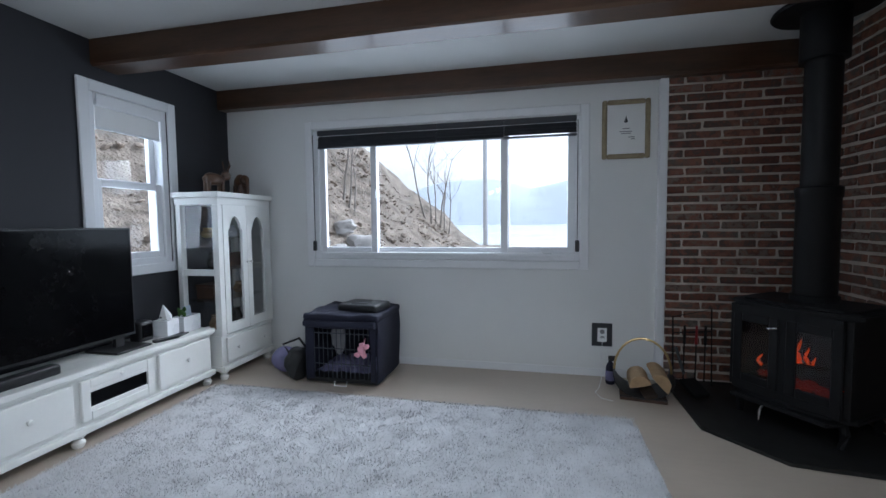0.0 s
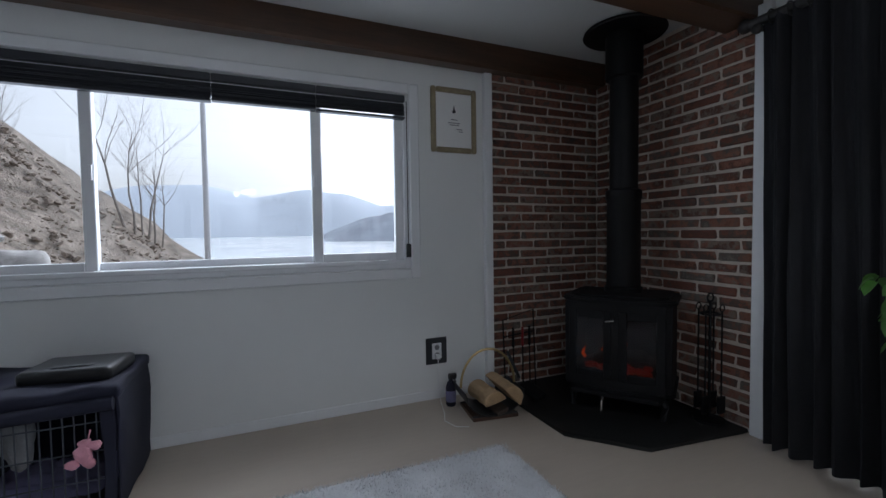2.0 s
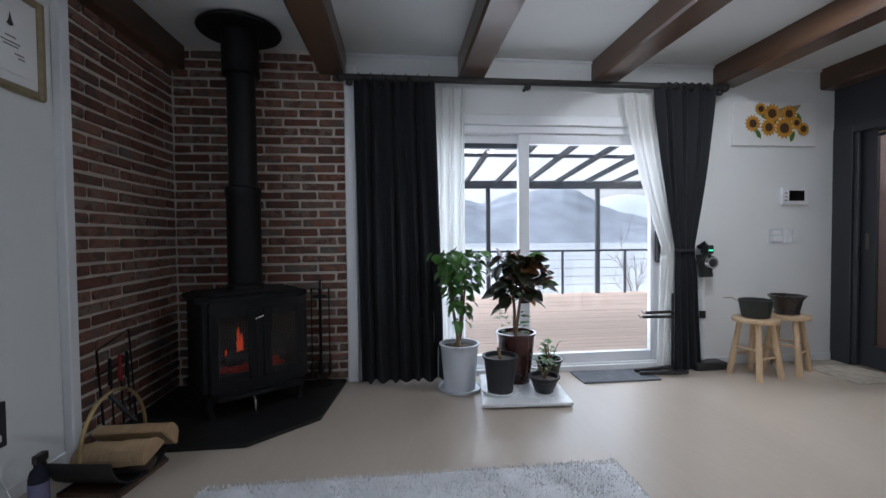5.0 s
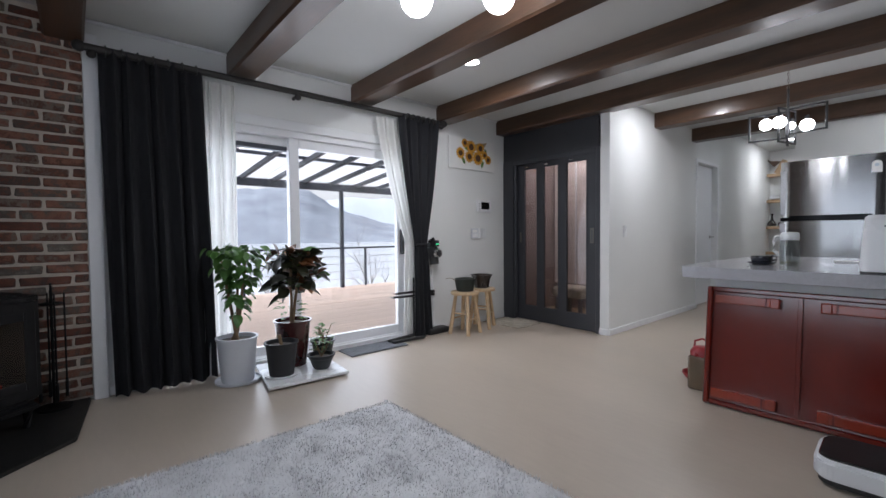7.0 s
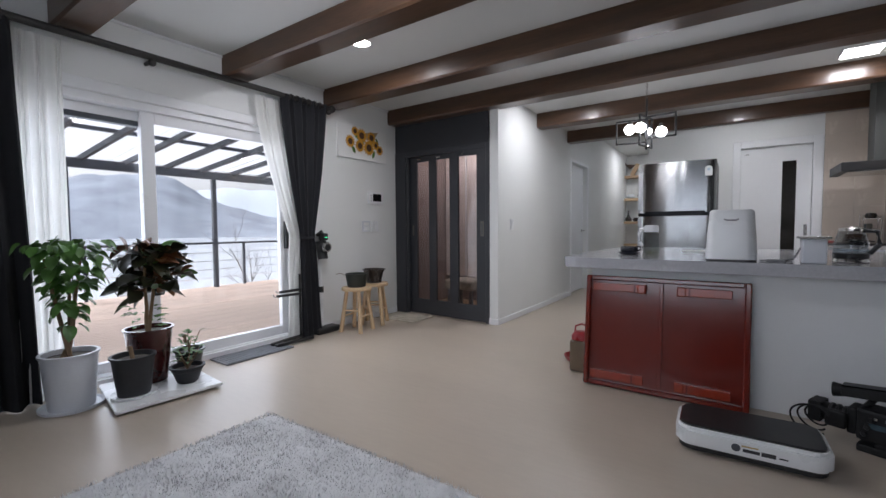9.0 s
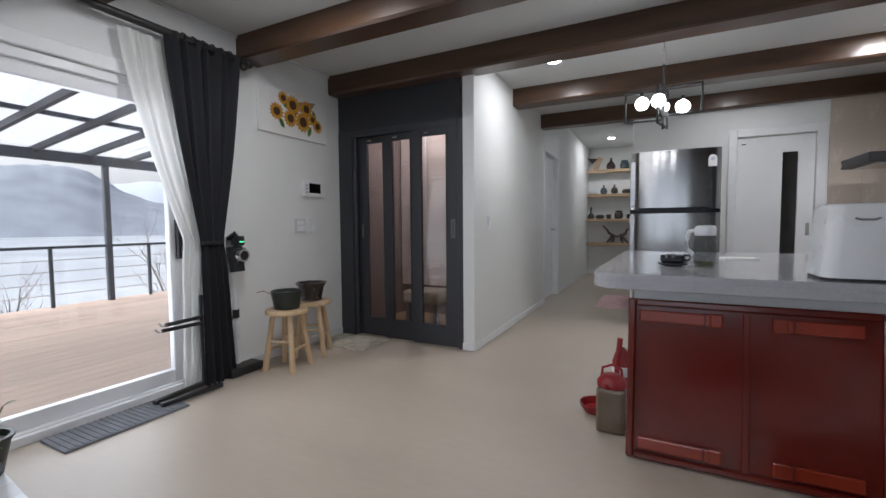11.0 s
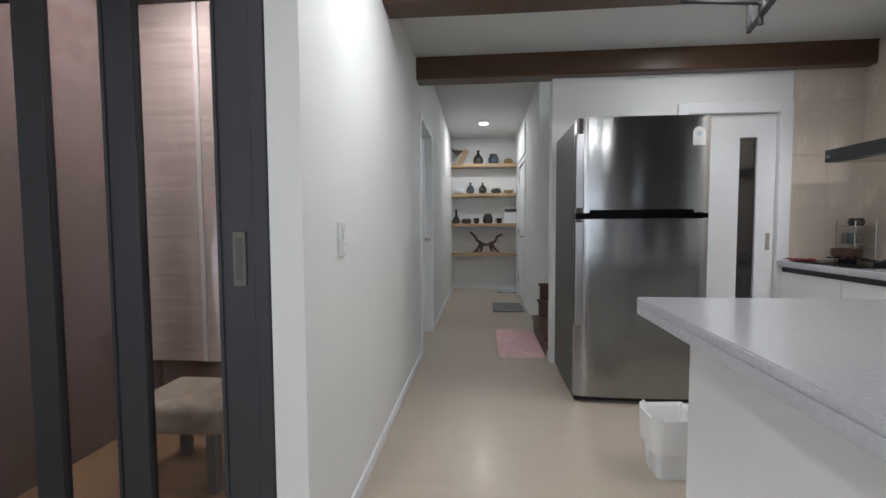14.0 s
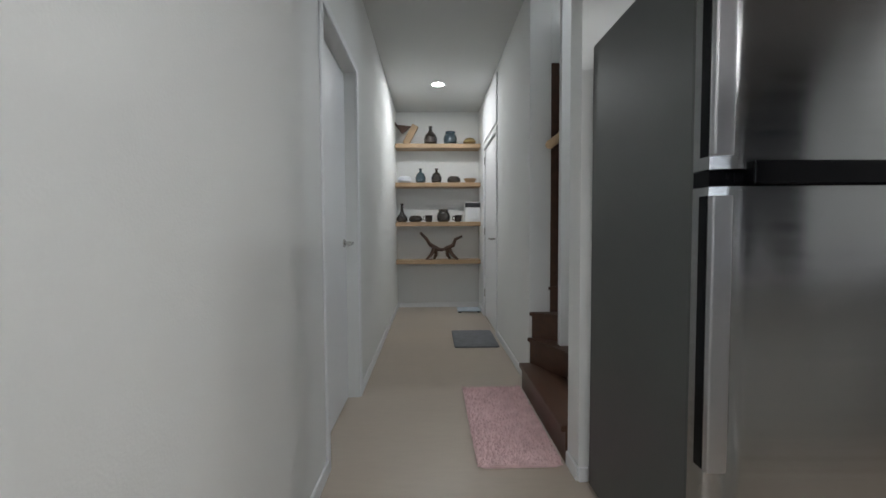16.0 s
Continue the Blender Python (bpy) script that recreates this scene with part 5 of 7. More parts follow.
part("trigger_head", box(-0.016, 0.04, -0.013, 0.013, 0.178, 0.215, 0.006), M_BLACK, sp)
part("trigger", moved(box(0.02, 0.028, -0.008, 0.008, -0.04, 0.0), pose(0, 0, 0.18, 0, -20, 0)), M_BLACK, sp)

# hearth slab
setting("hearth", prism([(1.305, YW - 0.02), (1.305, 2.80), (1.60, 2.47), (2.24, 2.40), (XR - 0.02, 2.40), (XR - 0.02, YW - 0.02)], 0.0, 0.022, 0.004), M_HEARTH, "black stone hearth slab with cut corners")

# wood stove: built facing local -y, turned into the corner
st = thing("wood_stove", pose(1.93, 2.99, 0.022, 0, 0, -55), "black cast iron wood stove with fire behind glass doors", "stove")


def stove_outline(w, d, bow, grow=0.0):
    pts = [(-w / 2 - grow, d / 2 + grow), (-w / 2 - grow, -d / 2 + 0.06 - grow)]
    pts += [(-w / 2 + 0.06 + (w - 0.12) * k / 8, -d / 2 - bow * math.sin(math.pi * k / 8) - grow) for k in range(9)]
    pts += [(w / 2 + grow, -d / 2 + 0.06 - grow), (w / 2 + grow, d / 2 + grow)]
    return pts


part("back_wall", box(-0.31, 0.31, 0.17, 0.21, 0.17, 0.69, 0.006), M_IRON, st)
for sx in (-1, 1):
    part("side_wall", box(min(sx * 0.275, sx * 0.31), max(sx * 0.275, sx * 0.31), -0.22, 0.17, 0.17, 0.69, 0.006), M_IRON, st)
part("fire_floor", box(-0.275, 0.275, -0.245, 0.17, 0.17, 0.225), M_IRON, st)
part("fire_roof", box(-0.275, 0.275, -0.245, 0.17, 0.64, 0.69), M_IRON, st)
part("top_plate", prism(stove_outline(0.62, 0.42, 0.035, 0.025), 0.69, 0.72, 0.008), M_IRON, st)
part("top_lip", prism(stove_outline(0.62, 0.42, 0.035, -0.02), 0.72, 0.735, 0.004), M_IRON, st)
part("base_plate", prism(stove_outline(0.62, 0.42, 0.035, 0.015), 0.14, 0.17, 0.006), M_IRON, st)
part("ash_ledge", prism([(-0.25, -0.3), (0.25, -0.3), (0.28, -0.19), (-0.28, -0.19)], 0.125, 0.15, 0.006), M_IRON, st)
for sx in (-1, 1):
    for sy in (-1, 1):
        part("leg", tube([(sx * 0.24, sy * 0.15, 0.15), (sx * 0.27, sy * 0.17, 0.08), (sx * 0.26, sy * 0.18, 0.0)], lambda s: 0.026 - 0.006 * s, 8), M_IRON, st, smooth=True)
for s in (-1, 1):
    d = part("door", frame_bars("y", -0.262, -0.24, min(s * 0.008, s * 0.27), max(s * 0.008, s * 0.27), 0.215, 0.645, 0.052, 0.006), M_IRON, st)
    d.matrix_basis = pose(0, 0.008, 0, 0, 0, s * 2.2)
    a0, a1 = min(s * 0.055, s * 0.223), max(s * 0.055, s * 0.223)
    part("stove_glass", box(a0, a1, -0.2545, -0.2515, 0.262, 0.598), M_DARKGLASS, d)
fire_rnd = random.Random(12)
bed, tongues = bmesh.new(), bmesh.new()
for k in range(46):
    r = 0.012 + 0.016 * fire_rnd.random()
    lump((fire_rnd.uniform(-0.20, 0.18), fire_rnd.uniform(-0.13, 0.08), 0.228 + 0.03 * fire_rnd.random()), (r * 1.3, r, r * 0.8), 0.6, 4, 2, bed)
part("embers", bed, M_EMBER, st, "glowing red embers")
for x, y, z, a in ((-0.07, 0.0, 0.275, 12), (0.09, 0.03, 0.28, -16), (0.0, -0.05, 0.315, 4)):
    part("burning_log", moved(lathe([(0.03, -0.16), (0.042, -0.14), (0.045, 0.0), (0.04, 0.14), (0.028, 0.16)], 10), pose(x, y, z, 0, 82, a)), M_BARK, st, "charred burning log", smooth=True)
for x, y, z, h in ((-0.045, 0.02, 0.32, 0.17), (-0.02, 0.05, 0.32, 0.12), (-0.07, 0.0, 0.32, 0.08), (-0.215, -0.05, 0.27, 0.09), (0.03, 0.02, 0.30, 0.10), (-0.12, 0.03, 0.28, 0.07), (0.14, 0.05, 0.27, 0.06)):
    bend = fire_rnd.uniform(-0.02, 0.02)
    tube([(x + bend * math.sin(3 * q / 8), y + 0.012 * math.sin(q * 1.1), z + h * q / 8) for q in range(9)], lambda q, w=0.012 + h * 0.05: w * (0.35 + 1.3 * q) * (1 - q) + 0.0015, 8, tongues)
part("flames", tongues, M_FLAME, st, "small orange flames", smooth=True)
part("centre_post", box(-0.03, 0.03, -0.243, -0.226, 0.215, 0.65, 0.003, 1), M_IRON, st)
part("door_latch", tube([(0.0, -0.27, 0.615), (0.0, -0.30, 0.60), (-0.045, -0.305, 0.588)], 0.007), M_CHROME, st, smooth=True)
part("ash_handle", tube([(-0.06, -0.29, 0.13), (-0.06, -0.325, 0.11), (-0.06, -0.33, 0.05)], 0.008), M_CHROME, st, smooth=True)
for k in range(9):
    part("door_rib", box(-0.24 + k * 0.06 - 0.004, -0.24 + k * 0.06 + 0.004, -0.246, -0.239, 0.652, 0.684, 0.002), M_IRON, st)
fl = thing("stove_flue", pose(1.965, 3.01, 0.757), "black steel flue pipe rising to a wide ceiling collar", "flue")
part("lower_pipe", lathe([(0.105, 0), (0.118, 0.0), (0.118, 0.03), (0.105, 0.04), (0.105, 0.6), (0.112, 0.61), (0.112, 0.66), (0.1, 0.67)], 32), M_FLUE, fl, smooth=True)
part("upper_pipe", lathe([(0.088, 0.66), (0.088, 1.40)], 32), M_FLUE, fl, smooth=True)
part("sleeve", lathe([(0.088, 1.385), (0.115, 1.39), (0.115, 1.66), (0.09, 1.67)], 32), M_FLUE, fl, smooth=True)
part("collar", lathe([(0.115, 1.665), (0.25, 1.668), (0.256, 1.676), (0.25, 1.69), (0.1, 1.70)], 40), M_FLUE, fl, smooth=True)

# fire tools on a stand
ft = thing("fire_tool_stand", pose(2.19, 2.57, 0.022), "black iron fire tool set on a stand", "fire tools")
part("base", lathe([(0.085, 0), (0.085, 0.012), (0.03, 0.022), (0.01, 0.03)], 18), M_IRON, ft, smooth=True)
part("stem", rod((0, 0, 0.02), (0, 0, 0.72), 0.008), M_IRON, ft)
part("crown_ring", tube([(0.05 * math.cos(2 * math.pi * k / 14), 0.05 * math.sin(2 * math.pi * k / 14), 0.64) for k in range(15)], 0.006), M_IRON, ft, smooth=True)
part("finial", tube([(0.026 * math.cos(2 * math.pi * k / 14), 0, 0.735 + 0.026 * math.sin(2 * math.pi * k / 14)) for k in range(15)], 0.005), M_IRON, ft, smooth=True)
for k, (a, kind) in enumerate(((0.3, "brush"), (1.87, "shovel"), (3.4, "poker"), (5.0, "tongs"))):
    cx, cy = 0.062 * math.cos(a), 0.062 * math.sin(a)
    tl = part(kind, rod((cx, cy, 0.14), (cx, cy, 0.66), 0.005, seg=8), M_IRON, ft)
    part("loop", tube([(cx + 0.02 * math.cos(2 * math.pi * q / 10), cy, 0.68 + 0.02 * math.sin(2 * math.pi * q / 10)) for q in range(11)], 0.004, 6), M_IRON, tl, smooth=True)
    part("tool_end", box(cx - 0.03, cx + 0.03, cy - 0.008, cy + 0.008, 0.06, 0.16, 0.006), M_IRON, tl)
fs = thing("fire_irons", pose(1.47, 3.50, 0.022), "black wire rack of fire irons against the bricks", "fire tools")
part("rack", tube([(-0.12, 0, 0), (-0.12, 0.03, 0.5), (0.14, 0.03, 0.56), (0.14, 0, 0)], 0.006), M_IRON, fs)
part("rack_bar", rod((-0.12, 0.02, 0.38), (0.14, 0.02, 0.4), 0.005), M_IRON, fs)
for x, mt in ((-0.05, M_IRON), (0.03, M_REDPLASTIC), (0.09, M_IRON)):
    part("iron", rod((x, 0.0, 0.03), (x + 0.01, 0.02, 0.44), 0.005), M_IRON, fs)
    part("grip", rod((x + 0.008, 0.018, 0.30), (x + 0.01, 0.02, 0.44), 0.011, 0.008), mt, fs)
ap = thing("ash_shovel", pose(1.42, 3.28, 0.022, 0, 0, 20), "grey metal ash pan on the hearth", "ash pan")
part("pan", moved(box(-0.06, 0.06, -0.08, 0.08, 0, 0.03, 0.008), pose(0, 0, 0.045, 22, 0, 0)), M_IRON, ap)
part("shovel_handle", rod((0, 0.1, 0.12), (0.02, 0.22, 0.28), 0.011), M_BLACK, ap)


# ---- curtains ----
def drape(name, material, label, y_top0, y_top1, y_bot0, y_bot1, z_top, z_bot, folds, amp, x, pinch=None, parent_m=None):
    """Hanging cloth in folds; pinch: (z, y0, y1) where a tie gathers it."""
    t = thing(name, Matrix.Identity(4), label, "curtain")
    b = bmesh.new()
    nu, nv = folds * 8, 34
    g = {}
    for i in range(nu + 1):
        u = i / nu
        for j in range(nv + 1):
            w = j / nv
            z = z_top + (z_bot - z_top) * w
            if pinch:
                pz, p0, p1 = pinch
                if z > pz:
                    s = ((z_top - z) / (z_top - pz)) ** 1.35
                    a0, a1 = y_top0 + (p0 - y_top0) * s, y_top1 + (p1 - y_top1) * s
                else:
                    s = ((pz - z) / (pz - z_bot)) ** 0.7
                    a0, a1 = p0 + (y_bot0 - p0) * s, p1 + (y_bot1 - p1) * s
            else:
                a0, a1 = y_top0 + (y_bot0 - y_top0) * w, y_top1 + (y_bot1 - y_top1) * w
            tight = min(1.0, abs(a1 - a0) / max(0.05, abs(y_top1 - y_top0)))
            ph = u * folds * 2 * math.pi + 0.7 * noise.noise(Vector((u * 3, w * 1.5, 4)))
            dx = amp * (0.6 + 0.4 * w) * math.sin(ph) * (0.25 + 0.75 * tight) + 0.012 * noise.noise(Vector((u * 9, w * 4, 1)))
            y = a0 + (a1 - a0) * u + 0.010 * math.cos(ph * 0.5 + w * 2)
            zz = z + (0.012 * noise.noise(Vector((u * 8, 3, 3))) if j == nv else 0)
            g[i, j] = b.verts.new((x + dx, y, zz))
    for i in range(nu):
        for j in range(nv):
            b.faces.new((g[i, j], g[i + 1, j], g[i + 1, j + 1], g[i, j + 1]))
    part("cloth", b, material, t, smooth=True)
    return t


RZ = 2.235
drape("curtain", M_CURTAIN, "charcoal floor-length curtain hanging in deep folds", 2.30, 1.73, 2.28, 1.66, RZ + 0.03, 0.012, 7, 0.042, XR - 0.10)
drape("sheer_curtain", M_SHEER, "white sheer curtain hanging in soft folds", 1.74, 1.48, 1.74, 1.50, RZ - 0.03, 0.02, 6, 0.022, XR - 0.065)
tie = drape("curtain", M_CURTAIN, "charcoal curtain gathered by a tie", 0.0, -0.51, -0.17, -0.40, RZ + 0.03, 0.006, 7, 0.036, XR - 0.115, (0.96, -0.185, -0.325))
part("tie_band", box(XR - 0.138, XR - 0.092, -0.33, -0.18, 0.945, 0.972, 0.011, 3), M_CURTAIN, tie, smooth=True)
drape("sheer_curtain", M_SHEER, "white sheer curtain gathered behind the dark one", 0.22, -0.08, -0.05, -0.2, RZ - 0.03, 0.02, 5, 0.02, XR - 0.065, (0.98, -0.10, -0.26))
cr2 = thing("curtain_rod", Matrix.Identity(4), "thick dark curtain rod along the glass doors", "curtain rod")
part("pole", rod((XR - 0.10, 2.40, RZ + 0.015), (XR - 0.10, -0.60, RZ + 0.015), 0.024, seg=18), M_RODS, cr2, smooth=True)
for y in (2.40, -0.60):
    part("finial", ball((XR - 0.10, y, RZ + 0.015), 0.036), M_RODS, cr2, smooth=True)
for y in (1.01, 2.34, -0.56):
    part("bracket", rod((XR, y, RZ - 0.012), (XR - 0.10, y, RZ - 0.012), 0.014), M_RODS, cr2)
    part("bracket_cup", ball((XR - 0.10, y, RZ - 0.022), 0.026), M_RODS, cr2, smooth=True)
for k in range(7):
    for y in (2.27 - k * 0.085, -0.12 - k * 0.065):
        part("ring", tube([(XR - 0.10 + 0.034 * math.cos(2 * math.pi * q / 12), y, RZ + 0.012 + 0.034 * math.sin(2 * math.pi * q / 12)) for q in range(13)], 0.005, 6), M_RODS, cr2, smooth=True)


# ---- plants ----
def leaf_mesh(bm, base, direction, length, width, droop, roll, taper=0.25, blunt=0.8):
    d = Vector(direction).normalized()
    side = d.cross(Vector((0, 0, 1)))
    side = side.normalized() if side.length > 1e-3 else Vector((1, 0, 0))
    side = (Matrix.Rotation(roll, 3, d) @ side)
    up = side.cross(d).normalized()
    prev = None
    n = 5
    for k in range(n + 1):
        s = k / n
        w = width * math.sin(math.pi * min(1, 0.06 + s * 0.94)) ** blunt * (1 - taper * s)
        c = Vector(base) + d * length * s - Vector((0, 0, 1)) * droop * s * s * length
        row = [bm.verts.new(c - side * w + up * w * 0.35), bm.verts.new(c), bm.verts.new(c + side * w + up * w * 0.35)]
        if prev:
            bm.faces.new((prev[0], prev[1], row[1], row[0]))
            bm.faces.new((prev[1], prev[2], row[2], row[1]))
        prev = row


def planter(t, r_top, r_bot, h, material, wall=0.01, rim=0.012):
    part("pot", lathe([(r_bot * 0.9, 0), (r_bot, 0.006), (r_top - 0.004, h - rim), (r_top + 0.005, h - rim), (r_top + 0.006, h), (r_top - wall, h), (r_top - wall - 0.004, h - 0.035)], 36), material, t, smooth=True)
    part("soil", lathe([(0.0, h - 0.03), (r_top * 0.5, h - 0.024), (r_top - wall + 0.002, h - 0.03)], 24), M_SOIL, t, smooth=True)


p1 = thing("potted_plant", pose(2.02, 1.575, 0.0), "bushy green plant in a tall white glazed pot", "plant")
planter(p1, 0.138, 0.11, 0.33, M_POTWHITE)
part("saucer", lathe([(0.12, 0), (0.15, 0.004), (0.155, 0.022), (0.148, 0.022), (0.14, 0.01), (0, 0.008)], 30), M_POTWHITE, p1, smooth=True)
rnd = random.Random(5)
for s in range(3):
    pts = [(0.02 * s - 0.02, 0.015 * s, 0.29)]
    for k in range(1, 7):
        pts.append((0.02 * s - 0.02 + 0.02 * k * math.sin(s * 2.1) + rnd.uniform(-0.012, 0.012), 0.02 * k * math.cos(s * 2.1) * 0.8, 0.29 + 0.1 * k))
    part("stem", tube(pts, lambda q: 0.014 - 0.008 * q, 8), M_STEM, p1, smooth=True)
b = bmesh.new()
for k in range(190):
    z = 0.46 + 0.54 * rnd.random() ** 0.5
    spread = 0.05 + 0.14 * max(0.0, (z - 0.6) / 0.4) ** 0.9
    a = rnd.uniform(0, 6.283)
    r = spread * math.sqrt(rnd.random())
    base = (r * math.cos(a) - 0.03, r * math.sin(a) * 1.1 - 0.01, z)
    leaf_mesh(b, base, (math.cos(a) + rnd.uniform(-0.5, 0.5), math.sin(a) + rnd.uniform(-0.5, 0.5), rnd.uniform(-0.5, 0.2)), rnd.uniform(0.042, 0.068), rnd.uniform(0.022, 0.033), rnd.uniform(0.3, 1.0), rnd.uniform(-0.6, 0.6), -0.1, 0.55)
tagged(part("foliage", b, M_LEAF, p1, smooth=True), kind="stuff")

tr = thing("plant_tray", pose(0, 0, 0), "white low plant trolley board on the floor", "tray")
part("board", prism([(1.62, 1.49), (1.585, 0.91), (2.18, 0.85), (2.22, 1.39)], 0.014, 0.034, 0.004), M_WHITEPLASTIC, tr)
for x, y in ((1.68, 1.42), (1.65, 0.97), (2.12, 0.92), (2.15, 1.33)):
    part("castor", lathe([(0.02, 0), (0.02, 0.015)], 12, at=(x, y, 0)), M_BLACK, tr)
p2 = thing("potted_plant", pose(1.83, 1.325, 0.034), "small cut-back plant in a black plastic pot", "plant")
planter(p2, 0.115, 0.085, 0.25, M_POTBLACK)
part("stem", tube([(0, 0, 0.22), (0.01, 0.01, 0.3)], 0.012), M_STEM, p2, smooth=True)
part("saucer", lathe([(0.1, 0), (0.115, 0.003), (0.12, 0.016), (0.11, 0.012), (0, 0.008)], 26), M_WHITEPLASTIC, p2, smooth=True)
p3 = thing("potted_plant", pose(2.03, 1.16, 0.034), "large bronze-leaved croton in a maroon glazed pot", "plant")
planter(p3, 0.14, 0.10, 0.36, M_POTMAROON)
rnd = random.Random(9)
for s in range(2):
    pts = [(0.02 * s, 0, 0.33)]
    for k in range(1, 7):
        pts.append((0.02 * s + rnd.uniform(-0.01, 0.01) - 0.012 * k * (s + 0.6), 0.008 * k * (1 if s else -1), 0.33 + 0.085 * k))
    part("stem", tube(pts, lambda q: 0.013 - 0.006 * q, 8), M_STEM, p3, smooth=True)
for mt, nm, count in ((M_LEAFDARK, "dark_leaves", 84), (M_LEAFRED, "red_leaves", 38), (M_LEAF, "green_leaves", 14)):
    b = bmesh.new()
    for k in range(count):
        a = rnd.uniform(0, 6.283)
        z = 0.55 + 0.33 * rnd.random() ** 0.75
        r = (0.02 + 0.12 * rnd.random()) * (0.6 if z < 0.64 else 1)
        up = rnd.uniform(-0.4, 1.0) if mt is M_LEAFDARK else rnd.uniform(0.1, 1.1)
        base = (r * math.cos(a) * 0.8 - 0.04, r * math.sin(a) * 1.2 - 0.02, z + (0.02 if mt is not M_LEAFDARK else 0))
        leaf_mesh(b, base, (math.cos(a) + rnd.uniform(-0.8, 0.8), math.sin(a) + rnd.uniform(-0.8, 0.8), up), rnd.uniform(0.10, 0.165), rnd.uniform(0.032, 0.048), rnd.uniform(0.05, 0.8), rnd.uniform(-0.9, 0.9), -0.3, 0.7)
    if mt is M_LEAF:
        for k in range(24):
            a = rnd.uniform(0, 6.283)
            leaf_mesh(b, (0.08 * math.cos(a) - 0.06, 0.08 * math.sin(a) + 0.04, rnd.uniform(0.38, 0.52)), (math.cos(a), math.sin(a), 0.3), 0.06, 0.02, 0.3, 0)
    tagged(part(nm, b, mt, p3, smooth=True), kind="stuff")
for px, py, r, h, lab, seed in ((1.80, 1.03, 0.10, 0.11, "small shrub in a wide dark bowl", 3), (1.985, 0.93, 0.095, 0.17, "small leafy plant in a round dark pot", 4)):
    p = thing("potted_plant", pose(px, py, 0.034), lab, "plant")
    planter(p, r, r * 0.62, h, M_POTBLACK if seed == 3 else M_POTGREEN)
    rnd = random.Random(seed)
    b = bmesh.new()
    st2 = bmesh.new()
    for k in range(46):
        a, q = rnd.uniform(0, 6.283), rnd.random()
        base = (0.075 * q * math.cos(a), 0.075 * q * math.sin(a), h + 0.02 + 0.10 * rnd.random())
        leaf_mesh(b, base, (math.cos(a), math.sin(a), rnd.uniform(-0.1, 0.9)), rnd.uniform(0.03, 0.055), 0.011, 0.3, 0)
        if k % 5 == 0:
            tube([(0, 0, h - 0.03), (base[0] * 0.5, base[1] * 0.5, h + 0.03), base], 0.003, 5, st2)
    part("stems", st2, M_STEM, p)
    tagged(part("foliage", b, M_LEAF, p, smooth=True), kind="stuff")

# mat at the glass doors
dmt = thing("door_mat", Matrix.Identity(4), "grey ribbed mat before the glass doors", "mat")
part("backing", box(1.99, 2.25, 0.06, 0.66, 0.0, 0.012, 0.004), M_GREYMAT, dmt)
for k in range(20):
    part("rib", box(1.995, 2.245, 0.075 + k * 0.029, 0.088 + k * 0.029, 0.0125, 0.016), M_GREYMAT, dmt)
rk = thing("folding_rack", pose(2.17, -0.05, 0), "black folding rack partly behind the curtain", "rack")
part("upright", rod((0.03, -0.12, 0.02), (0.03, -0.12, 0.62), 0.01), M_BLACK, rk)
for z, dx in ((0.475, -0.04), (0.435, 0.0)):
    a = part("arm", rod((0.02, -0.12, z), (dx - 0.02, 0.16, z + 0.012), 0.012, seg=10), M_BLACK, rk)
    part("hook", tube([(dx - 0.02, 0.155, z + 0.012), (dx - 0.024, 0.185, z + 0.008), (dx - 0.02, 0.2, z + 0.03)], 0.006), M_CHROME, a, smooth=True)
for dx in (-0.09, 0.02):
    part("foot", moved(box(-0.018, 0.018, -0.16, 0.22, 0.012, 0.04, 0.008), pose(dx, 0, 0, 0, 0, 6 + dx * 100)), M_BLACK, rk)

# cordless vacuum cleaner
vc = thing("vacuum_cleaner", pose(2.235, -0.48, 0), "black and silver upright cordless vacuum cleaner", "vacuum")
part("floor_head", box(-0.09, 0.05, -0.14, 0.14, 0.0, 0.06, 0.02, 3), M_BLACK, vc, smooth=True)
part("wand", rod((0.03, 0, 0.05), (0.045, 0, 0.78), 0.016, seg=14), M_WHITEPLASTIC, vc, smooth=True)
part("dust_cup", rod((0.0, 0, 0.74), (0.03, 0, 0.92), 0.05, 0.055, 18), M_BLACK, vc, smooth=True)
part("motor", rod((-0.05, 0.0, 0.86), (0.05, 0.0, 0.86), 0.058, 0.05, 20), M_BLACK, vc, smooth=True)
part("end_cap", rod((-0.078, 0.0, 0.86), (-0.05, 0.0, 0.86), 0.046, 0.054, 24), M_CHROME, vc, smooth=True)
part("filter_face", rod((-0.081, 0.0, 0.86), (-0.0775, 0.0, 0.86), 0.03, 0.034, 20), M_BLACK, vc, smooth=True)
part("wand_joint", rod((0.036, 0, 0.4), (0.038, 0, 0.46), 0.024, seg=14), M_BLACK, vc, smooth=True)
part("handle", tube([(0.02, 0, 0.92), (0.0, 0.0, 1.0), (-0.02, 0.02, 1.02), (0.04, 0.04, 0.98)], 0.018), M_BLACK, vc, smooth=True)
part("battery", box(-0.05, 0.03, -0.03, 0.03, 0.93, 1.0, 0.01), M_BLACK, vc)
part("indicator", box(-0.052, -0.05, -0.02, 0.015, 0.955, 0.962), M_GREENLED, vc)
part("wall_bracket", box(0.048, 0.06, -0.025, 0.025, 0.02, 1.0, 0.004), M_WHITEPLASTIC, vc)


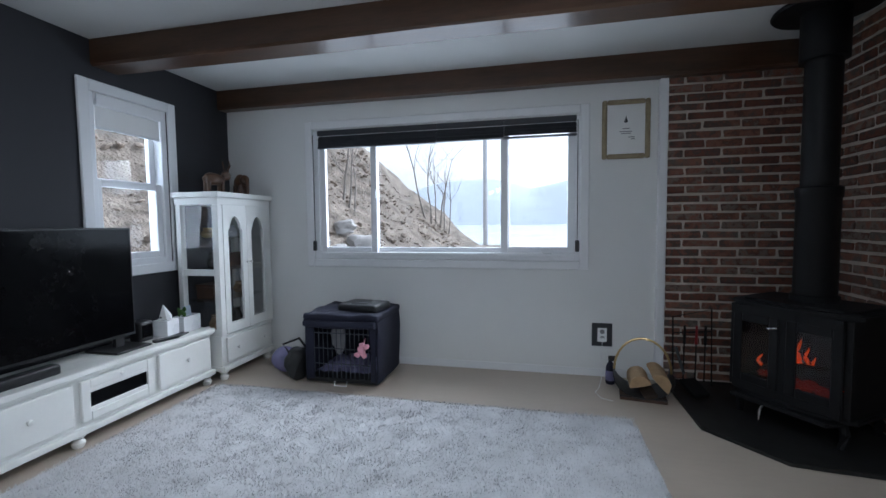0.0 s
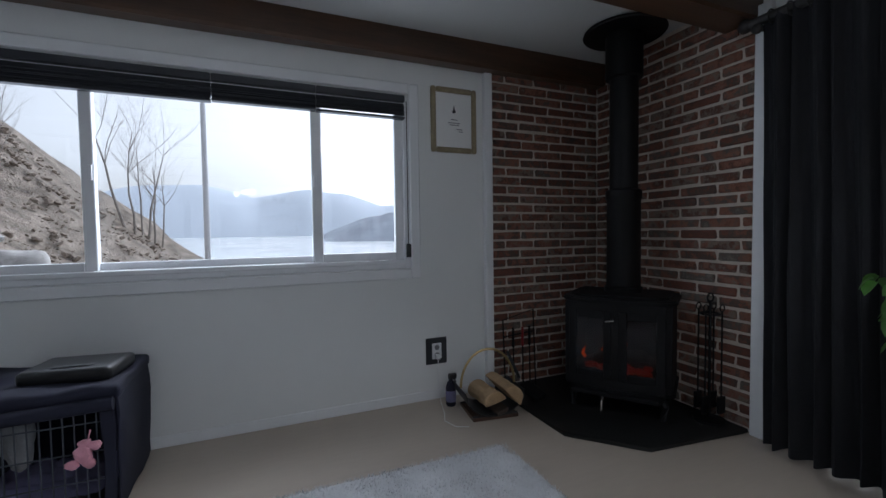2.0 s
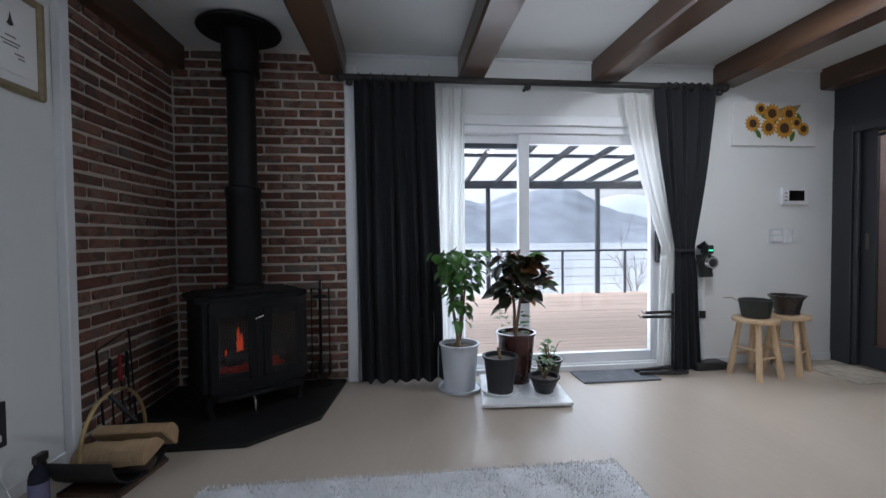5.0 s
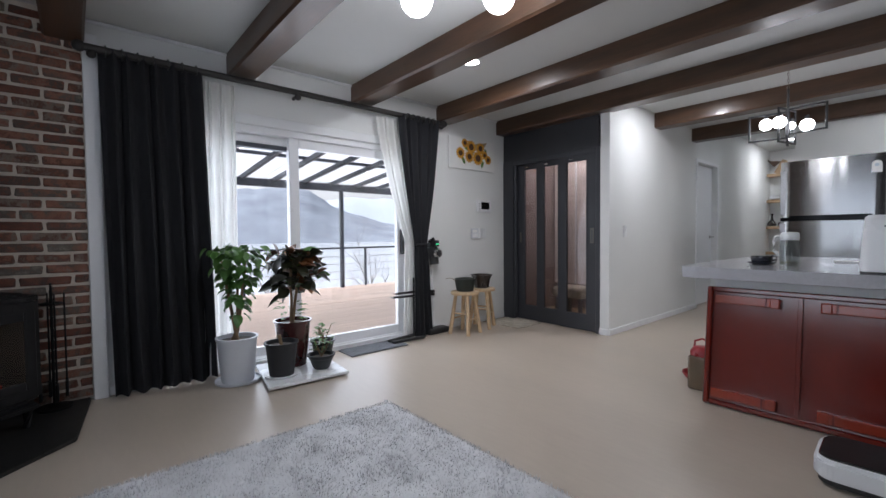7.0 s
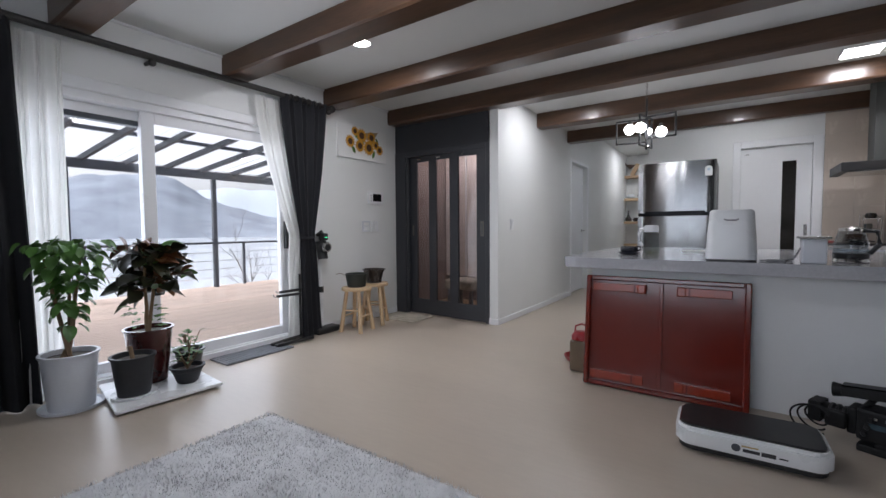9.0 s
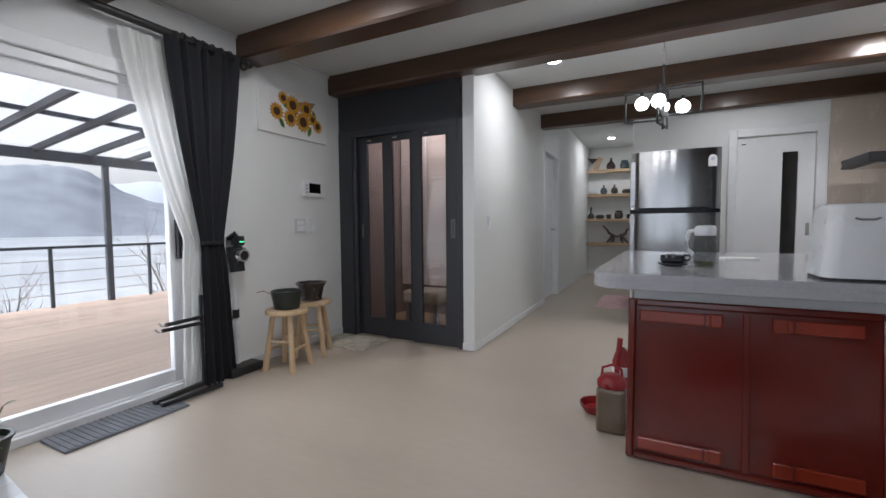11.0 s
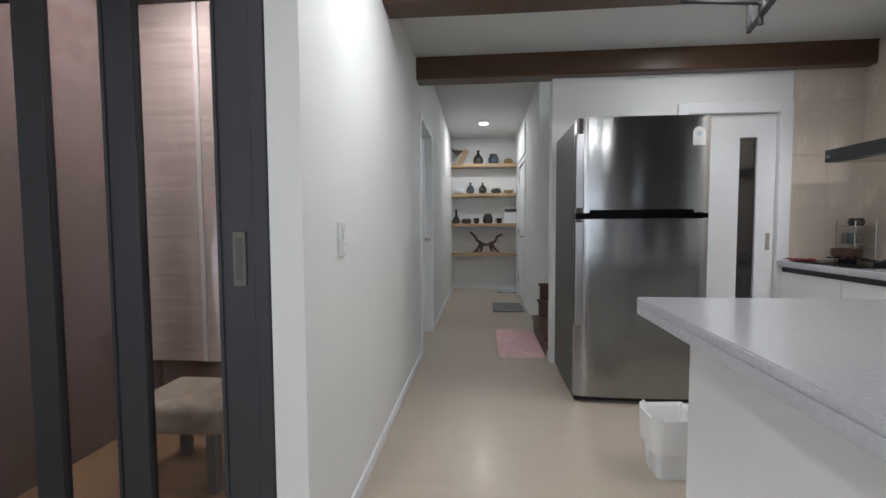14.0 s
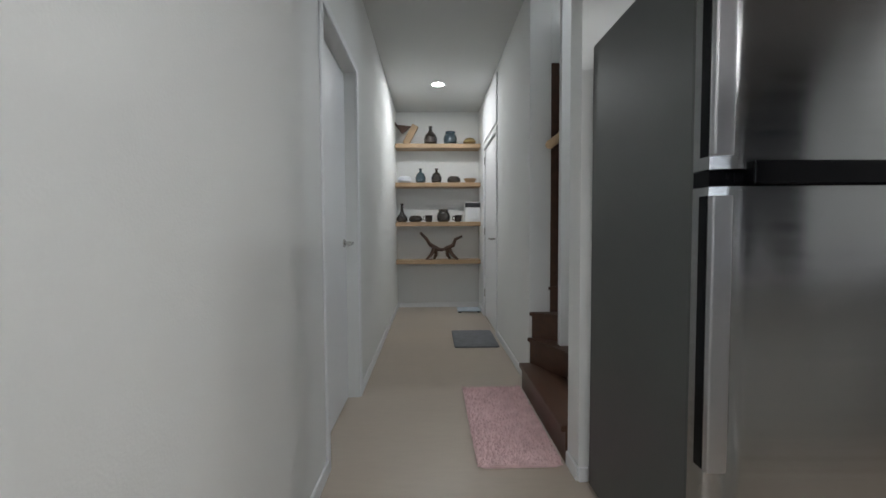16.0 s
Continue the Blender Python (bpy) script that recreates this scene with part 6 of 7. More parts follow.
# stools with empty pots
def stool(m, lab):
    t = thing("stool", m, lab, "stool", "stools by the wall")
    part("seat", lathe([(0.12, 0.415), (0.15, 0.42), (0.155, 0.435), (0.15, 0.45), (0, 0.452)], 32), M_PINE, t, smooth=True)
    for k in range(4):
        a = radians(45 + 90 * k)
        c, s = math.cos(a), math.sin(a)
        part("leg", rod((0.165 * c, 0.165 * s, 0.0), (0.10 * c, 0.10 * s, 0.42), 0.022, 0.019, 12), M_PINE, t, smooth=True)
        a2 = radians(135 + 90 * k)
        zz = 0.16 if k % 2 else 0.22
        f = 1 - zz / 0.42 * 0.4
        part("stretcher", rod((0.165 * f * c, 0.165 * f * s, zz), (0.165 * f * math.cos(a2), 0.165 * f * math.sin(a2), zz), 0.009, seg=8), M_PINE, t)
    return t


stool(pose(1.99, -0.70, 0, 0, 0, 12), "round pale pine stool with a green pot")
stool(pose(2.08, -1.05, 0, 0, 0, 30), "round pale pine stool with a brown pot")
e1 = thing("empty_pot", pose(1.99, -0.70, 0.452), "dark green round plant pot on a stool", "plant pot")
part("pot", lathe([(0.075, 0), (0.09, 0.004), (0.108, 0.1), (0.113, 0.135), (0.104, 0.138), (0.1, 0.11), (0.0, 0.105)], 30), M_POTGREEN, e1, smooth=True)
part("gravel", lathe([(0, 0.112), (0.06, 0.116), (0.1, 0.11)], 24), M_ROCK, e1, smooth=True)
part("twig", tube([(0.05, 0.08, 0.11), (0.06, 0.16, 0.15), (0.08, 0.2, 0.14)], 0.003, 5), M_STEM, e1)
e2 = thing("empty_pot", pose(2.08, -1.05, 0.452), "brown scalloped plant pot on a stool", "plant pot")
b = bmesh.new()
prof = [(0.07, 0), (0.085, 0.006), (0.08, 0.02), (0.1, 0.11), (0.125, 0.15), (0.115, 0.15), (0.095, 0.12), (0.0, 0.115)]
b = lathe(prof, 32)
for vv in b.verts:
    r = math.hypot(vv.co.x, vv.co.y)
    if r > 0.11:
        k = 1 + 0.06 * math.sin(8 * math.atan2(vv.co.y, vv.co.x))
        vv.co.x, vv.co.y = vv.co.x * k, vv.co.y * k
part("pot", b, M_CERAMIC, e2, smooth=True)
part("gravel", lathe([(0, 0.122), (0.06, 0.126), (0.095, 0.12)], 24), M_ROCK, e2, smooth=True)

# sunflower canvas
pc = thing("canvas_print", pose(XR - 0.02, -1.115, 1.995), "white canvas print of a bunch of sunflowers", "picture")
part("canvas", box(-0.004, 0.018, -0.375, 0.375, -0.18, 0.18, 0.003), M_PAPER, pc)
for k, (u, w, r) in enumerate(((0.20, 0.0, 0.074), (0.13, 0.12, 0.056), (0.03, 0.085, 0.085), (0.06, -0.03, 0.076), (-0.08, -0.035, 0.092), (-0.12, 0.085, 0.074), (-0.19, 0.01, 0.055), (-0.25, -0.04, 0.06))):
    f = part("sunflower", moved(prism([((r if q % 2 else r * 0.72) * math.cos(q * math.pi / 14), (r if q % 2 else r * 0.72) * math.sin(q * math.pi / 14)) for q in range(28)], 0, 0.003), pose(-0.0042 - 0.0012 * k, u, w, 0, -90, 0)), M_YELLOW, pc)
    part("flower_heart", moved(prism([(r * 0.45 * math.cos(q * math.pi / 9), r * 0.45 * math.sin(q * math.pi / 9)) for q in range(18)], 0.003, 0.005), pose(-0.0042 - 0.0012 * k, u, w, 0, -90, 0)), M_BROWN, f)
for k, (u, w, a) in enumerate(((0.15, -0.08, 30), (0.0, 0.03, -40), (0.09, 0.06, 70), (-0.22, 0.05, 20), (-0.16, -0.1, -20))):
    part("printed_leaf", moved(prism([(-0.05, 0), (-0.02, 0.02), (0.02, 0.018), (0.05, 0), (0.02, -0.018), (-0.02, -0.02)], 0, 0.001), pose(-0.0045, u, w, 0, -90, 0) @ pose(0, 0, 0, 0, 0, a)), M_LEAF, pc)
part("printed_basket", moved(prism([(0.12, -0.10), (-0.24, -0.165), (-0.16, -0.06), (0.0, -0.05)], 0, 0.001), pose(-0.0043, 0, 0, 0, -90, 0) @ pose(0, 0, 0, 0, 0, 90)), M_VASE, pc)

ic = thing("intercom", pose(XR - 0.012, -1.31, 1.40), "white wall intercom with a dark screen", "intercom")
part("case", box(-0.015, 0.012, -0.12, 0.12, -0.072, 0.072, 0.008), M_WHITEPLASTIC, ic)
part("screen", box(-0.0165, -0.0145, -0.082, 0.058, -0.04, 0.046), M_GLOSSBLACK, ic)
for k in range(3):
    part("button", box(-0.0165, -0.0145, 0.075, 0.095, -0.04 + k * 0.03, -0.03 + k * 0.03), M_GREYCLOTH, ic)
for y0, y1, lab in ((-1.213, -1.096, "white boiler thermostat on the wall"), (-1.352, -1.238, "white wall switch plate")):
    sw = thing("wall_switch", pose(XR - 0.01, (y0 + y1) / 2, 1.07), lab, "switch")
    part("plate", box(-0.004, 0.01, (y0 - y1) / 2, (y1 - y0) / 2, -0.06, 0.06, 0.004), M_POTWHITE if "boiler" in lab else M_WHITEPLASTIC, sw)
    if "boiler" in lab:
        part("display", box(-0.006, -0.0035, -0.04, 0.04, 0.01, 0.045), M_PAPER, sw)
    for k in range(2):
        part("rocker", box(-0.008, -0.0035, -0.045 + k * 0.046, -0.002 + k * 0.046, -0.045, 0.0 if "boiler" in lab else 0.045, 0.002), M_WHITEPLASTIC, sw)
sw = thing("wall_switch", pose(XC - 0.008, -2.01, 1.08), "white three-gang switch on the corridor wall", "switch")
part("plate", box(-0.002, 0.01, -0.038, 0.038, -0.062, 0.062, 0.004), M_WHITEPLASTIC, sw)
for k in range(3):
    part("rocker", box(-0.006, -0.0015, -0.025, 0.025, -0.048 + k * 0.033, -0.018 + k * 0.033, 0.002), M_WHITEPLASTIC, sw)
solid("entry_mat", box(1.72, 2.26, -1.665, -1.26, 0.0, 0.01, 0.003), M_PATTERN, "beige patterned mat before the charcoal door", "mat")


# ---- lamps ----
def downlight(x, y, z, watts, r=0.06):
    t = thing("downlight", pose(x, y, z), "round recessed white ceiling downlight, lit", "downlight", "downlights")
    part("trim_ring", lathe([(r, -0.001), (r + 0.016, -0.004), (r + 0.018, 0.0), (r, 0.002)], 28), M_WHITE, t, smooth=True)
    part("diffuser", lathe([(0, -0.002), (r + 0.001, -0.002)], 28), M_LED, t)
    area_lamp("downlight_lamp", look((x, y, z - 0.012), (x, y, 0)), r * 2, r * 2, watts, (1.0, 0.985, 0.96), True)


downlight(1.20, -0.03, CE, 8)
downlight(0.34, -2.16, CE, 5.5)
downlight(0.33, -7.0, HC, 5)
# unseen downlight, added to light the kitchen
downlight(-1.2, -3.2, CE, 3)
lp = thing("ceiling_panel_light", pose(-2.0, -2.43, CE), "square white ceiling panel light, lit", "ceiling light")
part("frame", box(-0.13, 0.13, -0.13, 0.13, -0.02, 0.0, 0.004), M_WHITE, lp)
part("diffuser", box(-0.118, 0.118, -0.118, 0.118, -0.024, -0.0205), M_LED, lp)
area_lamp("panel_lamp", look((-2.0, -2.43, CE - 0.03), (-2.0, -2.43, 0)), 0.23, 0.23, 6, (1.0, 0.98, 0.96))

ch = thing("chandelier", pose(0.16, 1.0, CE), "black ceiling chandelier with large white glass globes, lit", "chandelier")
part("canopy", lathe([(0, 0), (0.07, 0), (0.07, -0.02), (0.02, -0.03)], 24), M_BLACK, ch, smooth=True)
part("stem", rod((0, 0, -0.02), (0, 0, -0.12), 0.012), M_BLACK, ch)
for gx, gy, gz in ((0.28, 0.11, -0.215), (0.03, -0.23, -0.185), (-0.2, -0.06, -0.145), (-0.19, 0.13, -0.145), (0.04, 0.29, -0.145)):
    part("arm", tube([(0, 0, -0.10), (gx * 0.6, gy * 0.6, -0.08), (gx, gy, gz + 0.08)], 0.008), M_BLACK, ch, smooth=True)
    part("socket", rod((gx, gy, gz + 0.07), (gx, gy, gz + 0.095), 0.024, 0.018, 14), M_BLACK, ch, smooth=True)
    part("globe", ball((gx, gy, gz), 0.082, seg=24), M_GLOBE, ch, smooth=True)

pl = thing("pendant_lamp", pose(-0.5, -1.94, CE), "black open-frame pendant lamp with white globes, lit", "pendant lamp")
part("canopy", lathe([(0, 0), (0.05, 0), (0.05, -0.02), (0.01, -0.03)], 20), M_BLACK, pl, smooth=True)
for k in range(9):
    part("chain_link", moved(tube([(0.008 * math.cos(2 * math.pi * q / 8), 0, 0.015 * math.sin(2 * math.pi * q / 8)) for q in range(9)], 0.002, 5), pose(0, 0, -0.04 - k * 0.024, 0, 0, 90 * (k % 2))), M_CHROME, pl)
part("post", rod((0, 0, -0.25), (0, 0, -0.71), 0.009), M_BLACK, pl)
for a, s0, s1, z0, z1 in ((8, 0.0, 0.26, -0.65, -0.43), (172, 0.0, 0.25, -0.62, -0.41), (75, -0.12, 0.14, -0.69, -0.41)):
    fr = part("open_frame", moved(frame_bars("y", -0.007, 0.007, s0, s1, z0, z1, 0.014, 0.002), pose(0, 0, 0, 0, 0, a)), M_BLACK, pl)
for a, r, z, size in ((8, 0.14, -0.515, 0.047), (172, 0.125, -0.566, 0.047), (75, 0.12, -0.53, 0.047), (255, 0.05, -0.54, 0.03)):
    c = (r * math.cos(radians(a)), r * math.sin(radians(a)), z)
    part("globe", ball(c, size, seg=20), M_GLOBE, pl, smooth=True)
    part("socket", rod((c[0], c[1], z + size - 0.002), (c[0], c[1], z + size + 0.028), 0.014), M_BLACK, pl)

en = thing("entry_lamp", pose(1.75, -2.35, CE), "small warm ceiling lamp in the entrance hall", "ceiling light")
part("shade", lathe([(0.12, -0.001), (0.12, -0.04), (0.1, -0.05), (0, -0.05)], 24), M_GLOBE, en, smooth=True)
area_lamp("entry_lamp_light", look((1.75, -2.35, CE - 0.07), (1.75, -2.35, 0)), 0.2, 0.2, 4.0, (1.0, 0.93, 0.89), True)


# ---- kitchen things ----
pb = thing("peninsula_unit", Matrix.Identity(4), "white panelled kitchen peninsula base", "cabinet")
part("carcass", box(XL + 0.002, -0.41, -2.08, -0.62, 0.0, 0.785), M_WHITE, pb)
part("front_panel", box(XL + 0.002, -0.39, -0.62, -0.60, 0.0, 0.785, 0.002, 1), M_WHITE, pb)
part("end_panel", box(-0.41, -0.39, -2.10, -0.62, 0.0, 0.785, 0.002, 1), M_WHITE, pb)
for k in range(3):
    part("kitchen_side_door", box(XL + 0.7 + k * 0.46, XL + 1.15 + k * 0.46, -2.10, -2.08, 0.08, 0.76, 0.003, 1), M_WHITE, pb)
wt = thing("worktop", Matrix.Identity(4), "thick grey quartz worktop with a clipped corner", "worktop")
part("slab", prism([(XL + 0.003, -0.445), (-0.325, -0.445), (-0.275, -0.457), (-0.238, -0.492), (-0.215, -0.55), (-0.208, -0.60), (-0.247, -2.235), (XL + 0.003, -2.235)], 0.815, 0.843, 0.004), M_QUARTZ, wt)
part("edge_apron", prism([(XL + 0.003, -0.446), (-0.326, -0.446), (-0.276, -0.458), (-0.239, -0.493), (-0.216, -0.55), (-0.209, -0.60), (-0.248, -2.234), (XL + 0.003, -2.234)], 0.776, 0.815, 0.003), M_QUARTZ, wt)

# folding table leaning on the peninsula, underside out
tbm = pose(-0.822, -0.475, 0.008, 6.5, 0, 0)
tb2 = thing("folding_table", tbm, "red lacquered low folding table leaning on its edge, legs folded", "table")
W, H = 0.905, 0.718
part("tabletop", box(-W / 2, W / 2, -0.03, -0.012, 0.0, H, 0.004), M_RED, tb2)
part("edge_frame", frame_bars("y", -0.034, 0.012, -W / 2, W / 2, 0, H, 0.032, 0.007), M_RED, tb2)
part("centre_batten", box(-0.012, 0.012, -0.012, 0.002, 0.03, H - 0.03, 0.003), M_RED, tb2)
for sx in (-1, 1):
    for z in (0.075, H - 0.075):
        x0, x1 = sorted((sx * 0.08 if sx > 0 else sx * 0.11, sx * 0.405))
        lg = part("folded_leg", box(x0 + 0.04, x1, -0.010, 0.022, z - 0.026, z + 0.026, 0.006), M_REDLIGHT, tb2)
        part("leg_foot", box(min(sx * 0.135, sx * 0.085), max(sx * 0.135, sx * 0.085), -0.010, 0.026, z - 0.03, z + 0.03, 0.008), M_REDLIGHT, lg)
        part("leg_ring", box(min(sx * 0.155, sx * 0.147), max(sx * 0.155, sx * 0.147), -0.010, 0.028, z - 0.032, z + 0.032, 0.003), M_RED, lg)

# vibration plate exercise machine
vp = thing("vibration_plate", pose(-1.255, -0.02, 0, 0, 0, 2), "white vibration exercise platform with a black top", "exercise machine")


def rounded(w, d, r, n=6):
    pts = []
    for cx, cy, a0 in ((w / 2 - r, d / 2 - r, 0), (-w / 2 + r, d / 2 - r, 90), (-w / 2 + r, -d / 2 + r, 180), (w / 2 - r, -d / 2 + r, 270)):
        pts += [(cx + r * math.cos(radians(a0 + 90 * k / n)), cy + r * math.sin(radians(a0 + 90 * k / n))) for k in range(n + 1)]
    return pts


part("skirt", prism(rounded(0.54, 0.30, 0.06), 0.012, 0.035, 0.004), M_BLACK, vp)
part("shell", prism(rounded(0.57, 0.33, 0.07), 0.035, 0.118, 0.014), M_WHITEPLASTIC, vp)
part("tread_pad", prism(rounded(0.53, 0.28, 0.06), 0.116, 0.126, 0.003), M_BLACK, vp)
part("chrome_trim", prism(rounded(0.54, 0.29, 0.063), 0.115, 0.1195), M_CHROME, vp)
part("badge", moved(prism([(0.017 * math.cos(q * 0.52), 0.017 * math.sin(q * 0.52)) for q in range(12)], 0, 0.001), pose(0.05, 0.1655, 0.075, -90)), M_STEELPOST, vp)
for x0, x1, z0, z1, mt in ((-0.03, 0.03, 0.084, 0.09, M_BRASS), (-0.035, 0.025, 0.062, 0.076, M_INK), (-0.09, -0.04, 0.06, 0.078, M_INK), (-0.13, -0.1, 0.064, 0.07, M_INK)):
    part("lettering_bar", box(x0, x1, 0.1655, 0.1662, z0, z1), mt, vp)
for x in (-0.2, 0.2):
    for y in (-0.1, 0.1):
        part("rubber_foot", lathe([(0.025, 0), (0.025, 0.014)], 14, at=(x, y, 0)), M_BLACK, vp)

# professional video camera lying on the floor
vcm = thing("video_camera", pose(-1.80, -0.30, 0, 0, 0, -24), "black shoulder video camera with viewfinder and cables", "video camera")
part("base_plate", box(-0.17, 0.12, -0.05, 0.05, 0, 0.035, 0.008), M_MATTBLACK, vcm)
part("shoulder_pad", box(-0.12, 0.06, -0.055, 0.055, 0.035, 0.06, 0.01, 2), M_MATTBLACK, vcm)
part("camera_body", box(-0.22, 0.12, -0.065, 0.065, 0.06, 0.205, 0.014, 2), M_MATTBLACK, vcm)
part("front_block", box(0.12, 0.155, -0.055, 0.055, 0.07, 0.195, 0.012, 2), M_MATTBLACK, vcm)
part("top_handle", tube([(-0.14, 0, 0.2), (-0.12, 0, 0.255), (0.06, 0, 0.265), (0.1, 0, 0.2)], 0.015), M_MATTBLACK, vcm, smooth=True)
lens = part("lens_barrel", rod((0.15, 0, 0.13), (0.25, 0, 0.13), 0.04, 0.044, 22), M_MATTBLACK, vcm, smooth=True)
for x in (0.17, 0.195, 0.22):
    part("focus_ring", lathe([(0.043, -0.007), (0.0475, -0.005), (0.0475, 0.005), (0.043, 0.007)], 24), M_BLACK, lens, smooth=True).matrix_basis = pose(x, 0, 0.13, 0, 90, 0)
part("lens_hood", moved(frame_bars("x", 0.25, 0.30, -0.052, 0.052, 0.082, 0.178, 0.006, 0.002), Matrix.Identity(4)), M_MATTBLACK, vcm)
part("zoom_grip", box(0.15, 0.23, 0.045, 0.075, 0.085, 0.165, 0.014, 3), M_MATTBLACK, vcm, smooth=True)
vf = part("viewfinder", moved(box(-0.075, 0.085, -0.03, 0.03, -0.022, 0.022, 0.006), pose(0.09, 0.045, 0.275, 0, 6, 4)), M_MATTBLACK, vcm)
part("viewfinder_cover", moved(box(-0.07, 0.08, -0.032, 0.032, 0.024, 0.032, 0.003), pose(0.09, 0.045, 0.275, 0, 6, 4)), M_GLOSSBLACK, vf)
part("eyecup", rod((0.17, 0.05, 0.265), (0.205, 0.052, 0.262), 0.028, 0.034, 16), M_MATTBLACK, vcm, smooth=True)
part("microphone", rod((0.0, -0.075, 0.25), (0.19, -0.075, 0.25), 0.013, seg=14), M_MATTBLACK, vcm, smooth=True)
part("battery", box(-0.29, -0.22, -0.045, 0.045, 0.075, 0.19, 0.012), M_MATTBLACK, vcm)
part("side_door", box(-0.19, -0.06, 0.065, 0.07, 0.075, 0.135, 0.003, 1), M_MATTBLACK, vcm)
part("side_display", box(0.02, 0.075, 0.065, 0.069, 0.125, 0.15), M_CERBLUE, vcm)
part("name_bar", box(-0.04, 0.01, 0.066, 0.0685, 0.08, 0.095), M_GREYCLOTH, vcm)
for k in range(7):
    part("switch", box(-0.17 + k * 0.036, -0.158 + k * 0.036, 0.065, 0.073, 0.168, 0.18, 0.002), M_CHROME if k % 3 == 0 else M_GREYCLOTH, vcm)
for k in range(3):
    part("dial", moved(lathe([(0.012, 0), (0.012, 0.008), (0.009, 0.012), (0, 0.012)], 14), pose(0.09 - k * 0.01, 0.065, 0.095 + k * 0.033, -90)), M_BLACK, vcm, smooth=True)
for k in range(3):
    cx, cz, r = 0.25 + 0.012 * k, 0.125 - 0.012 * k, 0.05 + 0.014 * k
    part("cable", tube([(cx + r * math.cos(q), 0.082 + 0.012 * k + 0.01 * math.sin(2 * q), cz + r * 0.9 * math.sin(q)) for q in [2.6 - 5.0 * n / 22 for n in range(23)]], 0.0045, 7), M_MATTBLACK, vcm, smooth=True)
tp = thing("tripod_bag", pose(-2.1, -0.22, 0, 0, 0, 5), "long black camera bag on the floor", "bag")
part("bag_body", lump((0, 0, 0.1), (0.24, 0.11, 0.1), 0.15, 2), M_MATTBLACK, tp, smooth=True)
part("strap", tube([(-0.15, 0.05, 0.18), (-0.05, 0.1, 0.22), (0.08, 0.1, 0.22), (0.16, 0.05, 0.18)], 0.012), M_MATTBLACK, tp, smooth=True)

# things on the worktop
ds = thing("food_dispenser", pose(-1.17, -0.62, 0.843), "tall white tapering rice dispenser on the worktop", "appliance")
b = bmesh.new()
rows = []
for z, s in ((0.012, 1.0), (0.04, 1.0), (0.16, 0.94), (0.262, 0.875), (0.28, 0.86), (0.286, 0.83)):
    rows.append([b.verts.new((x * s, y * s, z)) for x, y in rounded(0.245, 0.25, 0.05)])
for p, q in zip(rows, rows[1:]):
    for k in range(len(p)):
        b.faces.new((p[k], p[(k + 1) % len(p)], q[(k + 1) % len(p)], q[k]))
b.faces.new(rows[0])
b.faces.new(rows[-1])
part("shell", b, M_WHITEPLASTIC, ds, smooth=True)
part("foot_ring", prism(rounded(0.24, 0.245, 0.05), 0, 0.014), M_BLACK, ds)
part("lid", prism(rounded(0.197, 0.202, 0.04), 0.284, 0.292, 0.003), M_WHITEPLASTIC, ds)
part("lid_grip", tube([(-0.035, 0.1115, 0.238), (-0.02, 0.113, 0.232), (0.02, 0.113, 0.232), (0.035, 0.1115, 0.238)], 0.004), M_GREYCLOTH, ds, smooth=True)
JUG_RIB = clear("ribbed_glass", (0.88, 0.9, 0.9))
jg = thing("glass_jug", pose(-0.70, -0.95, 0.843), "clear glass water jug with a white lid and handle", "jug")
part("glass", lathe([(0, 0.004), (0.042, 0.004), (0.047, 0.01), (0.052, 0.09), (0.047, 0.15), (0.043, 0.165)], 28), clear("jug_glass", (0.74, 0.77, 0.765)), jg, smooth=True)
part("lid", lathe([(0.045, 0.16), (0.048, 0.165), (0.048, 0.2), (0.04, 0.21), (0, 0.212)], 26), M_WHITEPLASTIC, jg, smooth=True)
part("handle", tube([(0.044, 0.0, 0.185), (0.07, 0.0, 0.182), (0.08, 0, 0.15), (0.078, 0, 0.09), (0.052, 0, 0.065)], 0.010), M_WHITEPLASTIC, jg, smooth=True)
part("dregs", lathe([(0, 0.012), (0.042, 0.014), (0.044, 0.024), (0, 0.026)], 20), clear("pale_tea", (0.8, 0.78, 0.5)), jg, smooth=True)
for k in range(12):
    c, s = math.cos(k * math.pi / 6), math.sin(k * math.pi / 6)
    part("rib", tube([(0.0475 * c, 0.0475 * s, 0.012), (0.0522 * c, 0.0522 * s, 0.09), (0.0475 * c, 0.0475 * s, 0.15)], 0.0022, 5), JUG_RIB, jg, smooth=True)
cu = thing("teacup", pose(-0.555, -0.95, 0.843), "black cup standing on a black saucer", "cup")
part("saucer", lathe([(0.03, 0), (0.06, 0.004), (0.078, 0.016), (0.075, 0.018), (0.04, 0.009), (0, 0.008)], 28), M_CUP, cu, smooth=True)
part("bowl", lathe([(0.035, 0.009), (0.052, 0.016), (0.06, 0.04), (0.058, 0.056), (0.053, 0.056), (0.05, 0.03), (0, 0.02)], 28), M_CUP, cu, smooth=True)
part("handle", tube([(-0.05, 0, 0.058), (-0.078, 0, 0.055), (-0.08, 0, 0.035), (-0.05, 0, 0.026)], 0.006), M_CUP, cu, smooth=True)
cn = thing("canister", pose(-1.53, -0.58, 0.843), "pale grey square canister with a metal lid", "canister")
part("body", box(-0.05, 0.05, -0.05, 0.05, 0, 0.13, 0.008), M_POTWHITE, cn)
part("lid", box(-0.065, 0.065, -0.06, 0.06, 0.13, 0.142, 0.004), M_CHROME, cn)
kt = thing("electric_kettle", pose(-1.70, -0.74, 0.843), "glass electric kettle with dark fittings", "kettle")
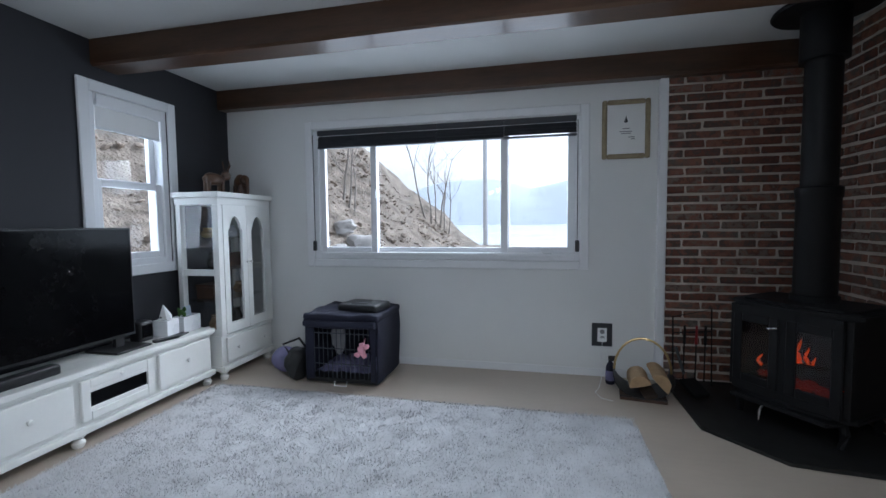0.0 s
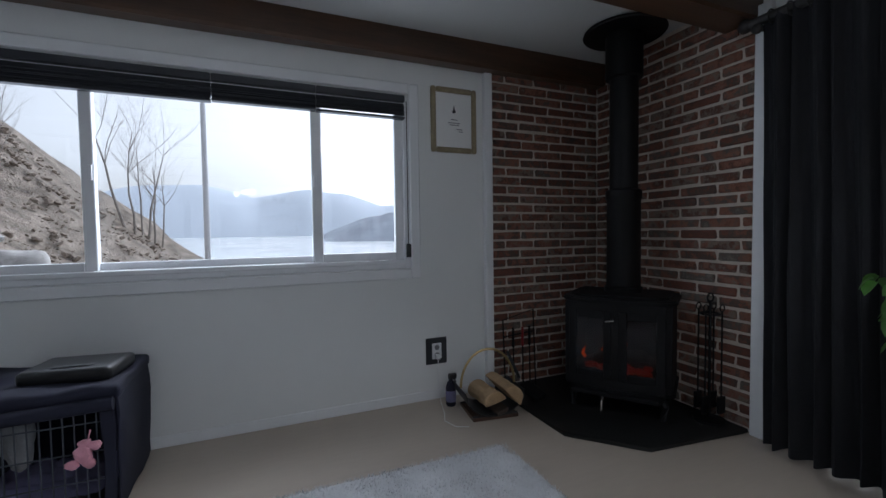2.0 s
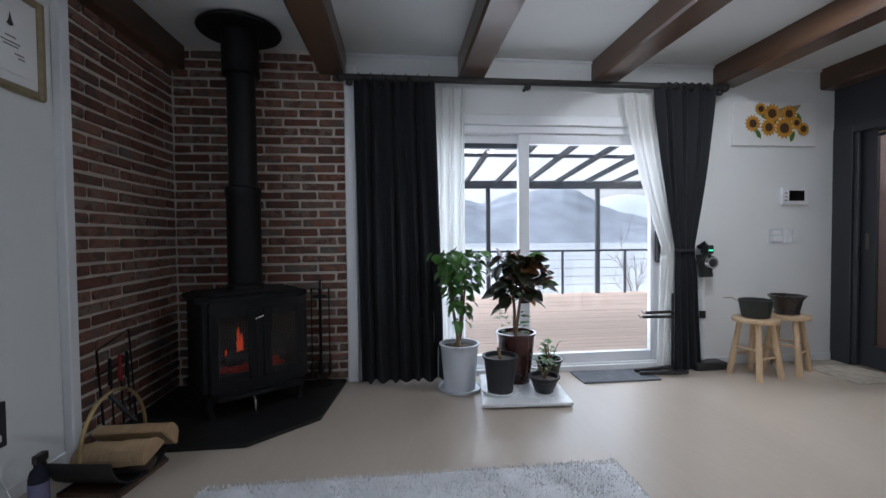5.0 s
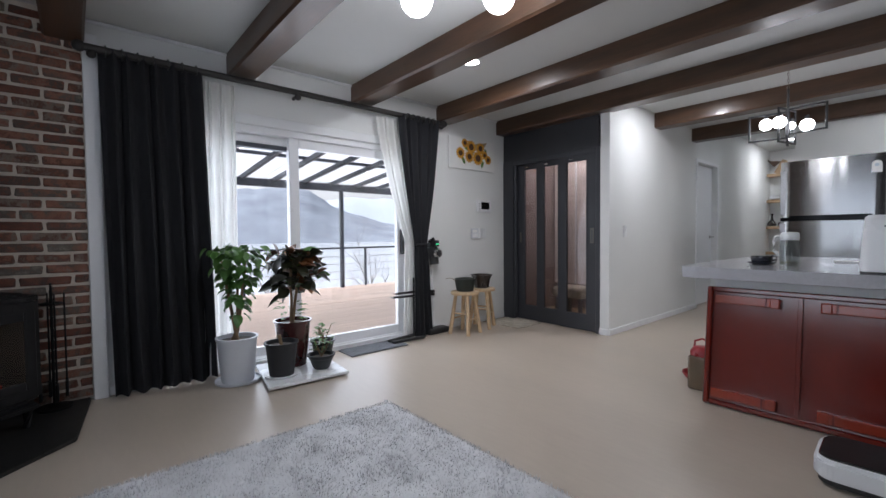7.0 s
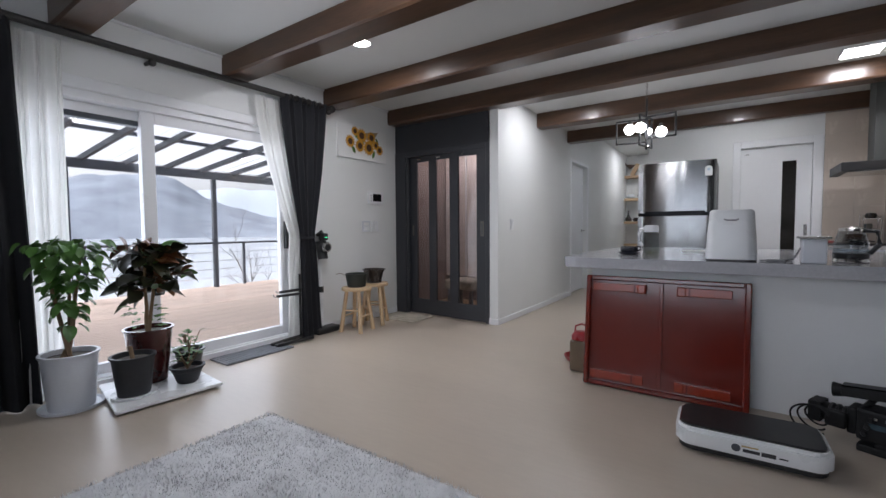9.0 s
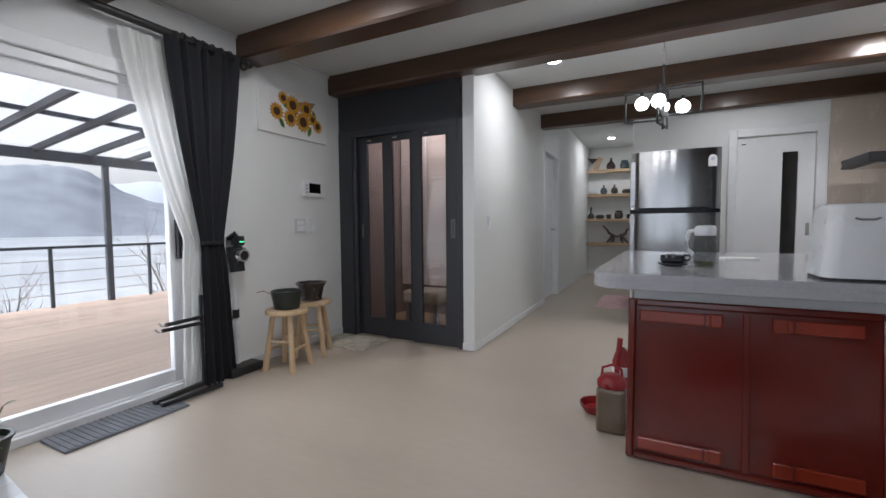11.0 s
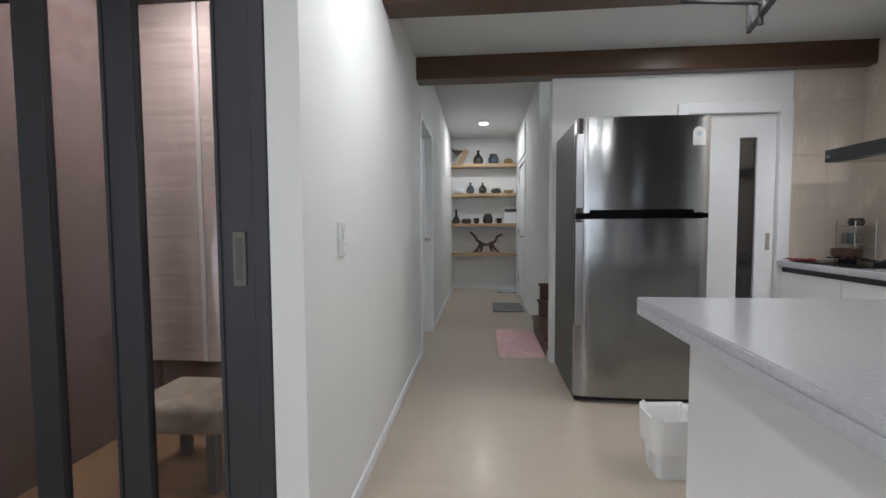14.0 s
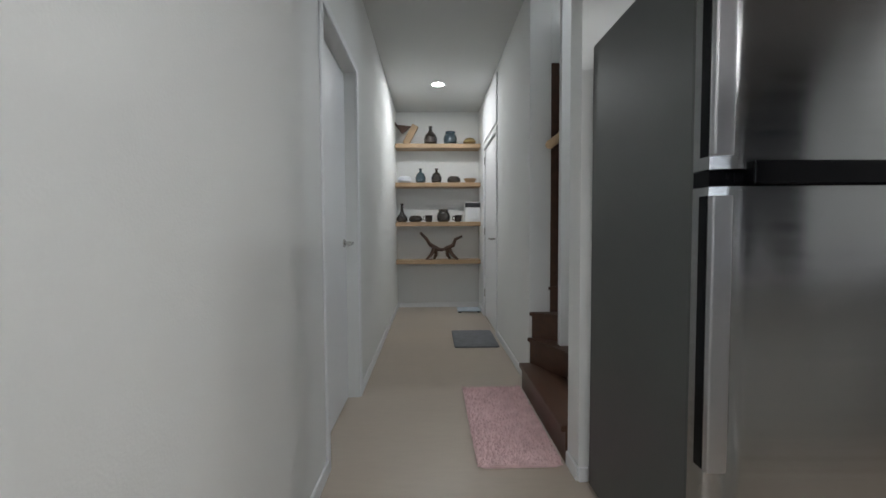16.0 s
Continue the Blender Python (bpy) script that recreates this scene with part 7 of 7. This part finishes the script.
part("base", lathe([(0.07, 0), (0.076, 0.005), (0.07, 0.02), (0, 0.022)], 26), M_CHROME, kt, smooth=True)
part("vessel", lathe([(0.066, 0.022), (0.073, 0.05), (0.071, 0.1), (0.052, 0.17), (0.049, 0.17), (0.068, 0.1), (0.064, 0.028)], 28), clear("kettle_glass", (0.86, 0.88, 0.89)), kt, smooth=True)
part("heater_band", lathe([(0.067, 0.022), (0.0745, 0.026), (0.0745, 0.05), (0.067, 0.052)], 26), M_BLACK, kt, smooth=True)
part("lid", lathe([(0.053, 0.168), (0.053, 0.18), (0.02, 0.19), (0, 0.192)], 22), M_CHROME, kt, smooth=True)
part("handle", tube([(-0.04, 0.02, 0.172), (-0.095, 0.03, 0.165), (-0.105, 0.03, 0.1), (-0.07, 0.02, 0.05)], 0.012), M_BLACK, kt, smooth=True)
part("water", lathe([(0, 0.03), (0.064, 0.03), (0.069, 0.055), (0.069, 0.075), (0, 0.076)], 24), clear("kettle_water", (0.8, 0.85, 0.88)), kt, smooth=True)
bgp = thing("plastic_bag", pose(-1.93, -0.60, 0.843), "crumpled white plastic bag on the worktop", "bag")
part("film", lump((0, 0, 0.055), (0.11, 0.08, 0.06), 0.5, 4), M_PAPER, bgp, smooth=True)
wc = thing("charger_cable", Matrix.Identity(4), "grey charger cable lying on the worktop", "cable")
part("wire", tube([(-1.31, -0.6, 0.849), (-1.36, -0.55, 0.851), (-1.42, -0.62, 0.849), (-1.45, -0.55, 0.87), (-1.48, -0.6, 0.92), (-1.50, -0.62, 0.895)], 0.005, 6), M_GREYCLOTH, wc, smooth=True)
part("adapter", box(-1.41, -1.33, -0.56, -0.53, 0.8435, 0.861, 0.004), M_GREYCLOTH, wc)
bk = thing("notepad", pose(-0.93, -1.55, 0.843, 0, 0, 10), "white notepad lying on the worktop", "notepad")
part("pages", box(-0.09, 0.09, -0.06, 0.06, 0, 0.01, 0.001), M_PAPER, bk)

# refrigerator
fg = thing("refrigerator", pose(-0.615, -3.21, 0), "large brushed steel top-freezer refrigerator", "refrigerator")
W, D, H = 0.79, 0.725, 1.785
part("cabinet", box(-W / 2, W / 2, -D, -0.075, 0.03, H - 0.005, 0.008), M_STEELSIDE, fg)


def steel_door(z0, z1):
    b = bmesh.new()
    n = 18
    rows = []
    for k in range(n + 1):
        u = k / n
        x = -W / 2 + W * u
        y = 0.0 + 0.016 * math.sin(math.pi * u) - (0.012 if k in (0, n) else 0)
        rows.append([b.verts.new((x, y, z0)), b.verts.new((x, y, z1)), b.verts.new((x, -0.072, z1)), b.verts.new((x, -0.072, z0))])
    for p, q in zip(rows, rows[1:]):
        for j in range(4):
            b.faces.new((p[j], p[(j + 1) % 4], q[(j + 1) % 4], q[j]))
    b.faces.new(rows[0])
    b.faces.new(rows[-1])
    return b


fz = part("freezer_door", steel_door(1.205, H), M_STEEL, fg, smooth=True)
fd = part("fridge_door", steel_door(0.045, 1.165), M_STEEL, fg, smooth=True)
part("grip_channel", box(-W / 2 + 0.1, W / 2 - 0.08, -0.07, 0.022, 1.168, 1.222, 0.004), M_GLOSSBLACK, fg)
part("hinge_strip", box(-W / 2, W / 2, -0.07, -0.012, 1.168, 1.202), M_GLOSSBLACK, fg)
for door, z0, z1 in ((fz, 1.235, 1.69), (fd, 0.5, 1.145)):
    part("grip_recess", box(W / 2 - 0.02, W / 2 + 0.0015, -0.046, -0.016, z0, z1, 0.001, 1), M_GLOSSBLACK, door)
    part("edge_handle", box(W / 2 - 0.046, W / 2 + 0.002, -0.013, 0.007, z0, z1, 0.006, 3), M_HANDLE, door, "satin steel edge handle")
label_rim = [(-0.036, -0.055), (0.036, -0.055)] + [(0.036 * math.cos(q * math.pi / 10), 0.02 + 0.036 * math.sin(q * math.pi / 10)) for q in range(11)]
part("energy_label", moved(prism(label_rim, 0, 0.001), pose(-W / 2 + 0.075, 0.0088, 1.66, 90)), M_PAPER, fz, "white dome-shaped energy label")
part("label_print", moved(prism([(0.016 * math.cos(q * 0.42), 0.016 * math.sin(q * 0.42)) for q in range(15)], 0, 0.001), pose(-W / 2 + 0.075, 0.0098, 1.675, 90)), M_PALEBLUE, fz)
part("badge", box(-W / 2 + 0.04, -W / 2 + 0.11, 0.006, 0.009, 1.775, 1.783), M_CHROME, fz)
part("kick_plate", box(-W / 2 + 0.01, W / 2 - 0.01, -0.6, -0.05, 0.0, 0.032), M_BLACK, fg)

# waste bin with a white liner
wb = thing("waste_bin", pose(-0.50, -2.48, 0), "white waste bin lined with a white bag", "bin")
b = bmesh.new()
rows = []
for z, s in ((0, 0.74), (0.25, 0.9), (0.25, 0.86), (0.02, 0.7)):
    rows.append([b.verts.new((x * s, y * s, z)) for x, y in rounded(0.24, 0.22, 0.04)])
for p, q in zip(rows, rows[1:]):
    for k in range(len(p)):
        b.faces.new((p[k], p[(k + 1) % len(p)], q[(k + 1) % len(p)], q[k]))
b.faces.new(rows[-1])
part("bucket", b, M_WHITEPLASTIC, wb, smooth=True)
b = bmesh.new()
rows = []
for j, (z, s) in enumerate(((0.12, 0.93), (0.22, 0.97), (0.275, 0.97), (0.26, 0.84), (0.18, 0.77), (0.1, 0.55))):
    rows.append([b.verts.new((x * s * (1 + 0.03 * noise.noise(Vector((k * 0.9, j, 2)))), y * s * (1 + 0.03 * noise.noise(Vector((k * 0.9, j, 7)))), z + 0.025 * noise.noise(Vector((k * 0.7, j * 0.7, 1))))) for k, (x, y) in enumerate(rounded(0.24, 0.22, 0.04))])
for p, q in zip(rows, rows[1:]):
    for k in range(len(p)):
        b.faces.new((p[k], p[(k + 1) % len(p)], q[(k + 1) % len(p)], q[k]))
part("liner", b, M_PAPER, wb, smooth=True)

# jar, red bottle and dustpan at the end of the peninsula
jr = thing("storage_jar", pose(-0.285, -0.73, 0), "large square jar of olive liquid with a red lid", "jar")
part("body", box(-0.07, 0.07, -0.07, 0.07, 0, 0.23, 0.022, 3), M_MURKY, jr, smooth=True)
part("lid", lathe([(0.055, 0.225), (0.072, 0.23), (0.072, 0.255), (0.05, 0.285), (0.03, 0.29), (0, 0.29)], 24), M_REDPLASTIC, jr, smooth=True)
part("carry_handle", tube([(-0.05, 0, 0.27), (-0.045, 0, 0.32), (0, 0, 0.34), (0.045, 0, 0.32), (0.05, 0, 0.27)], 0.007), M_REDPLASTIC, jr, smooth=True)
ex = thing("red_flask", pose(-0.31, -1.05, 0), "red gourd-shaped flask with a white band", "flask")
part("bottle", lathe([(0.06, 0), (0.075, 0.02), (0.078, 0.12), (0.05, 0.17), (0.043, 0.185), (0.052, 0.22), (0.052, 0.27), (0.036, 0.32), (0.012, 0.35), (0, 0.352)], 24), M_REDPLASTIC, ex, smooth=True)
part("white_band", lathe([(0.044, 0.185), (0.0535, 0.218), (0.0535, 0.24), (0.0525, 0.245)], 24), M_PAPER, ex, smooth=True)
dp = thing("dustpan", pose(-0.2, -0.92, 0, 0, 0, 20), "dark red plastic dustpan with an upright handle", "dustpan")
part("pan", lathe([(0, 0.004), (0.08, 0.006), (0.1, 0.035), (0.104, 0.05), (0.098, 0.05), (0.08, 0.014), (0, 0.01)], 24), M_REDPLASTIC, dp, smooth=True)
part("grip", rod((-0.09, -0.03, 0.04), (-0.13, -0.06, 0.41), 0.013, 0.016), M_REDPLASTIC, dp, smooth=True)

# kitchen run along the side wall
KX = -1.93
ku = thing("kitchen_unit", Matrix.Identity(4), "white handleless kitchen drawer units", "cabinet")
part("carcass", box(XL + 0.008, KX - 0.022, YB + 0.022, -2.24, 0.08, 0.805), M_WHITE, ku)
part("plinth", box(XL + 0.008, KX - 0.06, YB + 0.022, -2.24, 0.0, 0.08), M_BLACK, ku)
for y0, y1 in ((YB + 0.024, -3.42), (-3.415, -2.83), (-2.825, -2.245)):
    for z0, z1 in ((0.09, 0.42), (0.455, 0.765)):
        part("drawer_front", box(KX - 0.022, KX, y0, y1, z0, z1, 0.003, 1), M_WHITE, ku)
        part("grip_recess", box(KX - 0.022, KX - 0.012, y0, y1, z1, z1 + 0.035), M_BLACK, ku)
kw = thing("worktop", Matrix.Identity(4), "grey quartz worktop along the tiled wall", "worktop")
part("slab", box(XL + 0.007, KX + 0.03, YB + 0.022, -2.235, 0.806, 0.85, 0.005), M_QUARTZ, kw)
gh = thing("gas_hob", pose(-2.2, -3.62, 0.85), "black glass gas hob with pan supports", "hob")
part("glass_plate", box(-0.25, 0.24, -0.28, 0.28, 0, 0.012, 0.004), M_GLOSSBLACK, gh)
for y in (-0.14, 0.14):
    part("burner", lathe([(0.05, 0.012), (0.05, 0.025), (0.03, 0.032), (0, 0.032)], 20, at=(-0.03, y, 0)), M_IRON, gh, smooth=True)
    for a in range(4):
        part("pan_support", moved(box(0.03, 0.11, -0.005, 0.005, 0.03, 0.04), pose(-0.03, y, 0, 0, 0, 90 * a + 45)), M_IRON, gh)
pn = thing("saucepan", pose(-2.24, -3.78, 0.892), "small brown cooking pot on the hob", "pot")
part("body", lathe([(0.07, 0), (0.085, 0.01), (0.088, 0.06), (0.082, 0.06), (0.08, 0.015), (0, 0.012)], 24), M_CARVED, pn, smooth=True)
sr = thing("spice_rack", pose(-2.36, -3.86, 0.85), "wire rack with jars beside the hob", "rack")
for x in (-0.07, 0.07):
    for y in (-0.08, 0.08):
        part("upright", rod((x, y, 0), (x, y, 0.3), 0.004), M_CHROME, sr)
for z in (0.13, 0.26):
    part("wire_shelf", box(-0.075, 0.075, -0.085, 0.085, z, z + 0.005), M_CHROME, sr)
for k in range(3):
    part("jar", lathe([(0.024, 0.135), (0.026, 0.14), (0.026, 0.2), (0.02, 0.21), (0, 0.212)], 14, at=(0.02, -0.055 + 0.055 * k, 0)), M_CERBLUE if k == 1 else M_BRONZE, sr, smooth=True)
part("jar", lathe([(0.04, 0.265), (0.05, 0.29), (0.04, 0.32), (0, 0.325)], 16), M_CERAMIC, sr, smooth=True)
pp = thing("dried_chillies", pose(-2.0, -3.86, 0.85), "small heap of dried red chillies", "chillies")
b = bmesh.new()
for k in range(14):
    a = random.uniform(0, 6.28)
    x, y = random.uniform(-0.05, 0.05), random.uniform(-0.05, 0.05)
    tube([(x, y, 0.012), (x + 0.03 * math.cos(a), y + 0.03 * math.sin(a), 0.022), (x + 0.06 * math.cos(a + 0.3), y + 0.06 * math.sin(a + 0.3), 0.012)], lambda s: 0.009 * (1 - 0.8 * s), 6, b)
tagged(part("pods", b, M_REDPLASTIC, pp, smooth=True), kind="stuff")
hd_ = thing("range_hood", Matrix.Identity(4), "black slim range hood on the tiled wall", "range hood")
part("canopy", box(XL + 0.008, -2.0, YB + 0.31, -3.08, 1.55, 1.635, 0.006), M_BLACK, hd_)
part("filter", box(XL + 0.05, -2.05, YB + 0.36, -3.13, 1.543, 1.5505), M_CHROME, hd_)
part("front_strip", box(-2.0005, -1.996, YB + 0.33, YB + 0.36, 1.575, 1.60), M_CHROME, hd_)
part("chimney", box(XL + 0.008, -2.25, -3.5, -3.25, 1.635, CE - 0.005, 0.004), M_STEELSIDE, hd_)

# ---- corridor things ----
for z in (2.135, 1.63, 1.115, 0.615):
    s = thing("wall_shelf", pose(0.32, -7.975, z), "thick oak shelf across the end of the corridor", "shelf", "shelves at the corridor end")
    part("board", box(-0.558, 0.558, -0.123, 0.125, 0, 0.055, 0.004), M_SHELF, s)
PROFILES = {
    "bottle": [(0.05, 0), (0.085, 0.02), (0.09, 0.07), (0.07, 0.125), (0.03, 0.165), (0.02, 0.2), (0.028, 0.235), (0.018, 0.235), (0.012, 0.2)],
    "jar": [(0.06, 0), (0.085, 0.02), (0.09, 0.08), (0.075, 0.125), (0.06, 0.135), (0.068, 0.165), (0.056, 0.165), (0.05, 0.14)],
    "bowl": [(0.035, 0), (0.08, 0.02), (0.085, 0.04), (0.06, 0.075), (0.015, 0.09), (0, 0.092)],
    "round": [(0.04, 0), (0.065, 0.02), (0.07, 0.07), (0.05, 0.12), (0.018, 0.145), (0.015, 0.17), (0.024, 0.19), (0.012, 0.19)],
    "squat": [(0.06, 0), (0.09, 0.02), (0.09, 0.05), (0.07, 0.08), (0.06, 0.085), (0.05, 0.08)],
    "dish": [(0.04, 0), (0.06, 0.01), (0.085, 0.055), (0.078, 0.055), (0.05, 0.02), (0, 0.016)],
    "tall": [(0.05, 0), (0.075, 0.02), (0.072, 0.06), (0.035, 0.11), (0.02, 0.15), (0.018, 0.22), (0.026, 0.245), (0.014, 0.245)],
    "cup": [(0.035, 0), (0.045, 0.01), (0.05, 0.09), (0.044, 0.09), (0.04, 0.015), (0, 0.012)],
}
for nm, kind, x, z, mt, lab in (
        ("vase", "bottle", 0.415, 2.19, M_CERAMIC, "dark glazed bottle vase on a shelf"), ("vase", "jar", 0.155, 2.19, M_CERBLUE, "dark blue glazed jar on a shelf"),
        ("brass_bowl", "bowl", -0.10, 2.19, M_BRASS, "small domed brass bowl on a shelf"), ("vase", "round", 0.55, 1.685, M_CERBLUE, "round blue-grey vase on a shelf"),
        ("vase", "round", 0.34, 1.685, M_CERAMIC, "small dark bud vase on a shelf"), ("teapot", "squat", 0.11, 1.685, M_CERAMIC, "squat dark teapot on a shelf"),
        ("wooden_dish", "dish", -0.106, 1.685, M_SHELF, "tan wooden dish on a shelf"), ("vase", "tall", 0.80, 1.17, M_CERAMIC, "tall-necked dark bottle on a shelf"),
        ("teapot", "squat", 0.62, 1.17, M_CERAMIC, "squat dark bowl on a shelf"), ("cup", "cup", 0.445, 1.17, M_CERAMIC, "dark cup on a shelf"),
        ("cup", "cup", 0.055, 1.17, M_CERAMIC, "dark cup on a shelf"), ("incense_pot", "jar", 0.25, 1.17, M_CERAMIC, "dark lidded pot on a shelf"),
        ("glass_bowl", "squat", 0.76, 1.685, M_POTWHITE, "pale glass bowl on a shelf")):
    t = pot_shape(nm, PROFILES[kind], pose(x, -7.93, z), mt, lab, nm.replace("_", " "), "pottery on the shelves")
    if nm in ("cup", "incense_pot"):
        part("handle", tube([(0.045, 0, 0.07), (0.075, 0, 0.07), (0.075, 0, 0.03), (0.045, 0, 0.025)], 0.007), mt, t, smooth=True)
dw = thing("driftwood", pose(0.74, -7.95, 2.19), "forked piece of brown driftwood on a shelf", "driftwood")
part("wood", moved(box(-0.04, 0.05, -0.03, 0.03, 0, 0.28, 0.012), pose(0.0, 0, 0.005, 0, -28, 0)), M_SHELF, dw)
part("fork", moved(prism([(-0.1, 0.0), (0.1, 0.02), (0.12, 0.06), (0.02, -0.1)], -0.03, 0.03, 0.008), pose(0.03, 0, 0.24, 90, 0, 0)), M_WOODDARK, dw)
an = thing("driftwood_stand", pose(0.28, -7.93, 0.67), "branching dark driftwood stand on the lowest shelf", "driftwood")
for k, pts in enumerate((((0.05, 0, 0.14), (0.15, 0, 0.2), (0.2, 0.01, 0.28), (0.28, 0, 0.36)), ((-0.05, 0, 0.14), (-0.16, 0, 0.19), (-0.19, 0, 0.27), (-0.28, 0, 0.31)), ((0.12, 0, 0.15), (0.0, 0.01, 0.13), (-0.12, 0, 0.15)),
                         ((0.1, 0.02, 0.14), (0.14, 0.04, 0.06), (0.2, 0.05, 0.0)), ((-0.1, 0.02, 0.14), (-0.15, 0.04, 0.06), (-0.22, 0.05, 0.0)), ((0.08, -0.02, 0.14), (0.07, -0.05, 0.06), (0.1, -0.06, 0.0)), ((-0.08, -0.02, 0.14), (-0.08, -0.05, 0.06), (-0.12, -0.06, 0.0)))):
    part("branch", tube(pts, lambda s: 0.03 - 0.014 * s, 8), M_WOODDARK, an, smooth=True)
wbx = thing("carton", pose(-0.135, -7.94, 1.17), "white carton with a printed panel on a shelf", "box")
part("carton_body", box(-0.1, 0.1, -0.07, 0.08, 0, 0.26, 0.003), M_PAPER, wbx)
part("printed_panel", box(-0.075, 0.07, 0.08, 0.082, 0.02, 0.17), M_WHITEPLASTIC, wbx)
part("print_band", box(-0.1, 0.1, 0.08, 0.082, 0.19, 0.25), M_INK, wbx)
bs = thing("bathroom_scale", pose(-0.07, -7.8, 0), "flat pale glass bathroom scale on the floor", "scale")
part("glass_plate", box(-0.15, 0.15, -0.14, 0.14, 0.015, 0.026, 0.003), M_PALEBLUE, bs)
for x in (-0.12, 0.12):
    for y in (-0.11, 0.11):
        part("foot", lathe([(0.02, 0), (0.02, 0.016)], 12, at=(x, y, 0)), M_BLACK, bs)
b = prism([(x + 0.005, y - 6.36) for x, y in rounded(0.41, 0.63, 0.03)], 0, 0.012, 0.003)
solid("bath_mat", b, M_GREYMAT, "grey bath mat on the corridor floor", "mat")


def shag_mat(name, cx, cy, w, d, r, material, label, tall, count, seed):
    t = thing(name, pose(cx, cy, 0), label, "mat")
    part("backing", prism(rounded(w, d, r), 0, tall * 0.55, 0.004), material, t)
    rnd = np.random.RandomState(seed)
    px, py = rnd.uniform(-w / 2, w / 2, count), rnd.uniform(-d / 2, d / 2, count)
    a, hh = rnd.uniform(0, 6.283, count), rnd.uniform(tall * 0.7, tall * 1.3, count)
    v = np.zeros((count, 3, 3))
    v[:, 0] = np.stack([px - 0.003 * np.sin(a), py + 0.003 * np.cos(a), np.full(count, tall * 0.4)], 1)
    v[:, 1] = np.stack([px + 0.003 * np.sin(a), py - 0.003 * np.cos(a), np.full(count, tall * 0.4)], 1)
    v[:, 2] = np.stack([px + 0.012 * np.cos(a), py + 0.012 * np.sin(a), hh], 1)
    me = bpy.data.meshes.new("fur")
    me.from_pydata(v.reshape(-1, 3).tolist(), [], np.arange(3 * count).reshape(-1, 3).tolist())
    me.materials.append(material)
    p = tagged(new("fur", me), kind="stuff")
    p.parent = t


shag_mat("shag_mat", 0.022, -4.575, 0.385, 0.94, 0.04, M_PINKMAT, "pale pink shaggy mat before the stairs", 0.026, 16000, 8)

# ---- pieces: bricks, tiles, deck boards ----
def shared(name, mesh, m, parent):
    ob = new(name, mesh)
    ob.parent = parent
    ob.matrix_basis = m
    return ob


def brick_mesh(length, height, depth, seed, material):
    rnd = random.Random(seed)
    b = box(-length / 2, length / 2, 0, depth, -height / 2, height / 2, 0.005, 1)
    for vv in b.verts:
        vv.co += Vector((rnd.uniform(-1, 1) * 0.0045, rnd.uniform(-1, 1) * 0.0015, rnd.uniform(-1, 1) * 0.0032))
    me = bpy.data.meshes.new("brick")
    bmesh.ops.recalc_face_normals(b, faces=b.faces)
    b.to_mesh(me)
    b.free()
    me.materials.append(material)
    return me


def lay_bricks(parent, u0, u1, z0, z1, place, seed):
    rnd = random.Random(seed)
    pitch, course = 0.25, 0.067
    cache = {}
    row = 0
    z = z0
    while z + course <= z1 + 0.02:
        u = u0 - (0.125 if row % 2 else 0.0) + rnd.uniform(-0.012, 0.012)
        while u < u1:
            a, c = max(u, u0), min(u + pitch - 0.016, u1)
            if c - a > 0.035:
                full = abs(c - a - (pitch - 0.016)) < 0.004
                ln = round(c - a, 2) if not full else 0.234
                key = (ln, rnd.randint(0, 4))
                if key not in cache:
                    cache[key] = brick_mesh(ln - 0.002 if not full else 0.232, 0.0485, 0.016, int(ln * 100) * 3 + key[1], M_BRICK)
                shared("brick", cache[key], place((a + c) / 2, z + course / 2 + rnd.uniform(-0.002, 0.002), rnd), parent)
            u += pitch
        z += course
        row += 1


wf = bpy.data.objects["brick_backing_front"]
wsd = bpy.data.objects["brick_backing_side"]
lay_bricks(wf, 1.308, XR - 0.024, 0.026, 2.285, lambda u, z, r: pose(u, YW - 0.03 - r.uniform(0, 0.004), z, 0, r.uniform(-0.7, 0.7), r.uniform(-0.7, 0.7)), 1)
lay_bricks(wsd, -(YW - 0.04), -2.388, 0.026, CE - 0.01, lambda u, z, r: pose(XR - 0.03 - r.uniform(0, 0.004), -u, z, 0, 0, -90) @ pose(0, 0, 0, 0, r.uniform(-0.7, 0.7), r.uniform(-0.7, 0.7)), 2)


def tile_mesh(w, h):
    b = box(-w / 2, w / 2, 0, 0.006, -h / 2, h / 2, 0.0015, 1)
    me = bpy.data.meshes.new("tile")
    bmesh.ops.recalc_face_normals(b, faces=b.faces)
    b.to_mesh(me)
    b.free()
    me.materials.append(M_TILE)
    return me


tm, tm2 = tile_mesh(0.252, 0.397), tile_mesh(0.297, 0.397)
back_bed, side_bed = bpy.data.objects["tile_bed_back"], bpy.data.objects["tile_bed_side"]
for j in range(4):
    for i in range(2):
        shared("tile", tm, pose(XL + 0.127 + i * 0.254, YB + 0.012, 1.052 + j * 0.4, 0, 0, 180), back_bed)
    for i in range(6):
        shared("tile", tm2, pose(XL + 0.012, YB + 0.16 + i * 0.3, 1.052 + j * 0.4, 0, 0, 90), side_bed)

b = box(-0.068, 0.068, -6.38, 6.38, -0.014, 0.014, 0.003, 1)
dm = bpy.data.meshes.new("plank")
bmesh.ops.recalc_face_normals(b, faces=b.faces)
b.to_mesh(dm)
b.free()
dm.materials.append(M_DECK)
for k in range(36):
    shared("plank", dm, pose(2.62 + k * 0.1415, 0, -0.125 + random.uniform(-0.002, 0.002), 0, 0, random.uniform(-0.02, 0.02)), deck)
